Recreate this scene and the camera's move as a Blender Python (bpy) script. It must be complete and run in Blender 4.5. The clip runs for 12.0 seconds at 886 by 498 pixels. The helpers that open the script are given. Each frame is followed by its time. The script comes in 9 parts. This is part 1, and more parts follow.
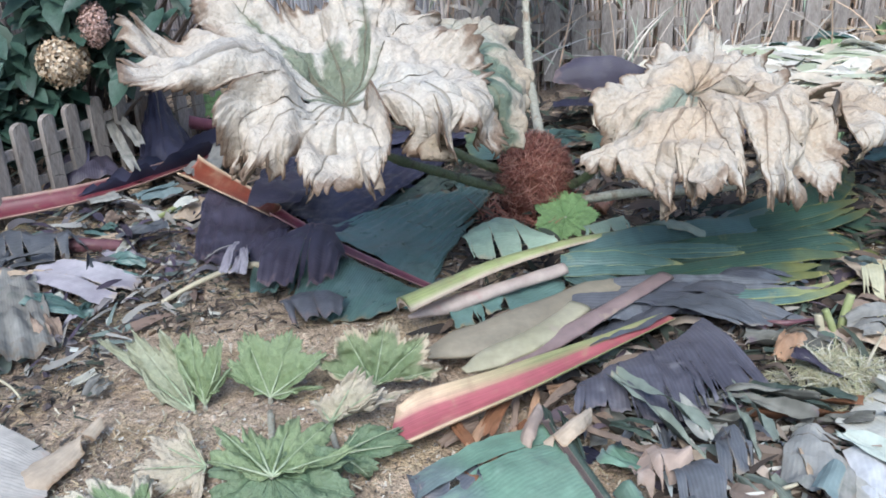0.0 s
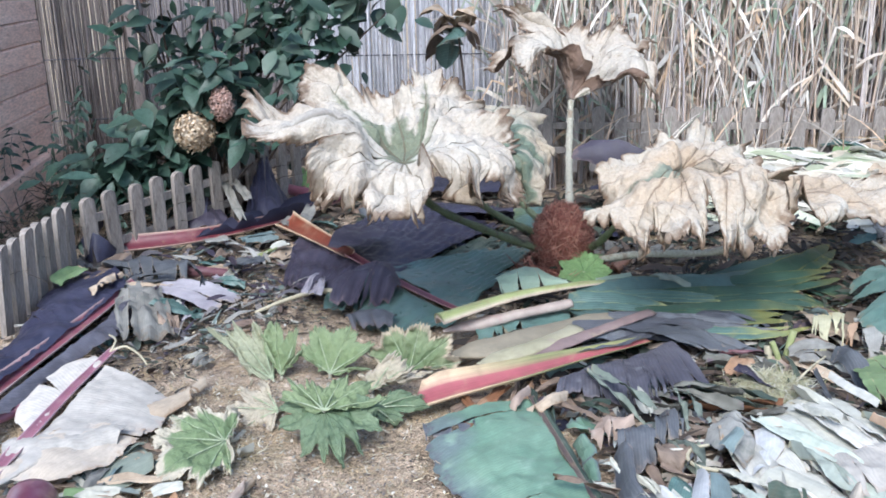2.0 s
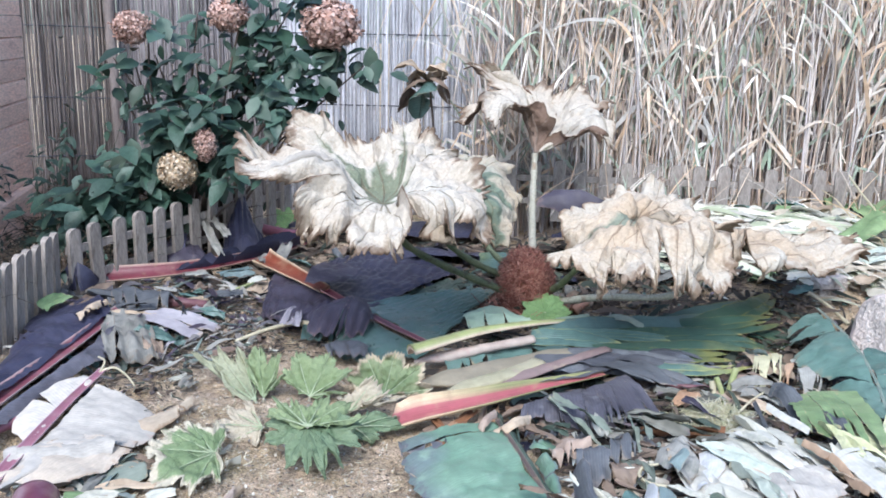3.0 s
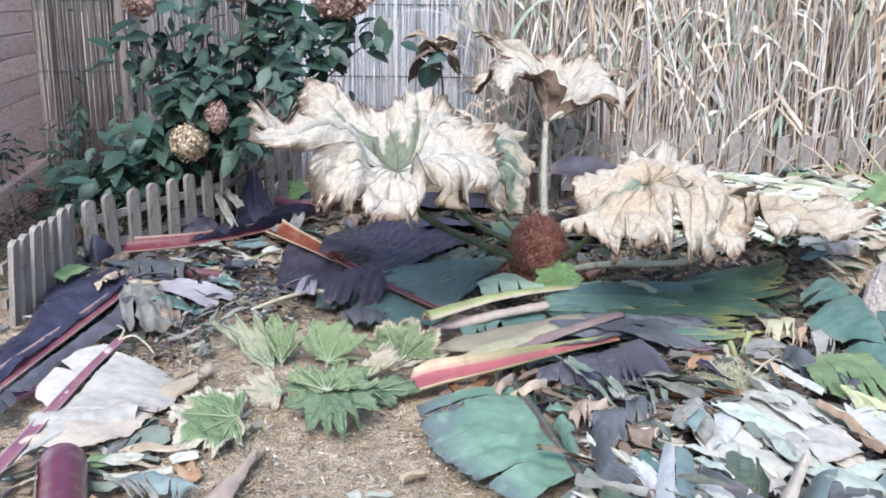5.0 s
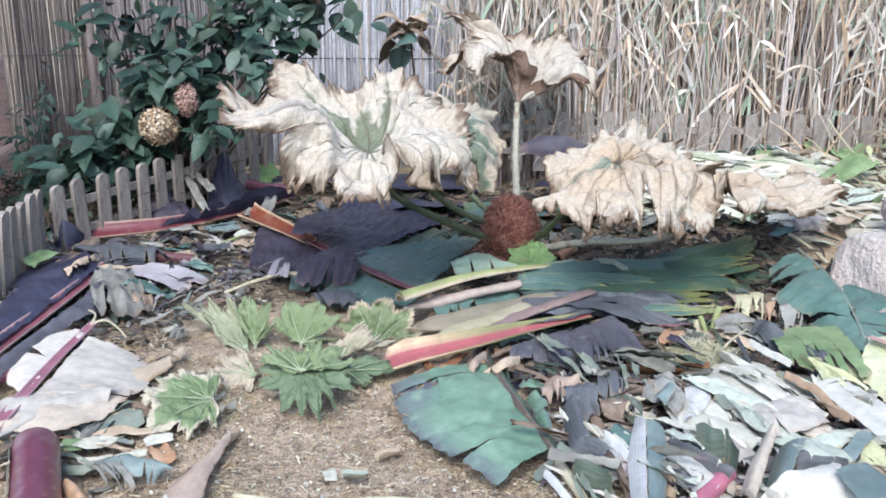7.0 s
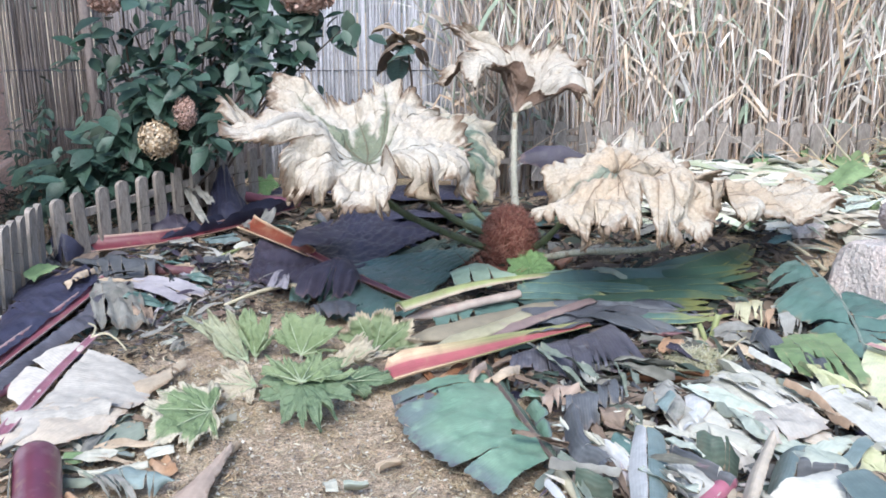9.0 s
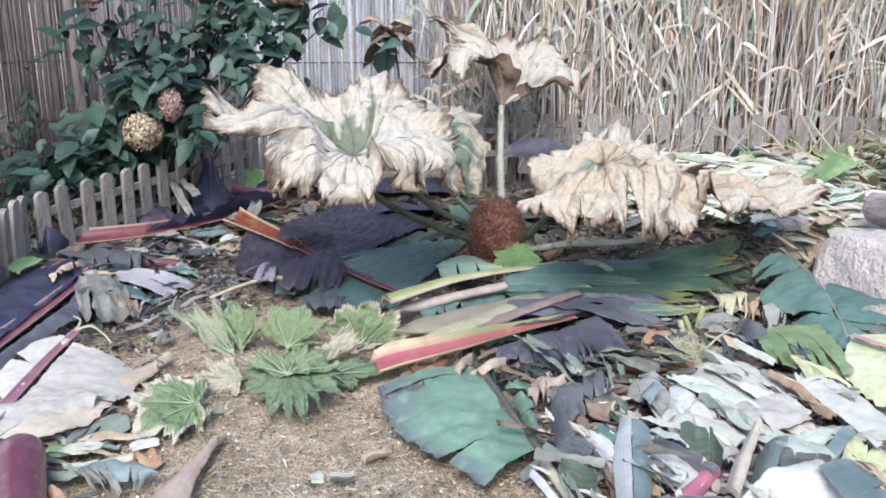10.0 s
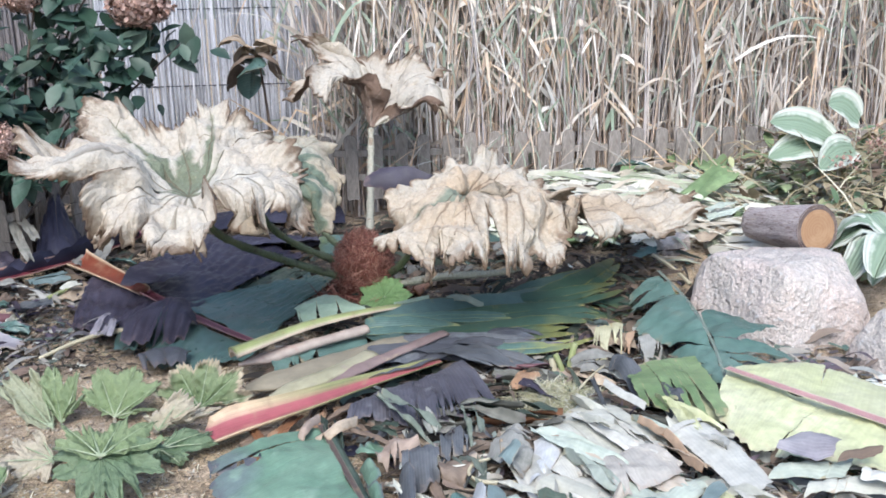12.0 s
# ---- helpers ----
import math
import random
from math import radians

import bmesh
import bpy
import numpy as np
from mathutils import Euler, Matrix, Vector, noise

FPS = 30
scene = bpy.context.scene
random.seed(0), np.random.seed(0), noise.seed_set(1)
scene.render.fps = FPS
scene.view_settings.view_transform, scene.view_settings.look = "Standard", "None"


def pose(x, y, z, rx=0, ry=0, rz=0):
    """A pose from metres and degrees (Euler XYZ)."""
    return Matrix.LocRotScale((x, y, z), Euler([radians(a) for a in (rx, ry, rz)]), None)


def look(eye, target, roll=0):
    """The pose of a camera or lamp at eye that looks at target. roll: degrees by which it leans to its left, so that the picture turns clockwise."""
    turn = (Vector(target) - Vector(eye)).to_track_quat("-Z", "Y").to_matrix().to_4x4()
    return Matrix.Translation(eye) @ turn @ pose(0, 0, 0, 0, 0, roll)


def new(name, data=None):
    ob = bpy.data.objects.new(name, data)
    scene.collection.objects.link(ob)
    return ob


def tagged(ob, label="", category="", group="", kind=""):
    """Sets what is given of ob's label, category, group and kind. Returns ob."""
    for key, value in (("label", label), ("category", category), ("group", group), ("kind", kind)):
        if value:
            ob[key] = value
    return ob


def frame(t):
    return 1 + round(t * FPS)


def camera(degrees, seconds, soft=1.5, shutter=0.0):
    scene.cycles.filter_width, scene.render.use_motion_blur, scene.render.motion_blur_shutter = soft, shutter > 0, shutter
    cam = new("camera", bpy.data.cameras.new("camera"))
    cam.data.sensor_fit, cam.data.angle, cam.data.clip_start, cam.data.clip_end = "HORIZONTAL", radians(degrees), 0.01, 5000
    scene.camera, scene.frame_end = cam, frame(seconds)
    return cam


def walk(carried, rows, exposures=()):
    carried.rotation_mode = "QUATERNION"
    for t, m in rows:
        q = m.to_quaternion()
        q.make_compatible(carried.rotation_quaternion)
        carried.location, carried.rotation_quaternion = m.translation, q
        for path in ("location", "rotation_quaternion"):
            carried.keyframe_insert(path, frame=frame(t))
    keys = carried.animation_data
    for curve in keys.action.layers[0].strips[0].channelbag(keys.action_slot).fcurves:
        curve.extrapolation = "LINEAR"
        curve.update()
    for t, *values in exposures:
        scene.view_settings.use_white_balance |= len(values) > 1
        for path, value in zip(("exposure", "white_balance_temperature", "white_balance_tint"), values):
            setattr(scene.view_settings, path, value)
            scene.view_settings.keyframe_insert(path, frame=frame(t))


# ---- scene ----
import itertools

cam = camera(51.7, 12.0, soft=1.75)
METRES, EYE, TILT, LEAN, TURN = 1.575, 1.215, -24.0, 2.5, 0.0
ROWS = [
    (0.0, 0.0, 0.0, 0.0, 0.0, 0.0, 0.0),
    (0.5, 0.0203, -0.103, -0.0222, -1.28, 2.01, -0.82),
    (1.0, 0.1019, -0.2097, -0.0657, 2.4, 5.34, -4.21),
    (1.5, 0.1678, -0.3242, -0.1109, 5.54, 4.12, -3.67),
    (2.0, 0.1278, -0.4279, -0.1681, 5.26, 6.6, -3.95),
    (2.5, 0.0949, -0.5405, -0.2183, 2.26, 8.12, -3.55),
    (3.0, 0.1004, -0.5769, -0.2263, 2.2, 10.12, -5.26),
    (5.0, 0.085, -0.5865, -0.2479, 2.69, 8.51, -4.85),
    (5.5, 0.0865, -0.5832, -0.2533, 2.09, 7.83, -4.31),
    (6.0, 0.0837, -0.5905, -0.254, 1.8, 8.07, -4.34),
    (6.5, 0.0846, -0.592, -0.2552, 1.66, 7.9, -4.17),
    (7.0, 0.0903, -0.5908, -0.2574, 1.21, 7.62, -3.87),
    (7.5, 0.0933, -0.5963, -0.2577, 0.17, 8.43, -3.52),
    (9.5, 0.0901, -0.5962, -0.2599, 1.42, 8.28, -3.38),
    (10.0, 0.0949, -0.5962, -0.261, 0.49, 7.91, -3.25),
    (10.5, 0.1106, -0.5667, -0.2549, 0.27, 5.43, -2.3),
    (11.0, 0.1603, -0.5069, -0.2047, -1.46, 6.8, -0.13),
    (11.5, 0.2104, -0.4533, -0.1713, -0.69, 8.35, -1.77),
    (12.0, 0.2301, -0.4423, -0.1648, -4.33, 8.6, 0.06),
]
walk(cam, [(t, pose(0, 0, EYE, TILT, LEAN, TURN) @ pose(METRES * x, METRES * y, METRES * z, 90 + pitch, roll, yaw)) for t, x, y, z, yaw, pitch, roll in ROWS],
     exposures=[(0, 0.8, 5900, 6), (1.0, 0.88, 5900, 7), (1.8, 0.95, 5900, 7), (3.1, 1.03, 5850, 7), (4.8, 1.01, 6000, 7), (7.5, 0.96, 6050, 7), (9.4, 1.01, 6050, 7), (10.4, 0.89, 6100, 7), (12, 0.86, 6100, 7)])

# ---- light ----
SUN_EL, SUN_AZ = 51.0, 188.0
world = bpy.data.worlds.new("overcast")
scene.world = world
world.use_nodes = True
sky = world.node_tree.nodes.new("ShaderNodeTexSky")
sky.sky_type, sky.sun_disc = "NISHITA", False
sky.sun_elevation, sky.sun_rotation = radians(SUN_EL), radians(SUN_AZ)
sky.air_density, sky.dust_density, sky.ozone_density = 1.0, 2.0, 1.5
background = world.node_tree.nodes["Background"]
background.inputs["Strength"].default_value = 0.15
world.node_tree.links.new(sky.outputs[0], background.inputs["Color"])
sun = new("sun", bpy.data.lights.new("sun", "SUN"))
sun.data.energy, sun.data.angle, sun.data.color = 1.6, radians(30), (1.0, 0.98, 0.95)
sun.matrix_world = look((-0.6, -4.0, 8.0), (0.3, 2.5, 0))

# ---- materials ----


class Graph:
    """A short way to write node materials."""

    def __init__(self, name, rough=0.7):
        self.mat = bpy.data.materials.new(name)
        self.mat.use_nodes = True
        self.tree = self.mat.node_tree
        self.bsdf = self.tree.nodes["Principled BSDF"]
        self.bsdf.inputs["Roughness"].default_value = rough
        self.coords = self.add("ShaderNodeTexCoord").outputs["Object"]

    def add(self, kind):
        return self.tree.nodes.new(kind)

    def put(self, socket, value):
        if isinstance(value, bpy.types.NodeSocket):
            self.tree.links.new(value, socket)
        elif isinstance(value, (tuple, list)) and len(value) == 3 and len(socket.default_value) == 4:
            socket.default_value = (*value, 1)
        else:
            socket.default_value = value

    def noise(self, scale, detail=4, where=None, stretch=None, distort=0.0, rough=0.55):
        n = self.add("ShaderNodeTexNoise")
        n.inputs["Scale"].default_value, n.inputs["Detail"].default_value = scale, detail
        n.inputs["Distortion"].default_value, n.inputs["Roughness"].default_value = distort, rough
        src = where or self.coords
        if stretch:
            m = self.add("ShaderNodeMapping")
            m.inputs["Scale"].default_value = stretch
            self.put(m.inputs["Vector"], src)
            src = m.outputs[0]
        self.put(n.inputs["Vector"], src)
        return n.outputs["Fac"]

    def ramp(self, value, low, high, a=0.0, b=1.0):
        n = self.add("ShaderNodeMapRange")
        for key, v in (("Value", value), ("From Min", low), ("From Max", high), ("To Min", a), ("To Max", b)):
            self.put(n.inputs[key], v)
        return n.outputs[0]

    def maths(self, kind, a, b=0.0):
        n = self.add("ShaderNodeMath")
        n.operation = kind
        self.put(n.inputs[0], a)
        self.put(n.inputs[1], b)
        return n.outputs[0]

    def mix(self, fac, a, b):
        n = self.add("ShaderNodeMix")
        n.data_type = "RGBA"
        self.put(n.inputs["Factor"], fac)
        self.put(n.inputs["A"], a)
        self.put(n.inputs["B"], b)
        return n.outputs["Result"]

    def attr(self, name):
        n = self.add("ShaderNodeAttribute")
        n.attribute_name = name
        return n.outputs["Fac"]

    def obj_random(self):
        return self.add("ShaderNodeObjectInfo").outputs["Random"]

    def island_random(self):
        return self.add("ShaderNodeNewGeometry").outputs["Random Per Island"]

    def shade(self, colour, value):
        n = self.add("ShaderNodeHueSaturation")
        self.put(n.inputs["Value"], value)
        self.put(n.inputs["Color"], colour)
        return n.outputs[0]

    def done(self, colour, bump=None, strength=0.3, distance=0.005, rough=None):
        self.put(self.bsdf.inputs["Base Color"], colour)
        if rough is not None:
            self.put(self.bsdf.inputs["Roughness"], rough)
        if bump is not None:
            b = self.add("ShaderNodeBump")
            b.inputs["Strength"].default_value, b.inputs["Distance"].default_value = strength, distance
            self.put(b.inputs["Height"], bump)
            self.put(self.bsdf.inputs["Normal"], b.outputs[0])
        return self.mat


def blade_material(name, a, b, edge, rough=0.45, veins=720.0, edge_at=0.93, tips=None, spot=None, gloss=0.28):
    """A banana blade: fine side veins along 'along', withered margin where 'across' nears 1."""
    g = Graph(name, rough)
    along, across = g.attr("along"), g.attr("across")
    big, fine = g.noise(5, 5), g.noise(38, 4)
    col = g.mix(g.ramp(big, 0.36, 0.64), a, b)
    lines = g.maths("SINE", g.maths("MULTIPLY", along, veins))
    wide = g.maths("SINE", g.maths("MULTIPLY", along, veins * 0.17))
    col = g.shade(col, g.ramp(lines, -1, 1, *((0.9, 1.08) if max(a) < 0.15 else (0.975, 1.02))))
    col = g.shade(col, g.ramp(wide, -1, 1, 0.985, 1.015))
    if tips:
        far = g.maths("ADD", across, g.maths("MULTIPLY", g.noise(3.5, 3), 0.9))
        col = g.mix(g.ramp(far, 1.12, 1.38), col, tips)
    worn = g.maths("ADD", across, g.maths("MULTIPLY", g.maths("SUBTRACT", fine, 0.5), 0.5))
    col = g.mix(g.ramp(worn, edge_at, edge_at + 0.1), col, edge)
    if spot:
        col = g.mix(g.ramp(g.noise(14, 6), 0.58, 0.7, 0, 0.75), col, spot)
    col = g.mix(g.ramp(g.noise(7, 6, distort=1.2), 0.62, 0.72, 0, 0.55), col, g.mix(0.5, edge, a))
    col = g.shade(col, g.ramp(fine, 0.3, 0.7, 0.85, 1.12))
    col = g.shade(col, g.ramp(g.obj_random(), 0, 1, 0.85, 1.15))
    g.bsdf.inputs["Specular IOR Level"].default_value = gloss
    col = g.shade(col, g.ramp(g.noise(2.2, 4), 0.35, 0.65, 0.86, 1.1))
    high = g.maths("ADD", g.maths("MULTIPLY", lines, 0.3), g.maths("MULTIPLY", fine, 2.4))
    high = g.maths("ADD", high, g.maths("MULTIPLY", g.noise(14, 4), 4.0))
    return g.done(col, high, 0.2, 0.004, g.ramp(fine, 0.3, 0.7, rough - 0.1, rough + 0.2))


def stalk_material(name, inside, outside, rim, rough=0.4, rim_far=None):
    """A leaf stalk: 'across' 0 in the channel, 1 on the pale rim, 2 on the back."""
    g = Graph(name, rough)
    across = g.attr("across")
    long = g.noise(1.0, 5, stretch=(14, 14, 14), distort=0.4)
    streak = g.noise(6, 5, where=g.add("ShaderNodeUVMap").outputs[0], stretch=(0.6, 18, 1))
    if rim_far:
        run = g.add("ShaderNodeSeparateXYZ")
        g.put(run.inputs[0], g.add("ShaderNodeUVMap").outputs[0])
        rim = g.mix(g.ramp(run.outputs[0], 0.12, 0.4), rim, rim_far)
    c = g.mix(g.ramp(across, 0.4, 0.92), inside, rim)
    c = g.mix(g.ramp(across, 1.1, 1.5), c, outside)
    c = g.shade(c, g.ramp(streak, 0.3, 0.7, 0.7, 1.25))
    c = g.mix(g.ramp(g.noise(30, 5), 0.58, 0.75, 0, 0.6), c, (0.3, 0.2, 0.12))
    c = g.mix(g.ramp(g.noise(11, 5), 0.5, 0.7, 0, 0.25), c, rim)
    c = g.shade(c, g.ramp(long, 0.3, 0.7, 0.85, 1.15))
    return g.done(c, streak, 0.25, 0.004)


def gunnera_material(name, pale, tan, green, brown, vein, green_reach, edge_at=0.82, rough=0.75, vein_amount=0.55, wide=1.0, cell=46.0, mottle=0.4, rim_amount=0.0, inward=False):
    """A palmate leaf that withers from the margin inwards; the green is left along the veins."""
    g = Graph(name, rough)
    rad, lx, ly = g.attr("rad"), g.attr("lobe_x"), g.attr("lobe_y")
    big, mid, fine = g.noise(4.5, 5), g.noise(16, 5), g.noise(90, 3)
    off = g.maths("ABSOLUTE", ly)
    sway = g.maths("MULTIPLY", g.maths("SUBTRACT", g.noise(6, 2), 0.5), 0.03)
    v1 = g.ramp(g.maths("ADD", off, g.maths("MULTIPLY", rad, 0.0025)), 0.0028 * wide, 0.006 * wide, 1, 0)
    lean = g.maths("ADD", g.maths("SUBTRACT", lx, g.maths("MULTIPLY", off, 0.8)), sway)
    saw = g.maths("FRACT", g.maths("ADD", g.maths("DIVIDE", lean, 0.085), g.ramp(ly, -0.0001, 0.0001, 0, 0.5)))
    v2 = g.ramp(g.maths("ABSOLUTE", g.maths("SUBTRACT", saw, 0.5)), 0.008 * wide, 0.034 * wide, 1, 0)
    v2 = g.maths("MULTIPLY", v2, g.ramp(off, 0.05, 0.16, 1.0, 0.35))
    v2 = g.maths("MULTIPLY", v2, g.ramp(g.noise(5, 3), 0.46, 0.6, 0.06, 0.85))
    cells = g.add("ShaderNodeTexVoronoi")
    cells.feature = "DISTANCE_TO_EDGE"
    cells.inputs["Scale"].default_value = cell
    g.put(cells.inputs["Vector"], g.coords)
    net = g.ramp(cells.outputs["Distance"], 0.0, 0.14, 1, 0)
    c = g.mix(g.ramp(big, 0.4, 0.62), pale, g.mix(0.55, pale, tan))
    worn = g.maths("ADD", rad, g.maths("MULTIPLY", g.maths("SUBTRACT", mid, 0.5), 0.9))
    c = g.mix(g.ramp(worn, 0.3, 0.95, *((0.8, 0) if inward else (0, 0.8))), c, tan)
    c = g.mix(g.ramp(g.noise(24, 6), 0.57, 0.7, 0, mottle), c, g.mix(0.5, tan, brown))
    reach = g.maths("ADD", rad, g.maths("MULTIPLY", g.maths("SUBTRACT", mid, 0.5), 0.7))
    reach = g.maths("ADD", reach, g.maths("MULTIPLY", off, 8.0))
    reach = g.maths("SUBTRACT", reach, g.maths("MULTIPLY", v2, 0.35))
    reach = g.maths("SUBTRACT", reach, g.attr("fresh"))
    c = g.mix(g.ramp(reach, green_reach - 0.08, green_reach + 0.1, 0.85, 0), c, green)
    margin = g.maths("ADD", rad, g.maths("MULTIPLY", g.maths("SUBTRACT", fine, 0.5), 0.06))
    margin = g.maths("ADD", margin, g.maths("MULTIPLY", g.maths("SUBTRACT", mid, 0.5), 0.5))
    c = g.mix(g.ramp(margin, edge_at + 0.1, edge_at + 0.18, 0, 0.85), c, brown)
    rim = g.maths("ADD", rad, g.maths("MULTIPLY", g.maths("SUBTRACT", g.noise(40, 3), 0.5), 0.1))
    c = g.mix(g.ramp(rim, 0.955, 0.985, 0, rim_amount), c, g.mix(0.4, brown, (0.09, 0.05, 0.03)))
    c = g.mix(g.ramp(g.noise(62, 4), 0.6, 0.68, 0, mottle), c, g.mix(0.35, tan, brown))
    lines = g.maths("MAXIMUM", v1, g.maths("MULTIPLY", v2, 0.8))
    c = g.mix(g.maths("MULTIPLY", lines, vein_amount), c, vein)
    c = g.shade(c, g.ramp(net, 0, 1, 1.0, 0.94))
    c = g.shade(c, g.ramp(fine, 0.3, 0.7, 0.88, 1.1))
    high = g.maths("ADD", g.maths("MULTIPLY", mid, 0.9), g.maths("MULTIPLY", lines, -0.18))
    high = g.maths("ADD", high, g.maths("MULTIPLY", fine, 0.2))
    high = g.maths("ADD", high, g.maths("MULTIPLY", net, -0.05))
    high = g.maths("ADD", high, g.maths("MULTIPLY", g.noise(34, 4), 0.7))
    return g.done(c, high, 0.95, 0.014)


def rough_material(name, a, b, c=None, scale=8.0, fine=60.0, rough=0.85, bump=0.5, depth=0.01, stretch=None, vary=0.2, island=0.0):
    """Two or three tones by noise, with grain: wood, stone, bark, stems, scraps."""
    g = Graph(name, rough)
    n1, n2 = g.noise(scale, 5, stretch=stretch), g.noise(fine, 4, stretch=stretch)
    col = g.mix(g.ramp(n1, 0.35, 0.65), a, b)
    if c:
        col = g.mix(g.ramp(g.noise(scale * 2.3, 6, stretch=stretch, distort=0.6), 0.55, 0.68), col, c)
    col = g.shade(col, g.ramp(n2, 0.3, 0.7, 0.75, 1.2))
    if vary:
        col = g.shade(col, g.ramp(g.obj_random(), 0, 1, 1 - vary, 1 + vary))
    if island:
        col = g.shade(col, g.ramp(g.island_random(), 0, 1, 1 - island, 1 + island))
    return g.done(col, g.maths("ADD", n1, g.maths("MULTIPLY", n2, 0.6)), bump, depth)


def island_material(name, colours, rough=0.8, gloss=0.3):
    """Each loose piece of the mesh takes one of the colours."""
    g = Graph(name, rough)
    ramp = g.add("ShaderNodeValToRGB")
    ramp.color_ramp.interpolation = "CONSTANT"
    while len(ramp.color_ramp.elements) < len(colours):
        ramp.color_ramp.elements.new(0.5)
    for i, c in enumerate(colours):
        ramp.color_ramp.elements[i].position = i / len(colours)
        ramp.color_ramp.elements[i].color = (*c, 1)
    r = g.island_random()
    g.put(ramp.inputs[0], r)
    col = g.shade(ramp.outputs[0], g.ramp(g.maths("FRACT", g.maths("MULTIPLY", r, 37.0)), 0, 1, 0.65, 1.25))
    n = g.noise(25, 4)
    col = g.shade(col, g.ramp(n, 0.3, 0.7, 0.85, 1.12))
    g.bsdf.inputs["Specular IOR Level"].default_value = gloss
    return g.done(col, n, 0.2, 0.004)


CREAM, TAN, BROWN = (0.72, 0.63, 0.5), (0.55, 0.41, 0.28), (0.26, 0.15, 0.08)
M = {}
M["teal"] = blade_material("teal_blade", (0.075, 0.135, 0.118), (0.115, 0.185, 0.165), (0.2, 0.16, 0.1), 0.34, spot=(0.14, 0.2, 0.18), gloss=0.5)
M["seagreen"] = blade_material("seagreen_blade", (0.085, 0.15, 0.125), (0.13, 0.2, 0.17), (0.2, 0.17, 0.12), 0.42, spot=(0.16, 0.23, 0.2))
M["cream"] = blade_material("cream_blade", (0.56, 0.5, 0.42), (0.64, 0.6, 0.53), (0.46, 0.34, 0.25), 0.65, veins=540, spot=(0.54, 0.42, 0.34))
M["darkgreen"] = blade_material("dark_green_blade", (0.05, 0.07, 0.055), (0.1, 0.13, 0.1), (0.22, 0.17, 0.12), 0.5, spot=(0.16, 0.17, 0.13))
M["jade"] = blade_material("jade_blade", (0.14, 0.235, 0.165), (0.2, 0.3, 0.215), (0.11, 0.11, 0.12), 0.42, tips=(0.15, 0.19, 0.18), spot=(0.24, 0.33, 0.25))
M["bluegreen"] = blade_material("bluegreen_blade", (0.06, 0.1, 0.092), (0.08, 0.13, 0.12), (0.22, 0.19, 0.07), 0.38, tips=(0.07, 0.1, 0.06), gloss=0.45)
M["darkteal"] = blade_material("dark_teal_blade", (0.045, 0.085, 0.07), (0.06, 0.1, 0.085), (0.2, 0.18, 0.08), 0.42, tips=(0.09, 0.11, 0.05), gloss=0.4)
M["yellowtip"] = blade_material("yellow_tipped_blade", (0.05, 0.09, 0.065), (0.04, 0.078, 0.052), (0.36, 0.28, 0.11), 0.42, edge_at=0.95, tips=(0.14, 0.145, 0.05))
M["tealyellow"] = blade_material("teal_blade_yellow_end", (0.06, 0.11, 0.1), (0.09, 0.15, 0.13), (0.4, 0.36, 0.16), 0.4, tips=(0.24, 0.25, 0.09), gloss=0.45)
M["purple"] = blade_material("purple_blade", (0.042, 0.034, 0.05), (0.075, 0.066, 0.092), (0.14, 0.1, 0.1), 0.4, veins=720)
M["indigo"] = blade_material("indigo_blade", (0.027, 0.027, 0.05), (0.05, 0.05, 0.083), (0.05, 0.04, 0.05), 0.4, veins=720)
M["pale"] = blade_material("pale_blade", (0.47, 0.46, 0.395), (0.59, 0.57, 0.49), (0.42, 0.35, 0.27), 0.6, veins=540, spot=(0.5, 0.47, 0.4))
M["mint"] = blade_material("mint_blade", (0.43, 0.47, 0.4), (0.53, 0.56, 0.485), (0.42, 0.38, 0.26), 0.6, veins=540, spot=(0.5, 0.52, 0.42))
M["cream"] = blade_material("cream_blade", (0.47, 0.39, 0.31), (0.55, 0.47, 0.38), (0.36, 0.27, 0.2), 0.6, veins=540, spot=(0.5, 0.45, 0.4))
M["bleached"] = blade_material("bleached_mint_blade", (0.4, 0.475, 0.41), (0.47, 0.54, 0.465), (0.42, 0.37, 0.29), 0.6, veins=540, spot=(0.5, 0.5, 0.44))
M["heather"] = blade_material("heather_blade", (0.07, 0.066, 0.082), (0.13, 0.125, 0.148), (0.16, 0.135, 0.14), 0.42, veins=520, spot=(0.19, 0.185, 0.2))
M["lime"] = blade_material("lime_blade", (0.53, 0.535, 0.31), (0.61, 0.6, 0.4), (0.5, 0.45, 0.3), 0.55, veins=480, spot=(0.64, 0.63, 0.43))
M["leafgreen"] = blade_material("green_blade", (0.16, 0.24, 0.11), (0.26, 0.34, 0.17), (0.38, 0.34, 0.2), 0.5, spot=(0.3, 0.42, 0.2))
M["lilac"] = blade_material("lilac_blade", (0.3, 0.27, 0.3), (0.42, 0.39, 0.41), (0.36, 0.3, 0.25), 0.6, veins=660)
M["greyblue"] = blade_material("greyblue_blade", (0.14, 0.19, 0.19), (0.22, 0.27, 0.26), (0.3, 0.26, 0.2), 0.5, veins=660, spot=(0.26, 0.33, 0.33))
M["slate"] = blade_material("slate_blade", (0.07, 0.075, 0.085), (0.12, 0.125, 0.135), (0.2, 0.17, 0.14), 0.5, veins=660)
M["driedtan"] = blade_material("dried_tan_blade", (0.42, 0.32, 0.23), (0.55, 0.45, 0.34), (0.3, 0.2, 0.12), 0.7, veins=600, spot=(0.3, 0.22, 0.15))
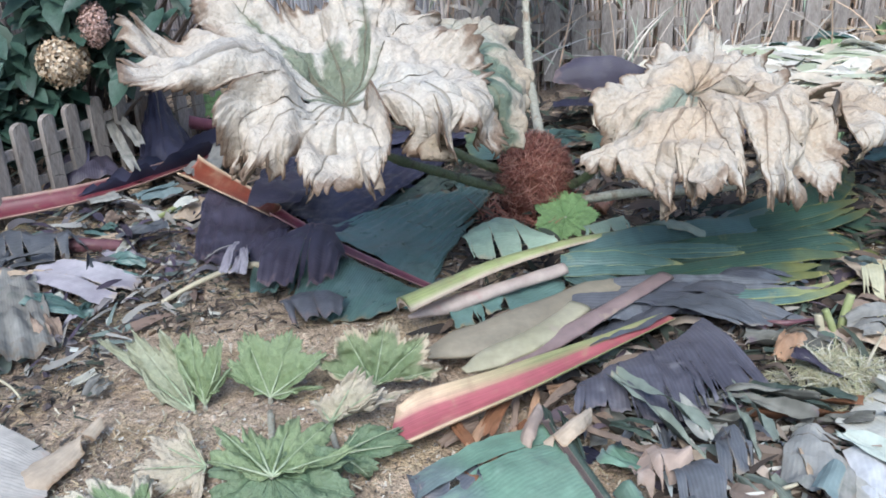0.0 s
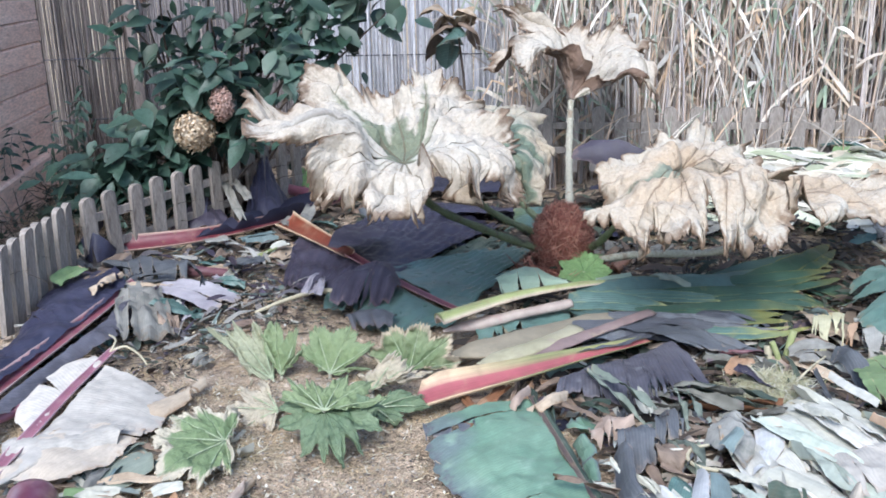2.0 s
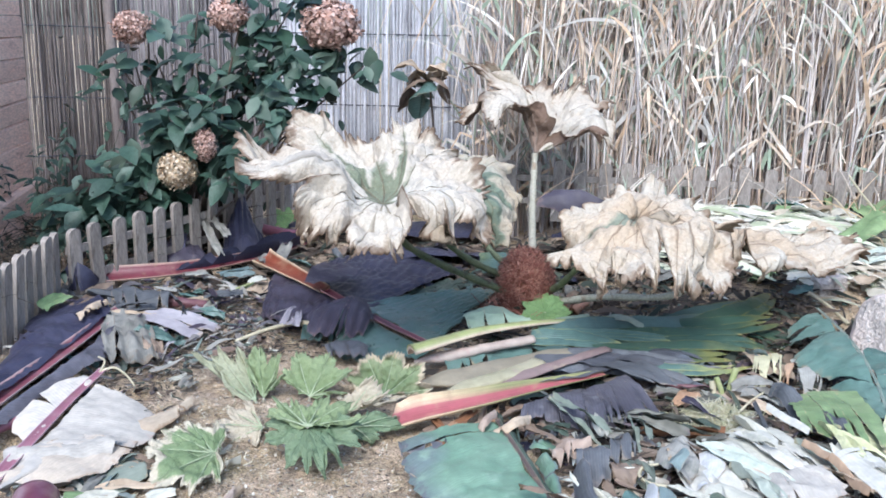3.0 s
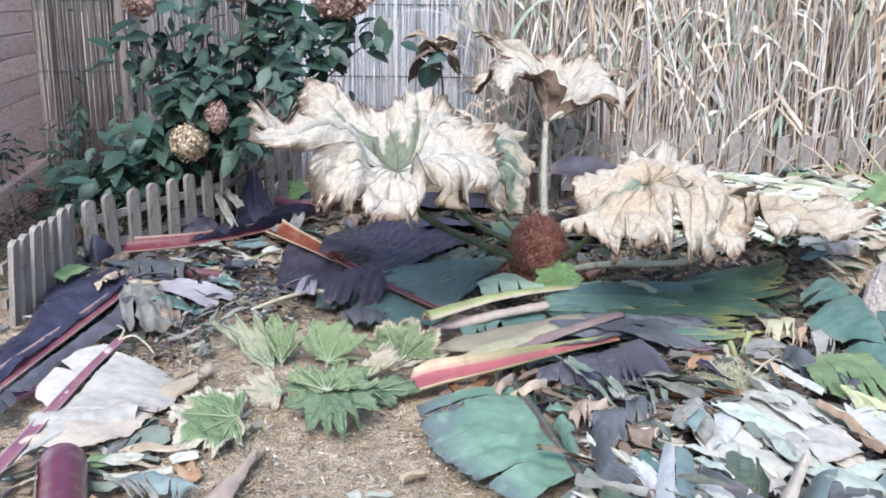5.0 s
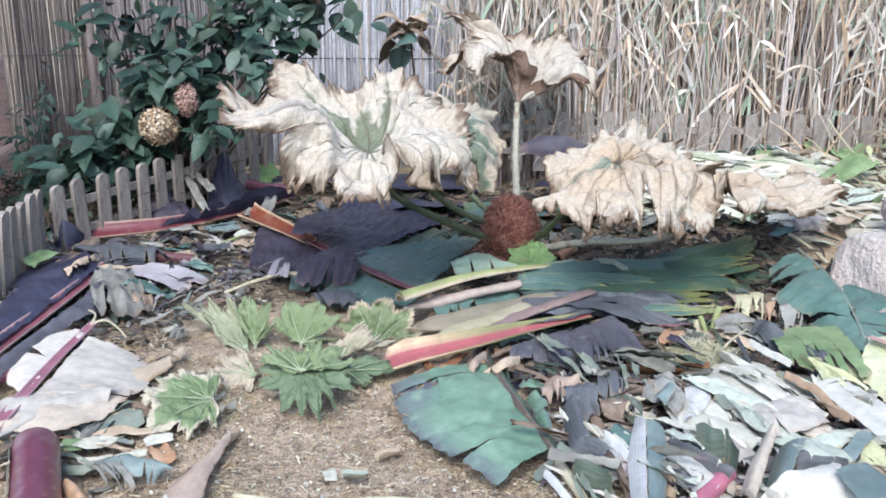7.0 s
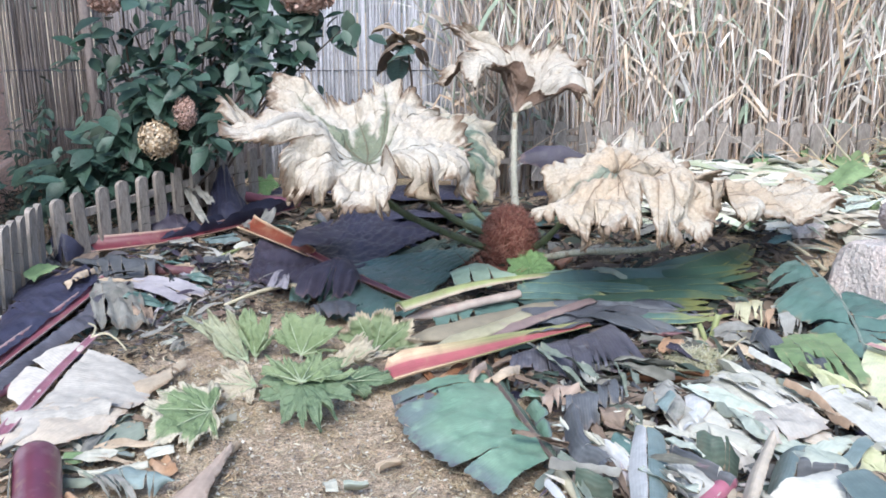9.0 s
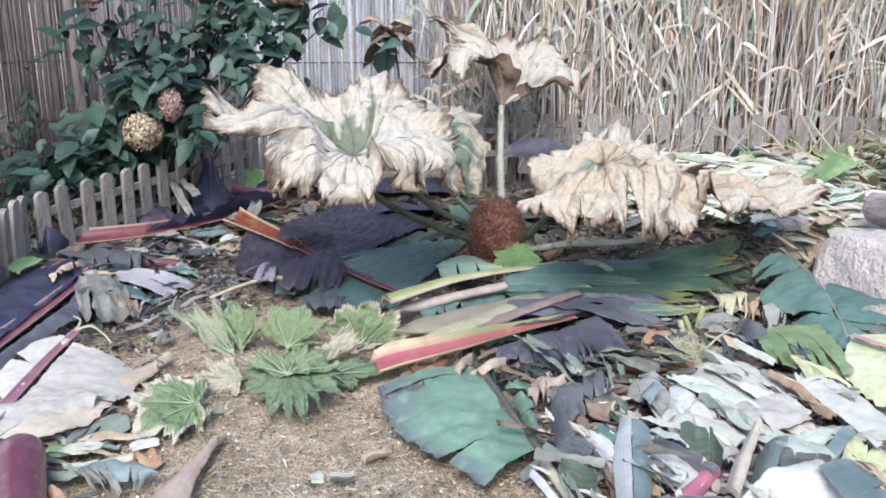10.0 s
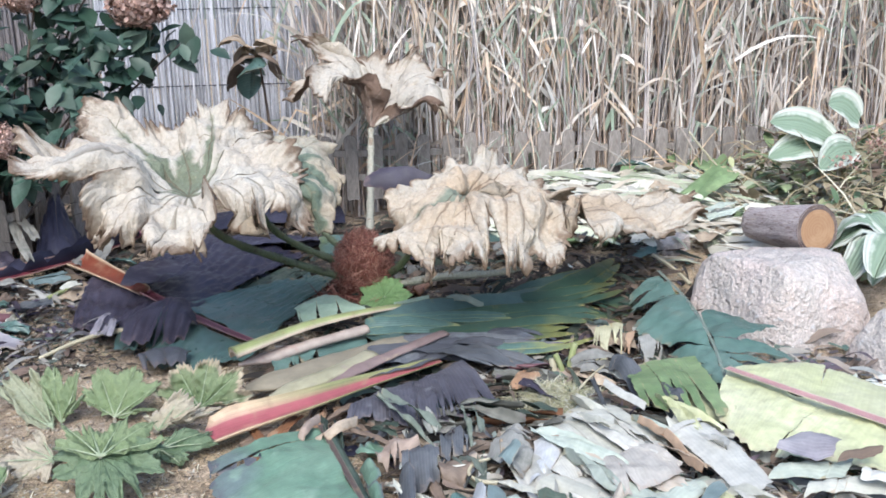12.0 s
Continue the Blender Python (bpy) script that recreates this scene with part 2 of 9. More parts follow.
M["driedbrown"] = blade_material("dried_brown_blade", (0.18, 0.13, 0.1), (0.28, 0.21, 0.16), (0.12, 0.08, 0.05), 0.7, veins=600)
M["driedgrey"] = blade_material("dried_grey_blade", (0.2, 0.19, 0.17), (0.32, 0.31, 0.28), (0.2, 0.16, 0.12), 0.7, veins=600, spot=(0.13, 0.14, 0.12))
M["orange"] = blade_material("orange_blade", (0.4, 0.23, 0.13), (0.46, 0.32, 0.22), (0.3, 0.16, 0.08), 0.65, veins=600)
M["red_stalk"] = stalk_material("red_stalk", (0.36, 0.1, 0.11), (0.4, 0.34, 0.22), (0.58, 0.42, 0.27), rim_far=(0.25, 0.25, 0.11))
M["wine_pale"] = stalk_material("pale_rimmed_wine_stalk", (0.24, 0.075, 0.1), (0.2, 0.08, 0.1), (0.46, 0.33, 0.31))
M["mintgreen"] = blade_material("mint_green_blade", (0.28, 0.38, 0.28), (0.36, 0.45, 0.34), (0.42, 0.4, 0.28), 0.5, veins=600, spot=(0.44, 0.5, 0.4))
M["bleached"] = blade_material("bleached_blade", (0.46, 0.42, 0.37), (0.57, 0.52, 0.46), (0.46, 0.38, 0.32), 0.65, veins=500, spot=(0.5, 0.44, 0.38))
M["rusty"] = blade_material("rusty_blade", (0.2, 0.09, 0.045), (0.3, 0.15, 0.08), (0.12, 0.06, 0.04), 0.6, veins=600)
M["olivegrey"] = blade_material("olive_grey_sheath", (0.216, 0.190, 0.143), (0.274, 0.238, 0.177), (0.259, 0.204, 0.170), 0.5, veins=300, spot=(0.302, 0.258, 0.190))
M["pinkgrey"] = blade_material("pink_grey_sheath", (0.203, 0.144, 0.137), (0.265, 0.194, 0.180), (0.156, 0.101, 0.094), 0.5, veins=300, spot=(0.328, 0.259, 0.194))
M["peel"] = blade_material("peeled_stalk", (0.4, 0.31, 0.27), (0.48, 0.4, 0.35), (0.5, 0.46, 0.36), 0.5, veins=260, spot=(0.46, 0.26, 0.24))
M["white"] = blade_material("white_blade", (0.53, 0.51, 0.455), (0.63, 0.605, 0.54), (0.5, 0.45, 0.38), 0.6, veins=540, spot=(0.6, 0.58, 0.53))
M["lilacwhite"] = blade_material("lilac_white_blade", (0.44, 0.44, 0.44), (0.55, 0.545, 0.54), (0.44, 0.38, 0.34), 0.6, veins=540)
M["slateblue"] = blade_material("slate_blue_blade", (0.1, 0.105, 0.118), (0.165, 0.17, 0.18), (0.22, 0.19, 0.18), 0.5, veins=600, spot=(0.22, 0.23, 0.25))
M["greygreen"] = blade_material("grey_green_blade", (0.2, 0.23, 0.19), (0.28, 0.31, 0.25), (0.3, 0.27, 0.2), 0.55, veins=600, spot=(0.2, 0.19, 0.16))
M["driedpink"] = blade_material("dried_pink_blade", (0.38, 0.28, 0.22), (0.5, 0.39, 0.32), (0.26, 0.18, 0.13), 0.65, veins=400, spot=(0.5, 0.42, 0.36))
M["palesheath"] = blade_material("pale_sheath_blade", (0.331, 0.306, 0.198), (0.403, 0.367, 0.264), (0.331, 0.245, 0.198), 0.5, veins=300, spot=(0.360, 0.286, 0.238))
M["greydark"] = blade_material("grey_olive_blade", (0.13, 0.125, 0.105), (0.24, 0.235, 0.2), (0.2, 0.14, 0.13), 0.6, veins=500, spot=(0.16, 0.11, 0.14))
M["teal_rib"] = stalk_material("teal_midrib", (0.16, 0.2, 0.17), (0.14, 0.18, 0.15), (0.3, 0.33, 0.27))
M["lime_rib"] = stalk_material("pink_lime_midrib", (0.5, 0.27, 0.26), (0.5, 0.42, 0.3), (0.56, 0.5, 0.38))
M["driedyellow"] = blade_material("dried_yellow_blade", (0.34, 0.31, 0.18), (0.45, 0.42, 0.28), (0.36, 0.28, 0.16), 0.65, veins=600, spot=(0.5, 0.5, 0.38))
M["olive_sheath"] = stalk_material("olive_sheath", (0.42, 0.38, 0.28), (0.33, 0.31, 0.22), (0.46, 0.42, 0.32), rim_far=(0.4, 0.3, 0.29))
M["mauve"] = blade_material("mauve_blade", (0.075, 0.078, 0.092), (0.115, 0.117, 0.13), (0.13, 0.1, 0.1), 0.42, spot=(0.14, 0.15, 0.17))
M["violet"] = blade_material("violet_blade", (0.062, 0.057, 0.082), (0.105, 0.1, 0.128), (0.12, 0.09, 0.1), 0.4, spot=(0.16, 0.15, 0.19))
M["claret_stalk"] = stalk_material("claret_stalk", (0.15, 0.03, 0.042), (0.22, 0.13, 0.09), (0.38, 0.24, 0.19))
M["rust_stalk"] = stalk_material("rust_stalk", (0.2, 0.05, 0.028), (0.34, 0.17, 0.1), (0.56, 0.42, 0.28))
M["wine_stalk"] = stalk_material("wine_stalk", (0.12, 0.025, 0.04), (0.14, 0.06, 0.07), (0.32, 0.18, 0.18))
M["pink_stalk"] = stalk_material("pink_stalk", (0.3, 0.12, 0.16), (0.26, 0.1, 0.14), (0.5, 0.34, 0.36))
M["green_stalk"] = stalk_material("green_stalk", (0.46, 0.36, 0.3), (0.3, 0.33, 0.14), (0.56, 0.45, 0.35))
M["dark_rib"] = stalk_material("dark_midrib", (0.1, 0.07, 0.06), (0.1, 0.08, 0.06), (0.2, 0.17, 0.13))
M["grey_stalk"] = stalk_material("grey_stalk", (0.4, 0.36, 0.24), (0.36, 0.33, 0.24), (0.5, 0.46, 0.3))
M["cream_stalk"] = stalk_material("cream_stalk", (0.55, 0.5, 0.38), (0.52, 0.46, 0.32), (0.6, 0.56, 0.45))
M["rose_stalk"] = stalk_material("rose_stalk", (0.42, 0.16, 0.22), (0.44, 0.15, 0.21), (0.5, 0.3, 0.33), 0.35)
M["mauve_end"] = stalk_material("mauve_stump", (0.3, 0.2, 0.22), (0.14, 0.035, 0.06), (0.5, 0.42, 0.42), 0.3)
M["dry_gunnera"] = gunnera_material("withered_leaf", (0.53, 0.495, 0.43), (0.48, 0.405, 0.325), (0.12, 0.15, 0.085), (0.2, 0.135, 0.09), (0.14, 0.11, 0.07), 0.12, 0.82, vein_amount=0.7, wide=0.6, rim_amount=0.85, mottle=0.5)
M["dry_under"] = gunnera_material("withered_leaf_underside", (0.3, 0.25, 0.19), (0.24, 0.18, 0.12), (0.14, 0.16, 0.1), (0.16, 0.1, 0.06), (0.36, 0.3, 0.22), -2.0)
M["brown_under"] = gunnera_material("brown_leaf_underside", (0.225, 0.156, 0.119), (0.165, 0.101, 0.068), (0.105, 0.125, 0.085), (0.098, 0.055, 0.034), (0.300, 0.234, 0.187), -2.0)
M["faded_gunnera"] = gunnera_material("faded_green_leaf", (0.4, 0.39, 0.31), (0.42, 0.33, 0.24), (0.1, 0.15, 0.105), (0.27, 0.19, 0.12), (0.2, 0.2, 0.13), 0.25, 0.84)
M["tan_gunnera"] = gunnera_material("tan_withered_leaf", (0.5, 0.455, 0.385), (0.46, 0.345, 0.235), (0.18, 0.22, 0.165), (0.23, 0.155, 0.1), (0.18, 0.12, 0.075), 0.05, 0.82, vein_amount=0.7, wide=0.65, rim_amount=0.8, mottle=0.5, inward=True)
M["green_gunnera"] = gunnera_material("fresh_leaf", (0.165, 0.22, 0.095), (0.22, 0.27, 0.14), (0.13, 0.21, 0.08), (0.33, 0.31, 0.18), (0.34, 0.4, 0.24), -0.6, 1.0, 0.6, 0.4, 1.1, cell=130.0, mottle=0.08)
# deepened to carry the shadows among the low leaves
M["dark_gunnera"] = gunnera_material("dark_leaf", (0.105, 0.165, 0.08), (0.16, 0.21, 0.12), (0.085, 0.155, 0.068), (0.26, 0.29, 0.2), (0.26, 0.34, 0.22), -0.6, 1.1, 0.55, 0.2, 1.2, cell=130.0, mottle=0.08)
M["sere_gunnera"] = gunnera_material("brown_edged_leaf", (0.14, 0.195, 0.085), (0.23, 0.26, 0.14), (0.1, 0.17, 0.07), (0.5, 0.4, 0.29), (0.42, 0.46, 0.32), 0.25, 0.74, 0.65, 0.6, 1.3, cell=130.0, mottle=0.08)
M["turned_gunnera"] = gunnera_material("turned_leaf", (0.4, 0.36, 0.25), (0.5, 0.42, 0.32), (0.2, 0.24, 0.12), (0.55, 0.5, 0.42), (0.5, 0.45, 0.34), 0.1, 0.9, cell=130.0, mottle=0.08)
M["vein"] = rough_material("leaf_vein", (0.27, 0.33, 0.19), (0.38, 0.42, 0.28), None, 20, 90, 0.6, 0.2, 0.003, vary=0)
M["under_gunnera"] = gunnera_material("pale_leaf_underside", (0.27, 0.29, 0.18), (0.34, 0.34, 0.23), (0.18, 0.24, 0.11), (0.42, 0.36, 0.24), (0.46, 0.46, 0.33), 0.15, 0.95, 0.65, 0.5, 1.2, cell=130.0, mottle=0.08)
M["edged_gunnera"] = gunnera_material("cream_edged_leaf", (0.15, 0.21, 0.095), (0.19, 0.25, 0.12), (0.11, 0.18, 0.07), (0.56, 0.48, 0.38), (0.4, 0.46, 0.3), -0.6, 0.69, 0.6, 0.4, 1.2, cell=130.0, mottle=0.08)
M["leafy"] = gunnera_material("bright_leaf", (0.17, 0.28, 0.1), (0.22, 0.34, 0.13), (0.14, 0.25, 0.08), (0.3, 0.34, 0.14), (0.4, 0.5, 0.25), 0.3, 1.1, 0.55, 0.3, cell=130.0, mottle=0.08)
M["petiole"] = rough_material("green_petiole", (0.075, 0.092, 0.045), (0.12, 0.14, 0.075), (0.055, 0.048, 0.032), 9, 120, 0.6, 0.8, 0.008, vary=0)
M["petiole_pale"] = rough_material("pale_petiole", (0.36, 0.34, 0.26), (0.44, 0.41, 0.33), (0.26, 0.2, 0.14), 9, 120, 0.6, 0.8, 0.008, vary=0)
M["fibre"] = island_material("rust_fibre", [(0.28, 0.1, 0.07), (0.36, 0.15, 0.11), (0.18, 0.065, 0.05), (0.46, 0.24, 0.18)], 0.8)
M["bud_core"] = rough_material("bud_core", (0.13, 0.05, 0.03), (0.2, 0.08, 0.05), None, 20, 90, 0.9, 1.0, 0.02)
M["picket"] = rough_material("weathered_picket", (0.25, 0.215, 0.19), (0.33, 0.29, 0.26), (0.19, 0.155, 0.13), 5, 40, 0.85, 0.4, 0.004, (6, 6, 1), 0.14)
M["cane"] = rough_material("bamboo_cane", (0.44, 0.44, 0.48), (0.58, 0.57, 0.6), (0.3, 0.28, 0.3), 3, 30, 0.7, 0.3, 0.003, (8, 8, 1), 0.3)
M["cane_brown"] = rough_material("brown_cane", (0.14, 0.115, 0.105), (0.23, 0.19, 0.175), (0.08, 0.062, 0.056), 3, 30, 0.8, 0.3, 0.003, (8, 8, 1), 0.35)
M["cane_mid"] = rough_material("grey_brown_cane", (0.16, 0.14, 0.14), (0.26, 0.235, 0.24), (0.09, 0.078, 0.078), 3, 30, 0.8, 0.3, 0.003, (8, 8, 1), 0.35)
M["wire"] = rough_material("dark_tie", (0.06, 0.06, 0.08), (0.1, 0.1, 0.12), None, 20, 60, 0.6)
M["bark"] = rough_material("bark", (0.46, 0.38, 0.37), (0.58, 0.5, 0.48), (0.24, 0.17, 0.16), 9, 50, 0.9, 0.6, 0.02, (1, 5, 5))
M["bark_dark"] = rough_material("dark_bark", (0.12, 0.085, 0.075), (0.2, 0.15, 0.13), (0.08, 0.055, 0.05), 14, 60, 0.9, 0.6, 0.01)
M["stem"] = rough_material("bush_stem", (0.06, 0.045, 0.04), (0.11, 0.08, 0.06), None, 12, 60, 0.8)
M["plank"] = rough_material("pink_board", (0.8, 0.55, 0.43), (0.84, 0.62, 0.5), (0.66, 0.44, 0.34), 2.5, 22, 0.8, 0.4, 0.006, (1, 1, 5), 0.1)
M["bush_leaf"] = island_material("bush_leaf", [(0.024, 0.05, 0.036), (0.036, 0.07, 0.052), (0.055, 0.098, 0.072), (0.028, 0.06, 0.038), (0.08, 0.115, 0.085)], 0.5, 0.4)
M["bush_leaf_single"] = rough_material("bush_leaf_single", (0.034, 0.068, 0.048), (0.05, 0.092, 0.066), (0.025, 0.054, 0.036), 6, 40, 0.5, 0.2, 0.003, vary=0.35)
M["weed_leaf"] = island_material("weed_leaf", [(0.19, 0.25, 0.12), (0.27, 0.32, 0.17), (0.12, 0.18, 0.1), (0.42, 0.43, 0.24), (0.34, 0.29, 0.18), (0.4, 0.33, 0.22), (0.24, 0.17, 0.12)], 0.6)
M["bloom_gold"] = island_material("golden_florets", [(0.56, 0.43, 0.29), (0.66, 0.55, 0.42), (0.42, 0.3, 0.19)], 0.8)
M["bloom_brown"] = island_material("brown_florets", [(0.504, 0.324, 0.269), (0.627, 0.443, 0.381), (0.358, 0.216, 0.168)], 0.8)
M["sedum"] = island_material("sedum_heads", [(0.46, 0.27, 0.22), (0.36, 0.2, 0.16), (0.54, 0.36, 0.3)], 0.8)
M["reed"] = island_material("reed_stalks", [(0.594, 0.518, 0.464), (0.713, 0.659, 0.605), (0.432, 0.324, 0.259), (0.475, 0.421, 0.410), (0.583, 0.454, 0.356), (0.648, 0.572, 0.529)], 0.6, 0.4)
M["reed_leaf"] = island_material("reed_leaves", [(0.616, 0.556, 0.497), (0.734, 0.696, 0.648), (0.497, 0.417, 0.346), (0.302, 0.364, 0.270), (0.626, 0.535, 0.454), (0.605, 0.439, 0.302), (0.367, 0.417, 0.324), (0.670, 0.535, 0.410), (0.713, 0.642, 0.562)], 0.6, 0.4)
M["straw"] = island_material("straw", [(0.5, 0.42, 0.28), (0.38, 0.3, 0.19), (0.6, 0.55, 0.42), (0.24, 0.18, 0.12), (0.45, 0.33, 0.2)], 0.8)
M["tuft"] = island_material("dry_grass_tuft", [(0.42, 0.38, 0.24), (0.5, 0.46, 0.33), (0.33, 0.3, 0.17), (0.54, 0.51, 0.4), (0.36, 0.36, 0.22)], 0.8)
M["pale_straw"] = island_material("pale_straw", [(0.6, 0.56, 0.47), (0.66, 0.63, 0.55), (0.52, 0.45, 0.35), (0.52, 0.54, 0.4), (0.6, 0.53, 0.42), (0.42, 0.45, 0.31), (0.64, 0.6, 0.5)], 0.7)
M["pale_shreds"] = island_material("pale_shreds", [(0.56, 0.58, 0.54), (0.5, 0.48, 0.42), (0.4, 0.4, 0.37), (0.48, 0.4, 0.31), (0.6, 0.61, 0.56), (0.26, 0.3, 0.27), (0.42, 0.37, 0.36)], 0.7)
M["brown_shreds"] = island_material("brown_shreds", [(0.3, 0.23, 0.18), (0.2, 0.15, 0.12), (0.4, 0.33, 0.27), (0.16, 0.16, 0.16), (0.12, 0.16, 0.13), (0.13, 0.1, 0.12), (0.46, 0.42, 0.36)], 0.7)
M["dark_shreds"] = island_material("dark_shreds", [(0.12, 0.11, 0.12), (0.2, 0.18, 0.17), (0.09, 0.07, 0.1), (0.3, 0.28, 0.25), (0.14, 0.17, 0.15), (0.4, 0.38, 0.34), (0.2, 0.14, 0.11)], 0.7)
M["mulch"] = island_material("mulch", [(0.06, 0.045, 0.036), (0.1, 0.072, 0.055), (0.04, 0.034, 0.03), (0.16, 0.12, 0.09), (0.05, 0.06, 0.045)], 0.85)
M["chips"] = island_material("chips", [(0.26, 0.2, 0.15), (0.5, 0.44, 0.36), (0.16, 0.12, 0.09), (0.36, 0.27, 0.2), (0.6, 0.57, 0.5), (0.15, 0.13, 0.12)], 0.9)
M["shreds"] = island_material("shreds", [(0.3, 0.3, 0.3), (0.17, 0.14, 0.18), (0.5, 0.52, 0.48), (0.14, 0.22, 0.19), (0.36, 0.27, 0.2), (0.1, 0.08, 0.08)], 0.7)


def soil_material():
    g = Graph("dry_soil", 0.95)
    big, mid, fine, grit = g.noise(1.6, 4), g.noise(9, 6), g.noise(55, 5), g.noise(190, 3)
    c = g.mix(g.ramp(mid, 0.35, 0.65), (0.4, 0.29, 0.2), (0.66, 0.51, 0.37))
    c = g.mix(g.ramp(g.noise(4.2, 5), 0.5, 0.62, 0, 0.6), c, (0.57, 0.43, 0.25))
    c = g.mix(g.ramp(big, 0.52, 0.66, 0, 0.55), c, g.mix(mid, (0.14, 0.1, 0.075), (0.26, 0.2, 0.15)))
    c = g.mix(g.ramp(g.noise(2.7, 5), 0.56, 0.66, 0, 0.5), c, (0.36, 0.32, 0.16))
    c = g.mix(g.ramp(fine, 0.58, 0.72), c, (0.64, 0.56, 0.48))
    c = g.mix(g.ramp(fine, 0.42, 0.3), c, (0.1, 0.075, 0.06))
    c = g.shade(c, g.ramp(grit, 0.3, 0.7, 0.5, 1.4))
    c = g.shade(c, g.ramp(g.noise(20, 5), 0.35, 0.65, 0.8, 1.15))
    h = g.maths("ADD", g.maths("MULTIPLY", fine, 1.0), g.maths("MULTIPLY", grit, 0.5))
    return g.done(c, g.maths("ADD", h, mid), 1.0, 0.02)


def stone_material():
    g = Graph("granite", 0.85)
    mid, fine, grit = g.noise(5, 6), g.noise(40, 5), g.noise(150, 3)
    c = g.mix(g.ramp(mid, 0.4, 0.62), (0.6, 0.53, 0.48), (0.7, 0.58, 0.52))
    c = g.mix(g.ramp(g.noise(11, 6), 0.57, 0.7, 0, 0.45), c, (0.42, 0.38, 0.37))
    c = g.mix(g.ramp(fine, 0.58, 0.7, 0, 0.8), c, (0.7, 0.68, 0.66))
    c = g.mix(g.ramp(g.noise(3.1, 5), 0.58, 0.7, 0, 0.7), c, (0.33, 0.22, 0.14))
    c = g.shade(c, g.ramp(grit, 0.3, 0.7, 0.82, 1.12))
    c = g.shade(c, g.ramp(g.noise(75, 4), 0.35, 0.65, 0.88, 1.08))
    return g.done(c, g.maths("ADD", mid, g.maths("ADD", g.maths("MULTIPLY", fine, 0.7), g.maths("MULTIPLY", grit, 0.2))), 1.0, 0.03)


def cut_wood_material():
    g = Graph("cut_wood", 0.7)
    w = g.add("ShaderNodeTexWave")
    w.wave_type, w.rings_direction = "RINGS", "X"
    w.inputs["Scale"].default_value, w.inputs["Distortion"].default_value = 24, 2.5
    g.put(w.inputs["Vector"], g.coords)
    c = g.mix(w.outputs["Fac"], (0.34, 0.19, 0.1), (0.37, 0.215, 0.115))
    c = g.mix(g.ramp(g.noise(12, 4), 0.45, 0.7, 0, 0.5), c, (0.54, 0.36, 0.21))
    return g.done(c, w.outputs["Fac"], 0.2, 0.003)


def hosta_material():
    g = Graph("variegated_leaf", 0.55)
    across, along = g.attr("across"), g.attr("along")
    e = g.maths("ADD", across, g.maths("MULTIPLY", g.maths("SUBTRACT", g.noise(18, 4), 0.5), 0.9))
    c = g.mix(g.ramp(e, 0.45, 0.75), (0.22, 0.29, 0.2), (0.56, 0.58, 0.5))
    ribs = g.maths("SINE", g.maths("MULTIPLY", across, 26.0))
    c = g.shade(c, g.ramp(ribs, -1, 1, 0.94, 1.04))
    return g.done(c, ribs, 0.4, 0.004)


M["soil"], M["stone"], M["cut"], M["hosta"] = soil_material(), stone_material(), cut_wood_material(), hosta_material()

# ---- shapes ----
V = Vector


def smooth(a, b, x):
    t = min(1.0, max(0.0, (x - a) / (b - a)))
    return t * t * (3 - 2 * t)


def ground_height(x, y):
    """Flat bed, rising to the back on the side of the rocks."""
    rise = 0.24 * smooth(2.5, 4.2, y) * smooth(0.1, 1.2, x)
    hump = 0.03 * math.exp(-((x + 0.45) ** 2 + (y - 1.75) ** 2) / 0.12)
    return rise + hump + 0.012 * noise.noise((x * 2.3, y * 2.3, 0)) + 0.006 * noise.noise((x * 9, y * 9, 3))


def mesh_object(name, bm, mat, is_smooth=True):
    me = bpy.data.meshes.new(name)
    bm.to_mesh(me)
    bm.free()
    if mat:
        me.materials.append(mat)
    if is_smooth:
        me.shade_smooth()
    return new(name, me)


def part(name, bm, mat, parent, label="", is_smooth=True):
    ob = mesh_object(name, bm, mat, is_smooth)
    ob.parent = parent
    if label:
        ob["label"] = label
    return ob


def holder(name, label, category, group="", kind=""):
    return tagged(new(name), label, category, group, kind)


def bezier(points, n):
    """n + 1 points on one smooth line through the given points."""
    p = [V(q) for q in points]
    if len(p) == 2:
        return [p[0].lerp(p[1], i / n) for i in range(n + 1)]
    out = []
    for i in range(n + 1):
        f = i / n * (len(p) - 1)
        k = min(int(f), len(p) - 2)
        t = f - k
        a, b, c, d = p[max(k - 1, 0)], p[k], p[k + 1], p[min(k + 2, len(p) - 1)]
        out.append(0.5 * (2 * b + (c - a) * t + (2 * a - 5 * b + 4 * c - d) * t * t + (3 * b - a - 3 * c + d) * t ** 3))
    return out


def tube(path, radii, sides=8, bm=None, cap=True):
    bm = bm or bmesh.new()
    rings = []
    for i, p in enumerate(path):
        d = (path[min(i + 1, len(path) - 1)] - path[max(i - 1, 0)]).normalized()
        ref = V((0, 0, 1)) if abs(d.z) < 0.9 else V((1, 0, 0))
        s = d.cross(ref).normalized()
        u = s.cross(d)
        r = radii(i / (len(path) - 1)) if callable(radii) else radii
        rings.append([bm.verts.new(p + r * (math.cos(2 * math.pi * k / sides) * s + math.sin(2 * math.pi * k / sides) * u)) for k in range(sides)])
    for a, b in zip(rings, rings[1:]):
        for k in range(sides):
            bm.faces.new((a[k], a[(k + 1) % sides], b[(k + 1) % sides], b[k]))
    if cap:
        bm.faces.new(rings[0][::-1])
        bm.faces.new(rings[-1])
    return bm


def frame_of(path, i):
    d = (path[min(i + 1, len(path) - 1)] - path[max(i - 1, 0)]).normalized()
    s = d.cross(V((0, 0, 1))).normalized()
    return d, s, s.cross(d)


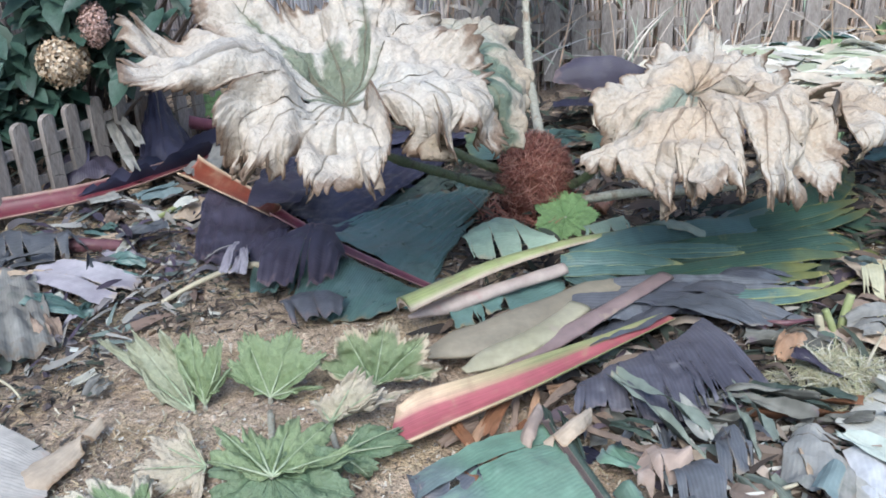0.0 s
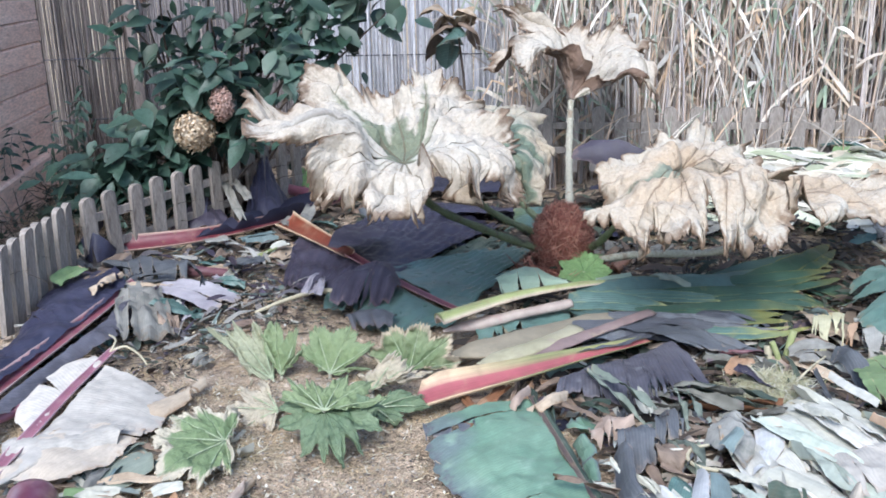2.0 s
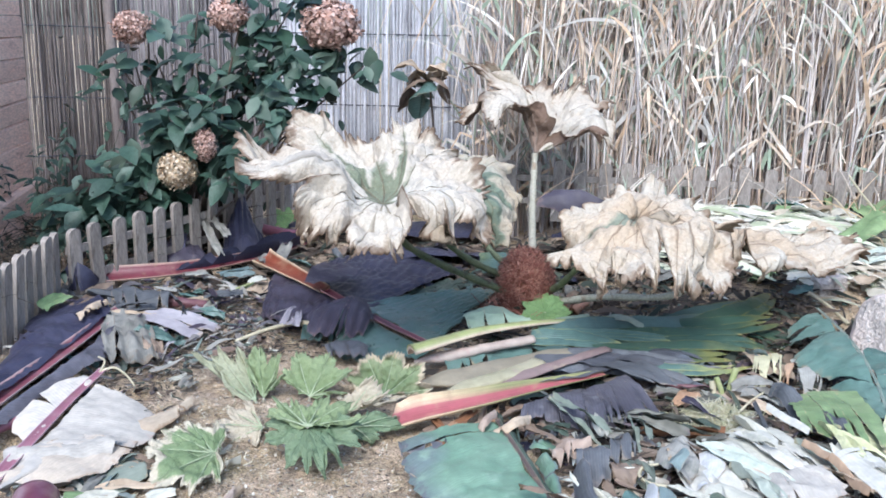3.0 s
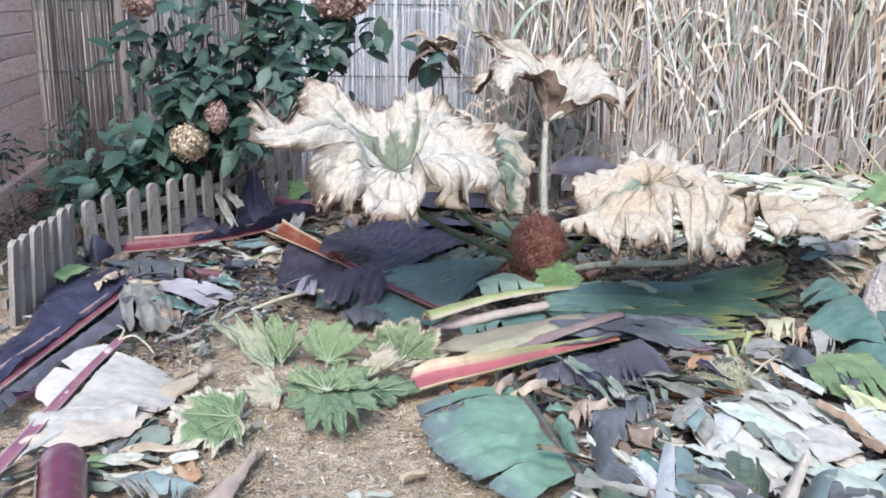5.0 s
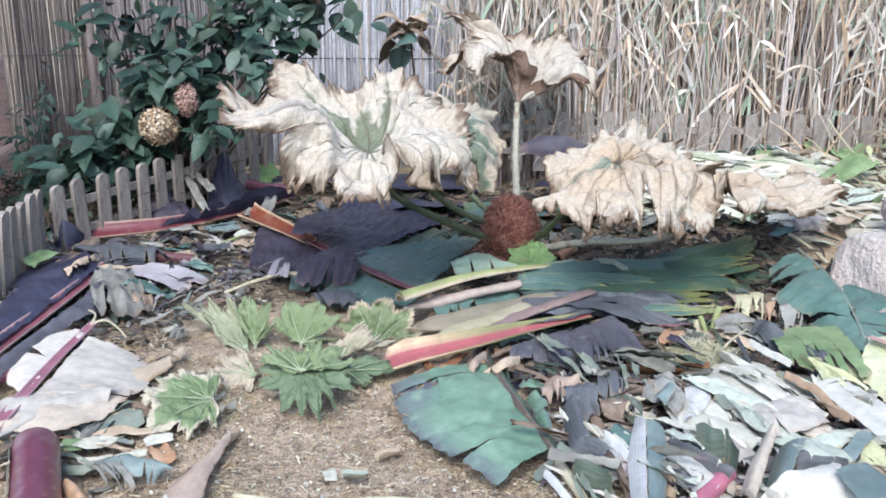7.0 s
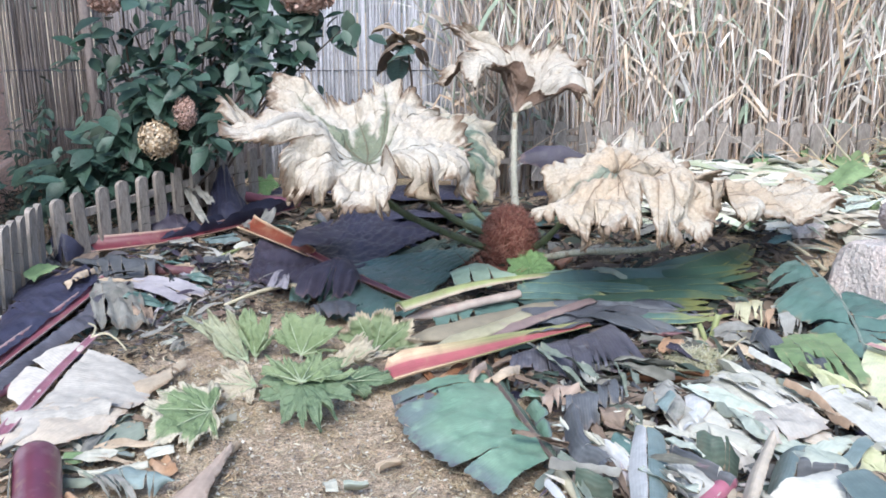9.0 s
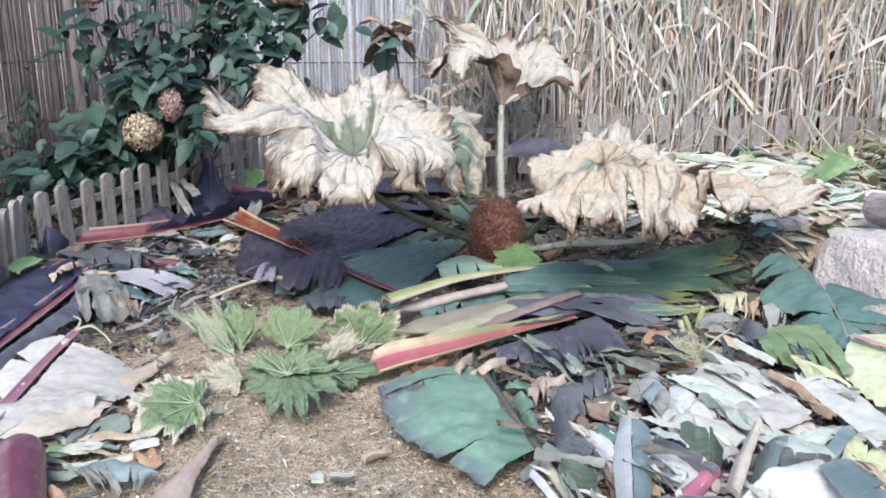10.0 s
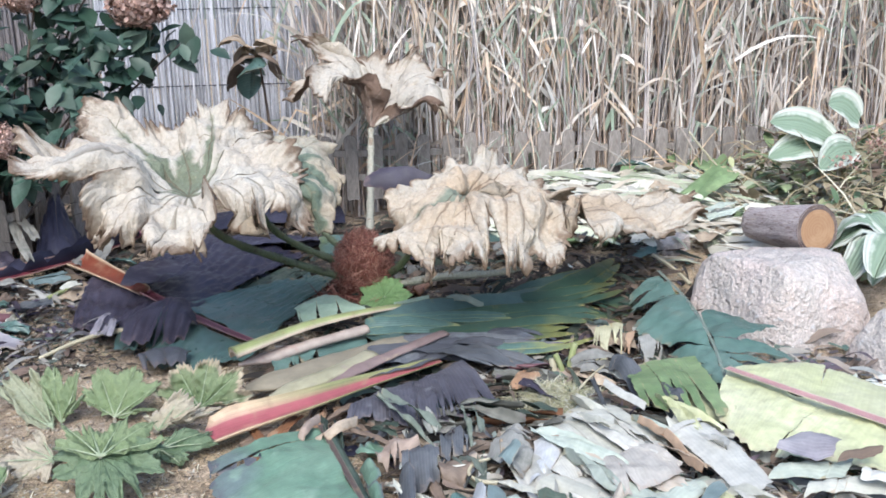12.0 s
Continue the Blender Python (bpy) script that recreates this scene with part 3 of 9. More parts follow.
def channel(path, w0, w1, turn=0.0, depth=0.55, pale_far=False):
    """A leaf stalk with a hollow upper side, cut across at its wide end."""
    bm = bmesh.new()
    layer = bm.verts.layers.float.new("across")
    uv = bm.loops.layers.uv.new("UVMap")
    inner = [(-1.0, 0.36, 0.95), (-0.72, -0.1, 0.9), (-0.4, -0.36, 0.7), (-0.1, -0.44, 0.1), (0.36, -0.38, 0.0), (0.78, -0.16, 0.15), (1.0, 0.28, 0.9)]
    if not pale_far:
        inner = [(-1.0, 0.36, 0.95), (-0.78, -0.1, 0.4), (-0.4, -0.36, 0.1), (-0.1, -0.44, 0.0), (0.36, -0.38, 0.0), (0.78, -0.16, 0.2), (1.0, 0.28, 0.9)]
    outer = [(1.1, 0.26, 1.0), (1.04, -0.3, 1.4), (0.66, -0.8, 1.9), (0, -1.0, 2.0), (-0.66, -0.8, 1.9), (-1.04, -0.3, 1.4), (-1.1, 0.26, 1.0)]
    ring = inner + outer
    rows, n, run = [], len(path) - 1, 0.0
    for i, p in enumerate(path):
        d, s, u = frame_of(path, i)
        t = i / n
        w = w0 + (w1 - w0) * t ** 0.8
        w *= 1.0 + 0.05 * noise.noise((p.x * 7, p.y * 7, 5))
        near = (1 - smooth(0.0, 0.16, t)) if pale_far else 0.0
        w *= 1 - 0.22 * near * near
        spin = Matrix.Rotation(radians(turn), 3, d)
        rise = u * w * depth * 0.9
        s, u = spin @ s, spin @ u
        row = []
        for a, h, across in ring:
            v = bm.verts.new(p + s * a * w + u * h * w * depth * (1 - 0.35 * near) + rise * (1 - 0.4 * near) - d * a * 0.03 * near)
            v[layer] = across
            row.append(v)
        rows.append((row, run))
        run += (path[min(i + 1, n)] - p).length
    m = len(ring)
    for (a, ra), (b, rb) in zip(rows, rows[1:]):
        for k in range(m):
            f = bm.faces.new((a[k], a[(k + 1) % m], b[(k + 1) % m], b[k]))
            for loop, q in zip(f.loops, ((ra, k / m), (ra, (k + 1) / m), (rb, (k + 1) / m), (rb, k / m))):
                loop[uv].uv = q
    bm.faces.new(rows[0][0])
    bm.faces.new(rows[-1][0][::-1])
    return bm


def half_blade(bm, path, side, width, start, tears, rng, sweep=25, lift=8, droop=40, gap=0.5, floor=None, ripple=0.0025, shape=None, ragged=0.25, end=1.0, fall=0.0):
    """One side of a banana blade: torn ribbons that leave the midrib side by side."""
    along, across = bm.verts.layers.float["along"], bm.verts.layers.float["across"]
    n = len(path) - 1
    total = sum((path[i + 1] - path[i]).length for i in range(n))

    def at(u):
        f = min(max(u, 0), 1) * n
        k = min(int(f), n - 1)
        d, s, up = frame_of(path, k)
        d2, s2, up2 = frame_of(path, k + 1)
        t = f - k
        return path[k].lerp(path[k + 1], t), d.lerp(d2, t).normalized(), s.lerp(s2, t).normalized(), up.lerp(up2, t).normalized()

    cuts = sorted([start, end] + [start + (end - start) * rng.random() for _ in range(tears - 1)])
    shape = shape or (lambda x: min(1.0, 3.2 * x + 0.15) * (1 - 0.75 * x ** 4))
    for a, b in zip(cuts, cuts[1:]):
        if b - a < 0.006:
            continue
        turn = rng.uniform(-1, 1) * 9 * gap
        extra = rng.uniform(-0.5, 1) * droop * 0.5 * gap
        longer = 1 + rng.uniform(-1, 0.4) * ragged
        nu = max(2, int((b - a) * total / 0.035) + 1)
        nv = 9
        grid = []
        off = rng.uniform(0, 0.006)
        for i in range(nu + 1):
            e = i / nu
            u = a + (b - a) * e
            p, d, s, up = at(u)
            w = width * shape((u - start) / (end - start)) * longer
            w *= 1 - 0.1 * abs(2 * e - 1) ** 3
            yaw = radians(sweep * (0.5 + 0.9 * (u - start)) + turn)
            out = (s * side * math.cos(yaw) + d * math.sin(yaw)).normalized()
            row, q, ang = [], p.copy(), radians(lift)
            for j in range(nv + 1):
                v = j / nv
                narrow = d * ((0.5 - e) * (b - a) * total * 0.5 * gap * smooth(0.3, 1.0, v))
                z = ripple * math.sin(u * total * 110 + v * 2) * v + (0.004 + ripple * 2.2) * noise.noise((q.x * 7, q.y * 7, 2 + off * 900)) + 0.003 * noise.noise((q.x * 22, q.y * 22, 5))
                vert = bm.verts.new(q + narrow + up * (z + off * v))
                if floor is not None:
                    low = ground_height(vert.co.x, vert.co.y) + floor + off
                    if vert.co.z < low:
                        vert.co.z = low + 0.3 * max(0, z)
                vert[along], vert[across] = u * total + off * 30, v
                row.append(vert)
                q = q + (out * math.cos(ang) + up * math.sin(ang)) * w / nv
                ang -= radians(droop + extra) / nv * (0.4 + 1.2 * v)
            grid.append(row)
        for r0, r1 in zip(grid, grid[1:]):
            for j in range(nv):
                f = bm.faces.new((r0[j], r0[j + 1], r1[j + 1], r1[j]) if side > 0 else (r0[j], r1[j], r1[j + 1], r0[j + 1]))


def blade_bmesh():
    bm = bmesh.new()
    bm.verts.layers.float.new("along")
    bm.verts.layers.float.new("across")
    return bm


def banana_leaf(label, points, stalk, blade, w0=0.045, w1=0.008, left=0.3, right=0.3, start=0.3, tears=14, seed=1, group="cut banana leaves", turn=0.0, left_mat=None, name="banana_leaf", n=36, deep=0.55, **kw):
    rng = random.Random(seed)
    path = bezier(points, n)
    thing = holder(name, label, "banana leaf", group)
    part("stalk", channel(path, w0, w1, turn, deep), M[stalk], thing)
    floor = kw.pop("floor", 0.012)
    for side, width, m in ((-1, left, left_mat or blade), (1, right, blade)):
        if width > 0.01:
            bm = blade_bmesh()
            half_blade(bm, path, side, width, start, tears, rng, floor=floor, **kw)
            part("blade", bm, M[m], thing)
    return thing


def ribbon_bmesh(length, width, bend, curl, twist, seed, split=0, nu=16, nv=6, wave=0.012, taper=0.5, fold=0.0):
    """A loose scrap of blade along x, bent upwards or down, curled across, torn at its ends."""
    rng = random.Random(seed)
    bm = blade_bmesh()
    along, across = bm.verts.layers.float["along"], bm.verts.layers.float["across"]
    strips = split + 1
    for k in range(strips):
        rows, p, ang, yaw = [], V((-length / 2, 0, 0)), radians(-bend * 0.5 + rng.uniform(-8, 8) * (split > 0)), radians(rng.uniform(-1, 1) * 7 * (split > 0))
        j0, j1 = k / strips, (k + 1) / strips
        r_end, r_start = rng.uniform(0.82, 1.0), rng.uniform(0, 0.06)
        for i in range(nu + 1):
            u = r_start + (r_end - r_start) * i / nu
            w = width * (1 - taper * abs(2 * u - 0.9) ** 2.5) * (1 - 0.12 * split * smooth(0.3, 1, u))
            row = []
            for j in range(nv + 1):
                v = j0 + (j1 - j0) * j / nv - 0.5
                a = radians(curl) * v * 2 + radians(twist) * (u - 0.5)
                y = v * w * math.cos(a * 0.5)
                z = abs(v) ** 1.5 * w * math.sin(radians(curl)) + v * w * math.sin(radians(twist) * (u - 0.5)) + fold * w * abs(v)
                z += wave * noise.noise((u * length * 9, v * 5, seed)) + 0.3 * wave * noise.noise((u * length * 30, v * 12, seed + 9))
                jag = 0.06 * length * noise.noise((v * 14, seed, 1)) * (smooth(0.85, 1, i / nu) - smooth(0.15, 0, i / nu))
                vert = bm.verts.new((p.x + math.cos(ang) * jag, y + math.sin(yaw) * (u * length), p.z + z))
                vert[along], vert[across] = v * w * 1.4, abs(2 * u - 1) if taper > 0 else abs(v)
                row.append(vert)
            rows.append(row)
            p = p + V((math.cos(ang), 0, math.sin(ang))) * length / nu
            ang += radians(bend) / nu * (1 + 0.5 * math.sin(u * 7 + seed))
        for r0, r1 in zip(rows, rows[1:]):
            for j in range(nv):
                bm.faces.new((r0[j], r1[j], r1[j + 1], r0[j + 1]))
    low = min(v.co.z for v in bm.verts)
    for v in bm.verts:
        v.co.z -= low
    return bm


def sheet(label, a, b, width, mat, bend=-10, curl=8, twist=0, seed=1, split=0, wave=0.012, taper=0.4, lift=0.012, name="cut_leaf_piece", category="cut leaf", group="cut leaf pieces", roll=0, fold=0.0):
    """A scrap of blade laid from a to b."""
    a, b = V(a), V(b)
    d = b - a
    bm = ribbon_bmesh(d.length, width, bend, curl, twist, seed, split, nu=24, nv=8, wave=wave, taper=taper, fold=fold)
    ob = mesh_object(name, bm, M[mat])
    mid = (a + b) / 2
    flat = math.hypot(d.x, d.y)
    z = mid.z + lift if mid.z > 0.001 else ground_height(mid.x, mid.y) + lift
    ob.matrix_basis = Matrix.Translation((mid.x, mid.y, z)) @ Euler((radians(roll), -math.atan2(d.z, flat), math.atan2(d.y, d.x))).to_matrix().to_4x4()
    return tagged(ob, label, category, group)


def flap_bmesh(root, tip, tears=3, seed=1, bulge=0.015, ripple=0.004, gap=0.3, ragged=0.1, floor=0.01, step=0.014, pleat=0.0, loose=False, tear_from=(0.25, 0.7)):
    """A spread of blade between its root along a midrib and its outer margin, torn from the margin inwards."""
    rng = random.Random(seed)
    bm = blade_bmesh()
    along, across = bm.verts.layers.float["along"], bm.verts.layers.float["across"]
    n = 60
    a, b = bezier(root, n), bezier(tip, n)
    total = max(sum((a[i + 1] - a[i]).length for i in range(n)), sum((b[i + 1] - b[i]).length for i in range(n)))
    deep = sum((a[i] - b[i]).length for i in range(n)) / n

    def at(path, u):
        f = min(max(u, 0), 1) * n
        k = min(int(f), n - 1)
        return path[k].lerp(path[k + 1], f - k)

    cuts = [0.0] + sorted(rng.uniform(0.06, 0.94) for _ in range(tears)) + [1.0]
    for c0, c1 in zip(cuts, cuts[1:]):
        nu, nv = max(4, int((c1 - c0) * total / step)), max(8, int(deep / 0.016))
        sway, longer, off, to = rng.uniform(-1, 1) * gap * 0.02, 1 + rng.uniform(-1, 0.5) * ragged, rng.uniform(0, 0.006), rng.uniform(*tear_from)
        grid = []
        for i in range(nu + 1):
            e = i / nu
            u = c0 + (c1 - c0) * e
            row = []
            for j in range(nv + 1):
                v = j / nv
                uu = u + ((0.5 - e) * (c1 - c0) * 0.3 * gap + sway) * smooth(to, 1.0, v)
                edge = abs(2 * e - 1) ** 3 * (1 if e > 0.5 else -1)
                wild = 0.012 * noise.noise((v * deep * 14, seed + c0 * 9, e > 0.5)) + 0.005 * noise.noise((v * deep * 60, seed + c0 * 9, e > 0.5))
                open_at = 1.0 if (e > 0.5 and c1 == 1.0) or (e <= 0.5 and c0 == 0.0) else smooth(to, 1.0, v)
                uu += edge * (wild - 0.004) / total * open_at * (1.6 if loose else 1.0)
                back = (0.03 * noise.noise((u * total * 16, seed, 8)) + 0.012 * noise.noise((u * total * 70, seed, 9))) * (1 - v) if loose else 0.0
                far = back + v * (longer + 0.06 * noise.noise((u * total * 25, seed, 2)) * v + 0.1 * ragged * noise.noise((u * total * 90, seed, 5)) + (0.05 if loose else 0.03) * noise.noise((u * total * 60, seed, 6)) * v)
                p = at(a, uu).lerp(at(b, uu), far)
                z = bulge * math.sin(3.14 * min(1, v * 0.9)) + ripple * 2 * noise.noise((p.x * 8, p.y * 8, seed)) + ripple * noise.noise((p.x * 25, p.y * 25, seed)) + 0.5 * ripple * noise.noise((p.x * 55, p.y * 55, seed))
                z += pleat * math.sin(u * total * (95 if pleat > 0.003 else 260) + 2 * noise.noise((v * 3, seed, 1))) * smooth(0.1, 0.6, v) + off * v
                p = p + V((0, 0, z))
                low = ground_height(p.x, p.y) + floor + off
                if p.z < low:
                    p.z = low + 0.3 * max(0, z)
                vert = bm.verts.new(p)
                vert[along], vert[across] = v * deep if loose and total > 1.4 * deep else u * total, max(v, abs(2 * e - 1) ** 6, 1 - 4 * v) if loose else max(v, abs(2 * e - 1) ** 10 * v)
                row.append(vert)
            grid.append(row)
        for r0, r1 in zip(grid, grid[1:]):
            for j in range(nv):
                bm.faces.new((r0[j], r0[j + 1], r1[j + 1], r1[j]))
    bm.normal_update()
    if sum(f.normal.z for f in bm.faces) < 0:
        bmesh.ops.reverse_faces(bm, faces=bm.faces)
    return bm


def flap(label, root, tip, mat, **kw):
    """A loose spread of blade lying in the heap."""
    return tagged(mesh_object("cut_leaf_piece", flap_bmesh(root, tip, loose=True, **kw), M[mat]), label, "cut leaf", "cut leaf pieces")


def lance_bmesh(points, width, tilt, seed, fingers=3, ripple=0.004, floor=0.012):
    """Long side pieces of a torn blade lying over one another, each drawn to a point; the far edge stands higher by the tilt."""
    rng = random.Random(seed)
    bm = blade_bmesh()
    along, across = bm.verts.layers.float["along"], bm.verts.layers.float["across"]
    path = bezier(points, 30)
    for k in range(fingers):
        mid = (k + 0.5) / fingers - 0.5
        end = 1 - rng.uniform(0, 0.3) * (fingers > 1)
        wide = width / fingers * rng.uniform(1.15, 1.6)
        grid = []
        for i in range(31):
            t = i / 30
            f = t * end * 30
            j = min(int(f), 29)
            p = path[j].lerp(path[j + 1], f - j)
            d = (path[j + 1] - path[j]).normalized()
            s = d.cross(V((0, 0, 1))).normalized()
            s = s if s.y > 0 else -s
            w = wide * smooth(-0.35, 0.2, t) * (1 - t ** 3.2) ** 0.8 + 0.0015
            row = []
            for m in range(9):
                e = m / 8 - 0.5
                off = mid * width * (1 - 0.35 * t) + e * w * (1 + 0.16 * noise.noise((t * 9, seed + k, m > 4)))
                a = radians(tilt + 14 * noise.noise((t * 2.2, seed + k * 3, 1)))
                q = p + s * math.cos(a) * off + V((0, 0, math.sin(a) * off + 0.25 * w * (0.25 - e * e) + 0.003 * k))
                q.z += ripple * noise.noise((q.x * 13, q.y * 13, seed + k)) + 0.4 * ripple * noise.noise((q.x * 45, q.y * 45, seed))
                q.z = max(q.z, ground_height(q.x, q.y) + floor + 0.002 * k)
                v = bm.verts.new(q)
                v[along], v[across] = mid * width + e * wide, max(t, abs(2 * e) ** 8 * 0.97)
                row.append(v)
            grid.append(row)
        for r0, r1 in zip(grid, grid[1:]):
            for m in range(8):
                bm.faces.new((r0[m], r1[m], r1[m + 1], r0[m + 1]))
    bm.normal_update()
    if sum(f.normal.z for f in bm.faces) < 0:
        bmesh.ops.reverse_faces(bm, faces=bm.faces)
    return bm


def stalk_and_flaps(label, points, stalk_mat, w0, w1, turn, flaps, deep=0.55, cut=None, lances=()):
    """A cut leaf: channelled stalk, its cut end, and spreads of blade."""
    thing = holder("banana_leaf", label, "banana leaf", "cut banana leaves")
    path = bezier(points, 36)
    part("stalk", channel(path, w0, w1, turn, deep, stalk_mat == "red_stalk"), M[stalk_mat], thing)
    if cut:
        d = (path[1] - path[0]).normalized()
        part("cut_end", channel([path[0] - d * 0.007, path[0] - d * 0.001], w0 * 1.02, w0 * 1.02, turn, deep), M[cut], thing)
    for root, tip, mat, kw in flaps:
        part("blade", flap_bmesh(root, tip, **kw), M[mat], thing)
    for k, (line, width, tilt, mat, fingers) in enumerate(lances):
        part("blade", lance_bmesh(line, width, tilt, k * 7 + len(label), fingers), M[mat], thing)
    return thing


def lobe_to(centre, tip, droop, gap=None):
    """A lobe whose tip lies at the given place: azimuth, length, pitch, droop, and how far the cut to the next lobe leaves the blade whole."""
    v = V(tip) - V(centre)
    c = v.length
    e = math.degrees(math.asin(v.z / c))
    return (math.degrees(math.atan2(v.y, v.x)) % 360, c * (1 + radians(droop) ** 2 / 22), e - 0.383 * droop, droop, gap)


def rib_of(lobe):
    """The line of a lobe's main vein, from the stalk's end: azimuth, length, pitch, droop."""
    az, ln, pitch, droop = lobe[:4]
    pts, q = [V((0, 0, 0))], V((0, 0, 0))
    for j in range(12):
        f = (j + 0.5) / 12
        ang = radians(pitch + droop * (0.3 * f + 0.7 * f * f))
        q = q + V((math.cos(radians(az)) * math.cos(ang), math.sin(radians(az)) * math.cos(ang), math.sin(ang))) * ln / 12
        pts.append(q)
    return pts


def even_line(points, n):
    """The smooth line through the points, in n even steps."""
    fine = bezier(points, 96)
    run = [0.0]
    for p, q in zip(fine, fine[1:]):
        run.append(run[-1] + (q - p).length)
    out, k = [], 0
    for i in range(n + 1):
        want = run[-1] * i / n
        while k < 95 and run[k + 1] < want:
            k += 1
        out.append(fine[k].lerp(fine[k + 1], (want - run[k]) / max(1e-9, run[k + 1] - run[k])))
    return out, run[-1]


def ribbed_bmesh(ribs, gaps, closed=True, seed=0, teeth=0.09, point=0.42, cols=34, rows=26, dome=0.1, crumple=1.0, curl=0.05, fresh=None, tooth=0.05, ragged=0.0):
    """A lobed leaf spread between its main veins. Ribs: the veins' lines from the stalk's end, counter-clockwise; gaps: how far along the blade is whole between a vein and the next."""
    bm = bmesh.new()
    lay = {k: bm.verts.layers.float.new(k) for k in ("rad", "lobe_x", "lobe_y", "fresh")}
    lines = [even_line(r, 48) for r in ribs]
    size = max(ln for _, ln in lines) / 0.55
    fresh = fresh or [0.0] * len(ribs)

    def at(k, t):
        f = min(max(t, 0.0), 1.0) * 48
        i = min(int(f), 47)
        return lines[k][0][i].lerp(lines[k][0][i + 1], f - i)

    count = len(ribs)

    def bend(k, o, f, t):
        """Between two veins, led on smoothly from the veins beside them."""
        a, b = at(k, t), at(o, t)
        before = at(k - 1, t) if closed or k > 0 else a * 2 - b
        after = at((o + 1) % count, t) if closed or o < count - 1 else b * 2 - a
        ma, mb = (b - before) * 0.5, (after - a) * 0.5
        top = 1.3 * (b - a).length
        ma, mb = [m * min(1.0, top / max(m.length, 1e-6)) for m in (ma, mb)]
        f2, f3 = f * f, f * f * f
        return (2 * f3 - 3 * f2 + 1) * a + (f3 - 2 * f2 + f) * ma + (3 * f2 - 2 * f3) * b + (f3 - f2) * mb

    columns = []
    for k in range(count if closed else count - 1):
        o = (k + 1) % count
        g = gaps[k]
        edges = [(at(q, 1.0) - at(k, g).lerp(at(o, g), 0.5)).length for q in (k, o)]
        for i in range(cols if closed or k < count - 2 else cols + 1):
            f = i / cols
            near, far, x, sign, ql = (k, o, 2 * f, 1, 0) if f <= 0.5 else (o, k, 2 - 2 * f, -1, 1)
            n_teeth = max(2, round(edges[ql] / (tooth * size)))
            mark = k * 7.3 + ql * 3.1 + seed
            ph = x * n_teeth + 0.5 + 0.35 * noise.noise((x * n_teeth, mark, 1))
            tri = 1 - abs(2 * (ph % 1) - 1)
            tri2 = 1 - abs(2 * ((ph * 3.3) % 1) - 1)
            reach = g + (1 - g) * (1 - x) ** (point * (1 + 1.3 * (1 - g)) * (1 + 0.5 * noise.noise((mark, 4.5, 1))))
            torn = smooth(0.28, 0.5, noise.noise((x * n_teeth * 0.8, mark, 6))) * ragged
            jag = - torn - teeth * (1 - tri) * (1 + 0.9 * noise.noise((ph - ph % 1, mark, 5))) - 0.3 * teeth * (1 - tri2) + teeth * 0.8 * noise.noise((x * 3, mark, 2)) + 0.25 * teeth * noise.noise((x * 21, mark, 3))
            col = []
            for j in range(1, rows + 1):
                e = (j / rows) ** 0.85
                t = reach * e * (1 + jag * smooth(0.5, 1.0, e) ** 1.4)
                a, b = at(k, t), at(o, t)
                across = b - a
                p = bend(k, o, f, t)
                tangent = at(k, t + 0.03).lerp(at(o, t + 0.03), f) - at(k, t - 0.03).lerp(at(o, t - 0.03), f)
                n = tangent.cross(across)
                n = n.normalized() if n.length > 1e-7 else V((0, 0, 1))
                if t < 0.12:
                    n = n.lerp(V((0, 0, 1)), 1 - t / 0.12).normalized()
                off = across.length * min(f, 1 - f)
                run = t * lines[near][1]
                c = ((run - 0.8 * off) / (0.085 * size) + (0.5 if sign < 0 else 0.0)) % 1
                s = p / size
                z = dome * across.length / size * 4 * f * (1 - f) * smooth(0.05, 0.5, t) * 0.25
                z += crumple * smooth(0.0, 0.3, t) * (0.036 * noise.noise(s * 5.5 + V((seed, 0, 0))) + 0.022 * noise.noise(s * 13 + V((0, seed, 0))) + 0.008 * noise.noise(s * 38))
                z += (0.008 * abs(math.sin(math.pi * c)) * smooth(0.0, 0.05, off / size) - 0.0035 * math.exp(-(off / (0.012 * size)) ** 2)) * smooth(0.0, 0.2, t)
                z += curl * smooth(0.72, 1.0, e) ** 1.5 * (1.5 * noise.noise(((k + f) * 1.7, seed, 9)) + 0.7 * noise.noise(((k + f) * 5.5, seed, 8)))
                v = bm.verts.new(p + n * z * size)
                v[lay["rad"]], v[lay["lobe_x"]], v[lay["lobe_y"]] = e, run / size, sign * off / size
                v[lay["fresh"]] = fresh[near]
                col.append(v)
            columns.append(col)
    centre = bm.verts.new(ribs[0][0])
    centre[lay["fresh"]] = max(fresh)
    pairs = list(zip(columns, columns[1:])) + ([(columns[-1], columns[0])] if closed else [])
    for p, q in pairs:
        bm.faces.new((centre, p[0], q[0]))
        for j in range(rows - 1):
            bm.faces.new((p[j], p[j + 1], q[j + 1], q[j]))
    return bm


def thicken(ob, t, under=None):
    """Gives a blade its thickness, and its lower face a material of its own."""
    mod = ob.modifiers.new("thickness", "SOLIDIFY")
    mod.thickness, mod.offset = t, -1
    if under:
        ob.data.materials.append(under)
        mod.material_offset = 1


def spread_blade(centre, ribs, mat, parent, seed, under=None, label="", name="blade", thick=0.004, **kw):
    """A blade between main veins given by places; each rib: its places, then how far the blade is whole to the next."""
    lines = [[V(centre)] + [V(p) for p in r[0]] for r in ribs]
    ob = part(name, ribbed_bmesh(lines, [r[1] for r in ribs], seed=seed, **kw), M[mat], parent, label)
    thicken(ob, thick, M[under] if under else None)
    return ob


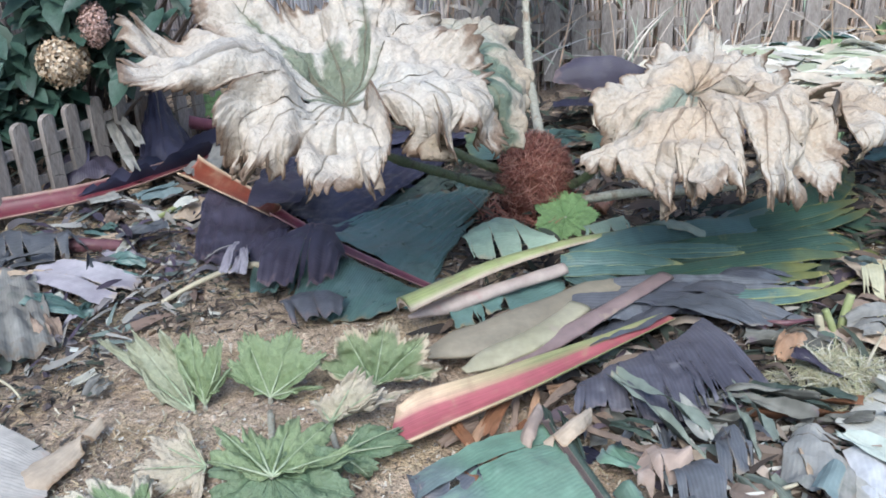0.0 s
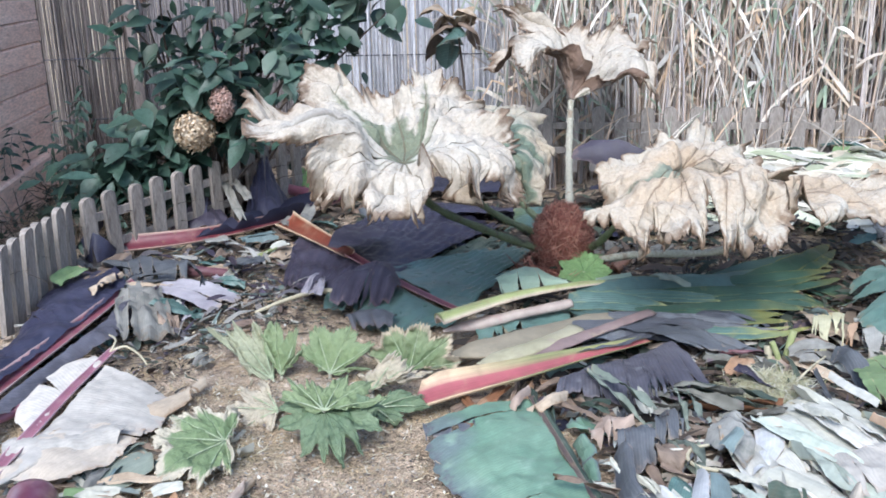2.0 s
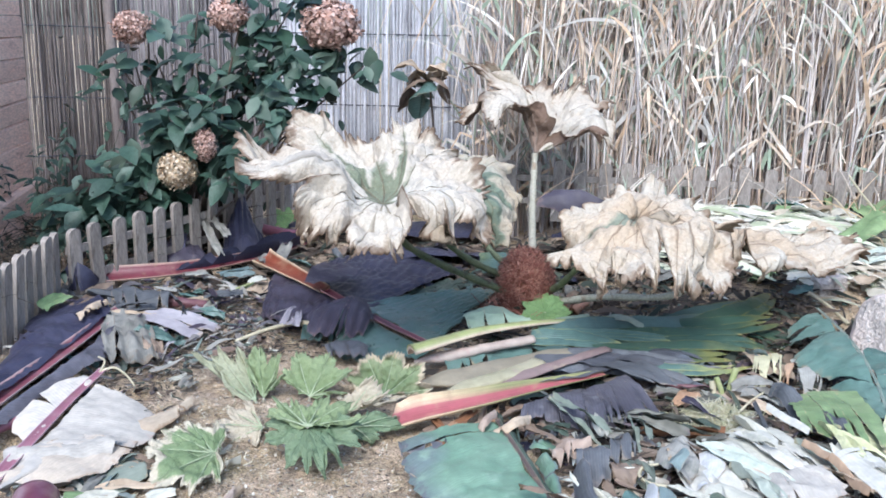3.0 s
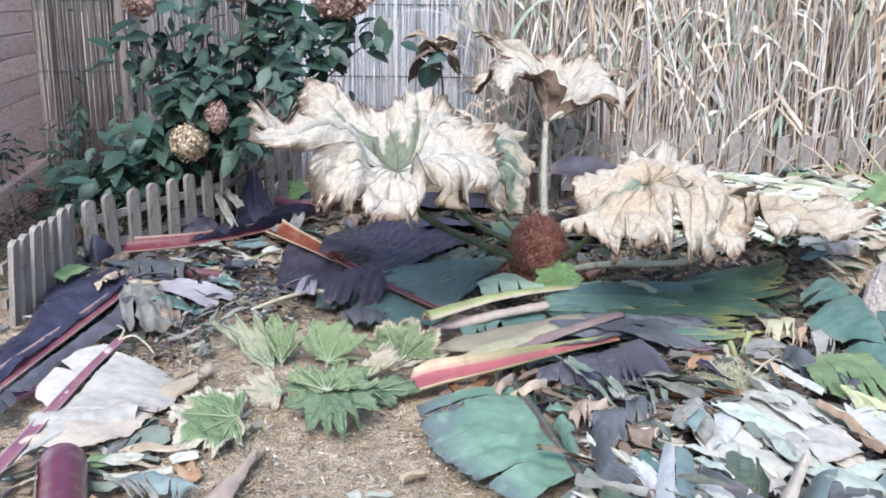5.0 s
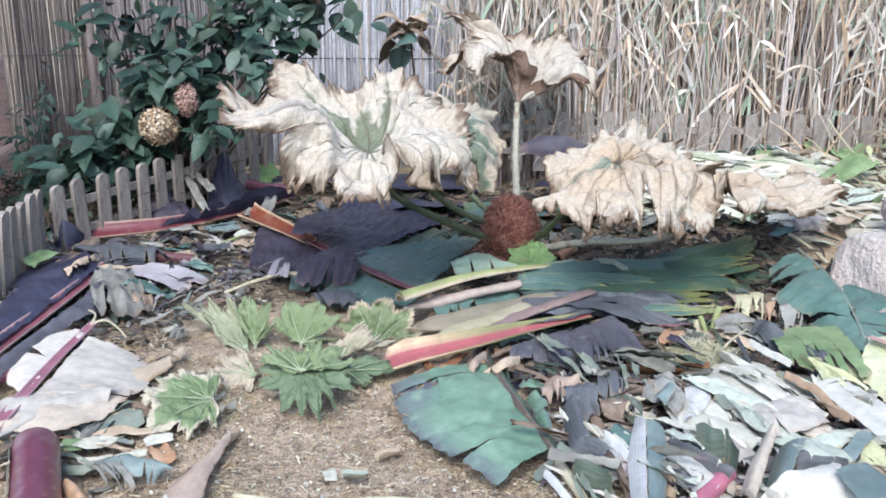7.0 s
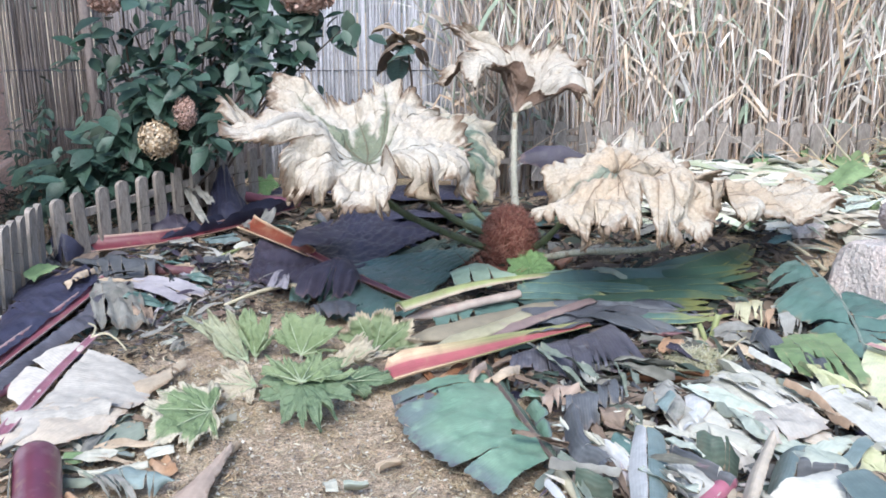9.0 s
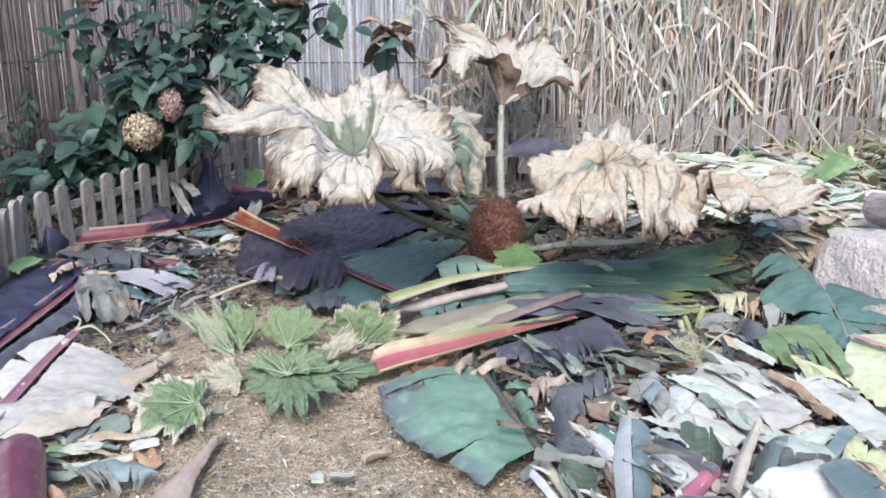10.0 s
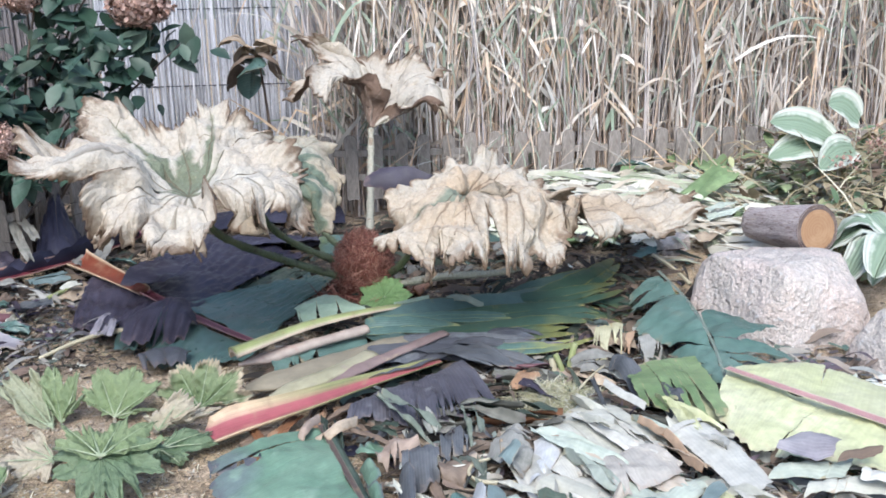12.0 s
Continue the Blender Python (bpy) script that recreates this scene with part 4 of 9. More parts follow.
def gunnera_blade(centre, lobes, mat, parent, seed, label="", notch=0.6, **kw):
    """A blade of lobes round its stalk: azimuth, length, pitch, droop, and how far it is whole to the next."""
    lobes = sorted(((l[0] % 360, *l[1:4], (l[4] if len(l) > 4 else None) or notch) for l in lobes), key=lambda l: l[0])
    spans = [(lobes[(i + 1) % len(lobes)][0] - l[0]) % 360 for i, l in enumerate(lobes)]
    k = max(range(len(lobes)), key=lambda i: spans[i])
    closed = spans[k] < 150
    if not closed:
        lobes = lobes[k + 1:] + lobes[:k + 1]
    ob = part("blade", ribbed_bmesh([rib_of(l) for l in lobes], [l[4] for l in lobes], closed, seed, **kw), M[mat], parent, label)
    ob.matrix_basis = Matrix.Translation(centre)
    thicken(ob, 0.002)
    return ob


def petiole(points, r0, r1, mat, parent, prickly=True, seed=0):
    rng = random.Random(seed)
    path = bezier(points, 22)
    bm = tube(path, lambda t: r0 + (r1 - r0) * t + 0.002 * math.sin(t * 40), 10)
    if prickly:
        for _ in range(150):
            i = rng.randrange(1, len(path) - 1)
            d, s, u = frame_of(path, i)
            a = rng.uniform(0, 2 * math.pi)
            o = s * math.cos(a) + u * math.sin(a)
            r = r0 + (r1 - r0) * i / 22
            p = path[i].lerp(path[i + 1], rng.random()) + o * r * 0.95
            vs = [bm.verts.new(p + d * 0.003), bm.verts.new(p - d * 0.003), bm.verts.new(p + o * 0.009)]
            bm.faces.new(vs)
    return part("petiole", bm, M[mat], parent)


# ---- ground ----
def build_ground():
    bm = bmesh.new()
    xs = [-60, -20, -8, -4.5] + [-3.5 + 0.05 * i for i in range(150)] + [5, 8, 20, 60]
    ys = [-60, -20, -6, -2] + [-0.6 + 0.05 * i for i in range(125)] + [7, 12, 30, 60]
    grid = []
    for y in ys:
        row = []
        for x in xs:
            inside = smooth(4.5, 3.4, abs(x - 0.3)) * smooth(7.5, 5.5, abs(y - 1))
            lumps = 0.012 * noise.noise((x * 14, y * 14, 1)) + 0.008 * noise.noise((x * 31, y * 31, 2))
            row.append(bm.verts.new((x, y, (ground_height(x, y) + lumps) * inside)))
        grid.append(row)
    for a, b in zip(grid, grid[1:]):
        for i in range(len(xs) - 1):
            bm.faces.new((a[i], a[i + 1], b[i + 1], b[i]))
    tagged(mesh_object("ground", bm, M["soil"]), "dry crumbly brown garden soil strewn with chaff", "soil", kind="structure")


build_ground()


# ---- picket fences ----
def picket_mesh(width, height, thick):
    bm = bmesh.new()
    outline = [(-width / 2, 0)]
    for i in range(9):
        a = math.pi * (1 - i / 8)
        outline.append((math.cos(a) * width / 2, height - width * 0.4 + math.sin(a) * width * 0.4))
    outline.append((width / 2, 0))
    front = [bm.verts.new((x, -thick * 0.5 - 0.006 * (1 - (2 * x / width) ** 2), z)) for x, z in outline]
    back = [bm.verts.new((x, thick * 0.5, z)) for x, z in outline]
    bm.faces.new(front)
    bm.faces.new(back[::-1])
    k = len(outline)
    for i in range(k):
        bm.faces.new((front[i], back[i], back[(i + 1) % k], front[(i + 1) % k]))
    bmesh.ops.recalc_face_normals(bm, faces=bm.faces)
    me = bpy.data.meshes.new("picket")
    bm.to_mesh(me)
    bm.free()
    me.materials.append(M["picket"])
    return me


PICKET = picket_mesh(0.068, 0.36, 0.02)


def fence(label, a, b, count, lean=0.0, drop=0.02, seed=0, scale=1.0):
    rng = random.Random(seed)
    thing = holder("picket_fence", label, "picket fence", "low garden fences")
    a, b = V(a), V(b)
    d = b - a
    yaw = math.atan2(d.y, d.x)
    across = V((-math.sin(yaw), math.cos(yaw), 0))
    for i in range(count):
        p = a.lerp(b, i / (count - 1))
        ob = new("picket", PICKET)
        ob.parent = thing
        z = p.z - drop + rng.uniform(-0.006, 0.006)
        ob.matrix_basis = Matrix.Translation((p.x, p.y, z)) @ Euler((radians(lean + rng.uniform(-1.5, 1.5)), radians(rng.uniform(-2, 2)), yaw + radians(rng.uniform(-4, 4)))).to_matrix().to_4x4() @ Matrix.Diagonal((scale, 1, scale, 1))
    for h in (0.1, 0.235):
        off = across * 0.019 + V((0, 0, h * scale))
        bm = bmesh.new()
        for p in (a + off - d.normalized() * 0.03, b + off + d.normalized() * 0.03):
            for y, z in ((-0.008, -0.018), (0.008, -0.018), (0.008, 0.018), (-0.008, 0.018)):
                bm.verts.new(p + across * y + V((0, 0, z)))
        bm.verts.ensure_lookup_table()
        v = bm.verts
        for q in ((0, 1, 2, 3), (7, 6, 5, 4), (0, 4, 5, 1), (1, 5, 6, 2), (2, 6, 7, 3), (3, 7, 4, 0)):
            bm.faces.new([v[k] for k in q])
        part("rail", bm, M["picket"], thing, is_smooth=False)


fence("low weathered wooden picket fence beside the bush", (-1.74, 2.86, 0.0), (-1.14, 4.3, 0.02), 13, seed=3)
fence("low weathered wooden picket fence leaning outwards", (-1.72, 2.14, 0.0), (-1.79, 2.76, 0.0), 7, lean=3, seed=5)
fence("low weathered wooden picket fence before the reeds", (-0.2, 4.3, 0.17), (4.2, 4.3, 0.17), 34, seed=7)


# ---- bamboo screens ----
def screen(label, a, b, step, mat, height, seed, gaps=0.0):
    rng = random.Random(seed)
    thing = holder("bamboo_screen", label, "screen", "bamboo screens", "structure")
    a, b = V(a), V(b)
    d = b - a
    count = int(d.length / step)
    meshes = []
    for k in range(6):
        bend = rng.uniform(-0.01, 0.01)
        path = [V((bend * math.sin(z * 2) + 0.002 * rng.uniform(-1, 1), 0, z)) for z in (-0.1, 0.3, 0.302, 0.7, 0.704, 1.1, 1.104, 1.5, height)]
        bm = tube(path, lambda t: step * 0.5 * (1 - 0.06 * t), 6)
        me = bpy.data.meshes.new("cane")
        bm.to_mesh(me)
        bm.free()
        me.materials.append(M[mat])
        me.shade_smooth()
        meshes.append(me)
    back = V((-d.y, d.x, 0)).normalized() * step * 0.8
    for i in range(2 * count - 1):  # a close row, and a second behind its joints
        if rng.random() < gaps:
            continue
        p = a.lerp(b, (i + 0.5) / count) if i < count else a.lerp(b, (i - count + 1.0) / count) + back
        ob = new("cane", meshes[rng.randrange(6)])
        ob.parent = thing
        ob.matrix_basis = Matrix.Translation((p.x, p.y + rng.uniform(-0.006, 0.006), p.z + rng.uniform(-0.05, 0.05))) @ Euler((0, radians(rng.uniform(-0.7, 0.7)), rng.uniform(0, 6))).to_matrix().to_4x4() @ Matrix.Diagonal((rng.uniform(0.9, 1.1), 1, 1, 1))
    side = V((d.y, -d.x, 0)).normalized() * step * 0.55
    for h in (0.33, 0.72, 1.18, 1.6):
        part("tie", tube(bezier([a + side + V((0, 0, h)), (a + b) / 2 + side + V((0, 0, h + 0.01)), b + side + V((0, 0, h))], 12), 0.004, 5), M["wire"], thing)
    return thing


screen("weathered grey bamboo cane screen behind the bed", (-1.35, 5.1, 0), (1.5, 5.1, 0), 0.02, "cane", 1.95, 1)
# this stretch is coloured dark for the dense shade and foliage behind the reeds
screen("dark cane screen standing in for shade and foliage behind the reeds", (1.52, 5.11, 0), (4.8, 5.11, 0), 0.024, "cane_mid", 1.95, 6, 0.02)
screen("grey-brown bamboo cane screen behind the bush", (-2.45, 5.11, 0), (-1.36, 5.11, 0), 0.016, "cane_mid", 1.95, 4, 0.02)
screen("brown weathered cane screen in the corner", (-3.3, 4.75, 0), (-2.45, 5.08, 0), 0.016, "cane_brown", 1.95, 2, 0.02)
post = mesh_object("fence_post", tube(bezier([(-2.42, 5.0, -0.1), (-2.45, 5.0, 1.0), (-2.47, 5.0, 1.95)], 8), 0.035, 8), M["cane_brown"])
tagged(post, "dark weathered round wooden post between cane screens", "post", kind="structure")


# ---- board wall ----
def board_wall():
    thing = holder("wall_west", "pink-stained horizontal timber boards of a shed wall", "wall", kind="structure")
    a, b = V((-2.827, 4.550, 0.210)), V((-2.508, 3.300, 0.237))
    a.z = b.z = 0.0
    d = (b - a)
    yaw = math.atan2(d.y, d.x)
    for k in range(14):
        bm = bmesh.new()
        z0, z1, step = k * 0.125, k * 0.125 + 0.119, 0.05 if k < 2 else 0.0
        long = d.length + 1.2
        for x in (-0.02 * (k % 2), long):
            for y, z in ((0.012 + step, z0), (0.012 + step, z1 - 0.012), (0.002 + step, z1), (-0.06, z1), (-0.06, z0)):
                bm.verts.new((x, y, z))
        bm.verts.ensure_lookup_table()
        v = bm.verts
        bm.faces.new([v[i] for i in (4, 3, 2, 1, 0)])
        bm.faces.new([v[i] for i in (5, 6, 7, 8, 9)])
        for i in range(5):
            j = (i + 1) % 5
            bm.faces.new((v[i], v[j], v[j + 5], v[i + 5]))
        ob = part("board", bm, M["plank"], thing, is_smooth=False)
        ob.matrix_basis = Matrix.Translation(a) @ Matrix.Rotation(yaw, 4, "Z")


board_wall()


# ---- reeds ----
def blade_strip(bm, points, width, face=V((0, -1, 0))):
    prev = None
    k = len(points) - 1
    for i, p in enumerate(points):
        d = (points[min(i + 1, k)] - points[max(i - 1, 0)]).normalized()
        s = d.cross(face)
        s = s.normalized() if s.length > 1e-3 else V((1, 0, 0))
        w = width * (1 - (i / k) ** 1.6 * 0.92) * min(1, 0.6 + i * 0.4)
        cur = (bm.verts.new(p - s * w / 2), bm.verts.new(p + s * w / 2))
        if prev:
            bm.faces.new((prev[0], prev[1], cur[1], cur[0]))
        prev = cur


def reed_bed():
    rng = random.Random(11)
    thing = holder("reed_bed", "tall dry tan reeds with drooping withered leaves", "reeds", kind="stuff")
    stalks, leaves = bmesh.new(), bmesh.new()
    for i in range(1900):
        x = -0.05 + 4.8 * rng.random() if i < 1500 else rng.uniform(0.2, 1.3)
        y = rng.uniform(4.46, 5.02)
        if rng.random() < (0.4 if x < 0.45 else 0.5 * smooth(1.1, 1.9, x)):
            continue
        h = rng.uniform(1.4, 2.3)
        lean, back = rng.gauss(0, 0.15), rng.gauss(0.0, 0.04)
        base = V((x, y, ground_height(x, y) - 0.02))
        path = [base + V((lean * h * t * t, back * h * t * t, h * t)) for t in (0, 0.25, 0.5, 0.75, 1)]
        r = rng.uniform(0.003, 0.008)
        tube(path, lambda t: r * (1 - 0.5 * t), 5, stalks, False)
        for _ in range(rng.choice((1, 2, 3, 3))):
            t = rng.uniform(0.05, 0.75)
            p = base + V((lean * h * t * t, back * h * t * t, h * t))
            a = rng.uniform(-math.pi, math.pi)
            out = V((math.cos(a), 0.3 * math.sin(a) - 0.06, 0))
            ln, rise, fall = rng.uniform(0.3, 0.85), rng.uniform(0.3, 1.0), rng.uniform(0.3, 1.1)
            wide = rng.choice((0.32, 0.5, 0.7))
            fold = rng.choice((0.35, 0.5, 0.65, 2.0, 2.0))
            rise_way, fall_way = out * wide + V((0, 0, rise)), out * wide * 0.8 - V((0, 0, fall))
            sag = rng.uniform(0.05, 0.5)
            pts = [p + rise_way * ln * min(t2, fold) + fall_way * ln * max(0.0, t2 - fold) + V((0, 0, -sag * ln * t2 * t2)) for t2 in (0, 0.2, 0.35, 0.5, 0.65, 0.85, 1)]
            for q in pts:
                q.y = max(q.y, 4.36)
            blade_strip(leaves, pts, rng.uniform(0.008, 0.03), V((rng.uniform(-0.5, 0.5), -1, rng.uniform(-0.4, 0.6))))
    for i in range(110):  # broken straws leaning on the low fence
        x = rng.uniform(0.2, 4.2)
        p = V((x, rng.uniform(4.2, 4.26), 0.18 + rng.uniform(0, 0.1)))
        e = p + V((rng.gauss(0, 0.22), rng.uniform(-0.02, 0.06), rng.uniform(0.05, 0.4)))
        blade_strip(leaves, bezier([p, (p + e) / 2 + V((0, -0.02, 0.03)), e], 5), rng.uniform(0.005, 0.011))
    part("reed_stalks", stalks, M["reed"], thing)
    part("reed_leaves", leaves, M["reed_leaf"], thing)


reed_bed()


# ---- hydrangea bush ----
def leaf_into(bm, p, d, up, length, width, cup=0.15):
    """A pointed oval leaf of eight faces with a folded midrib."""
    d = d.normalized()
    s = d.cross(up)
    s = s.normalized() if s.length > 1e-3 else V((1, 0, 0))
    n = s.cross(d)
    rows = []
    for t, w in ((0, 0.08), (0.25, 0.8), (0.55, 1.0), (0.82, 0.55), (1.0, 0.03)):
        c = p + d * length * t - n * length * cup * t * t
        rows.append([bm.verts.new(c - s * width * w / 2 + n * width * 0.16 * w), bm.verts.new(c), bm.verts.new(c + s * width * w / 2 + n * width * 0.16 * w)])
    for a, b in zip(rows, rows[1:]):
        bm.faces.new((a[0], a[1], b[1], b[0]))
        bm.faces.new((a[1], a[2], b[2], b[1]))


def bloom(parent, centre, r, mat, seed, stretch=1.0):
    rng = random.Random(seed)
    bm = bmesh.new()
    for _ in range(1100):
        v = V((rng.gauss(0, 1), rng.gauss(0, 1), rng.gauss(0, 1))).normalized()
        p = V(centre) + V((v.x * r, v.y * r, v.z * r * stretch)) * rng.uniform(0.62, 1.06) * (1 + 0.12 * noise.noise(v * 2.2 + V((seed, 0, 0))))
        t = V((rng.gauss(0, 1), rng.gauss(0, 1), rng.gauss(0, 1))).normalized()
        for k in range(2):
            a = (v * 0.4 + t).normalized()
            leaf_into(bm, p, a, v, r * 0.19, r * 0.13, 0.3)
            t = v.cross(t)
    return part("bloom", bm, mat, parent)


def hydrangea():
    rng = random.Random(21)
    thing = holder("hydrangea_bush", "dark green hydrangea bush with faded brown flower heads", "bush")
    leaves = bmesh.new()
    spots = []
    root = V((-1.55, 3.95, 0))
    ends = [(-1.57, 3.65, 0.68, 26), (-1.42, 3.62, 0.74, 26), (-1.68, 3.68, 0.57, 16), (-1.31, 3.63, 0.61, 22), (-1.23, 3.46, 0.49, 20), (-1.50, 3.68, 0.53, 10), (-1.73, 3.63, 0.47, 14), (-1.57, 3.61, 0.39, 18),
            (-1.39, 3.60, 0.38, 18), (-1.21, 3.49, 0.36, 12), (-1.97, 3.40, 0.26, 22), (-1.82, 3.40, 0.32, 24), (-1.71, 3.48, 0.32, 22), (-1.77, 3.47, 0.42, 12), (-1.90, 3.40, 0.37, 10), (-1.66, 3.63, 0.25, 18),
            (-2.06, 3.40, 0.31, 8), (-1.27, 4.01, 0.96, 22), (-1.15, 4.01, 0.87, 24), (-0.96, 3.89, 0.97, 24), (-0.88, 3.91, 0.85, 18), (-1.04, 3.98, 1.07, 20), (-1.20, 4.00, 1.08, 18), (-0.87, 4.02, 1.05, 16),
            (-1.34, 4.03, 0.79, 16), (-1.02, 3.62, 0.79, 14), (-0.73, 3.97, 1.09, 12), (-0.62, 3.98, 1.03, 8), (-1.96, 3.95, 0.85, 6), (-1.84, 3.89, 1.00, 8), (-1.75, 3.94, 1.06, 9), (-1.95, 3.87, 1.04, 5),
            (-1.85, 4.04, 0.89, 5), (-1.68, 4.02, 0.95, 8), (-1.53, 3.96, 1.05, 10), (-1.39, 3.91, 0.96, 10), (-1.66, 4.03, 0.80, 8), (-1.33, 3.96, 1.22, 16), (-1.10, 4.03, 1.26, 20), (-0.86, 4.02, 1.26, 18),
            (-1.51, 3.95, 1.28, 12), (-1.78, 3.93, 1.22, 8), (-0.96, 3.97, 1.40, 16), (-1.23, 3.94, 1.40, 12)]
    heads = ((-1.491, 3.500, 0.509), (-1.344, 3.500, 0.640), (-0.787, 3.934, 1.241), (-1.329, 3.903, 1.277))
    for ex, ey, ez, many in ends:
        e = V((ex, ey, ez))
        mid = root.lerp(e, 0.5) + V((rng.uniform(-0.1, 0.1), rng.uniform(-0.05, 0.1), 0.05))
        part("stem", tube(bezier([root + V((rng.uniform(-0.15, 0.15), rng.uniform(-0.1, 0.1), -0.02)), mid, e], 10), lambda t: 0.01 - 0.006 * t, 6), M["stem"], thing)
        for _ in range(int(many * (2.2 if ez < 0.85 else 1.3))):
            p = e + V((rng.gauss(0, 0.07), rng.gauss(0, 0.07), rng.gauss(0, 0.065)))
            if p.z < 0.45 and p.x > -1.82 + (p.y - 2.86) * 0.4167:
                continue
            if p.z < 0.05 or any(abs(p.x - c[0]) < 0.14 and abs(p.z - c[2]) < 0.13 and p.y < c[1] + 0.06 for c in heads):
                continue
            d = V((rng.gauss(0, 1), rng.gauss(-0.5, 0.8), rng.gauss(-0.45, 0.5)))
            ln = rng.uniform(0.06, 0.17)
            spots.append((p, d, V((rng.gauss(0, 0.3), -0.5, 1)), ln))
    spots.sort(key=lambda q: q[0].y)
    shapes = []
    for k in range(6):
        bm = bmesh.new()
        leaf_into(bm, V((0, 0, 0)), V((1, 0, 0)), V((0, 0, 1)), 1.0, 0.46 + 0.03 * k, 0.05 + 0.05 * k)
        me = bpy.data.meshes.new("leaf")
        bm.to_mesh(me)
        bm.free()
        me.materials.append(M["bush_leaf_single"])
        me.shade_smooth()
        shapes.append(me)
    for k, (p, d, up, ln) in enumerate(spots):
        if k < 300:
            x = d.normalized()
            y = up.cross(x).normalized()
            ob = new("leaf", shapes[k % 6])
            ob.parent = thing
            ob.matrix_basis = Matrix.Translation(p) @ Matrix((x, y, x.cross(y))).transposed().to_4x4() @ Matrix.Diagonal((ln, ln, ln, 1))
        else:
            leaf_into(leaves, p, d, up, ln, ln * rng.uniform(0.45, 0.62), rng.uniform(0.05, 0.3))
    tagged(part("foliage", leaves, M["bush_leaf"], thing), kind="stuff")
    for c, r, m, st in (((-1.491, 3.500, 0.509), 0.094, "bloom_gold", 0.95), ((-1.344, 3.500, 0.640), 0.056, "bloom_brown", 1.5),
                        ((-0.787, 3.934, 1.241), 0.15, "bloom_brown", 0.8), ((-1.329, 3.903, 1.277), 0.1, "bloom_brown", 0.8), ((-1.790, 3.737, 1.202), 0.09, "bloom_brown", 0.9)):
        bloom(thing, c, r, M[m], rng.randrange(999), st)


hydrangea()


# ---- giant rhubarb plant ----
BUD = V((0.27, 2.98, 0.0))


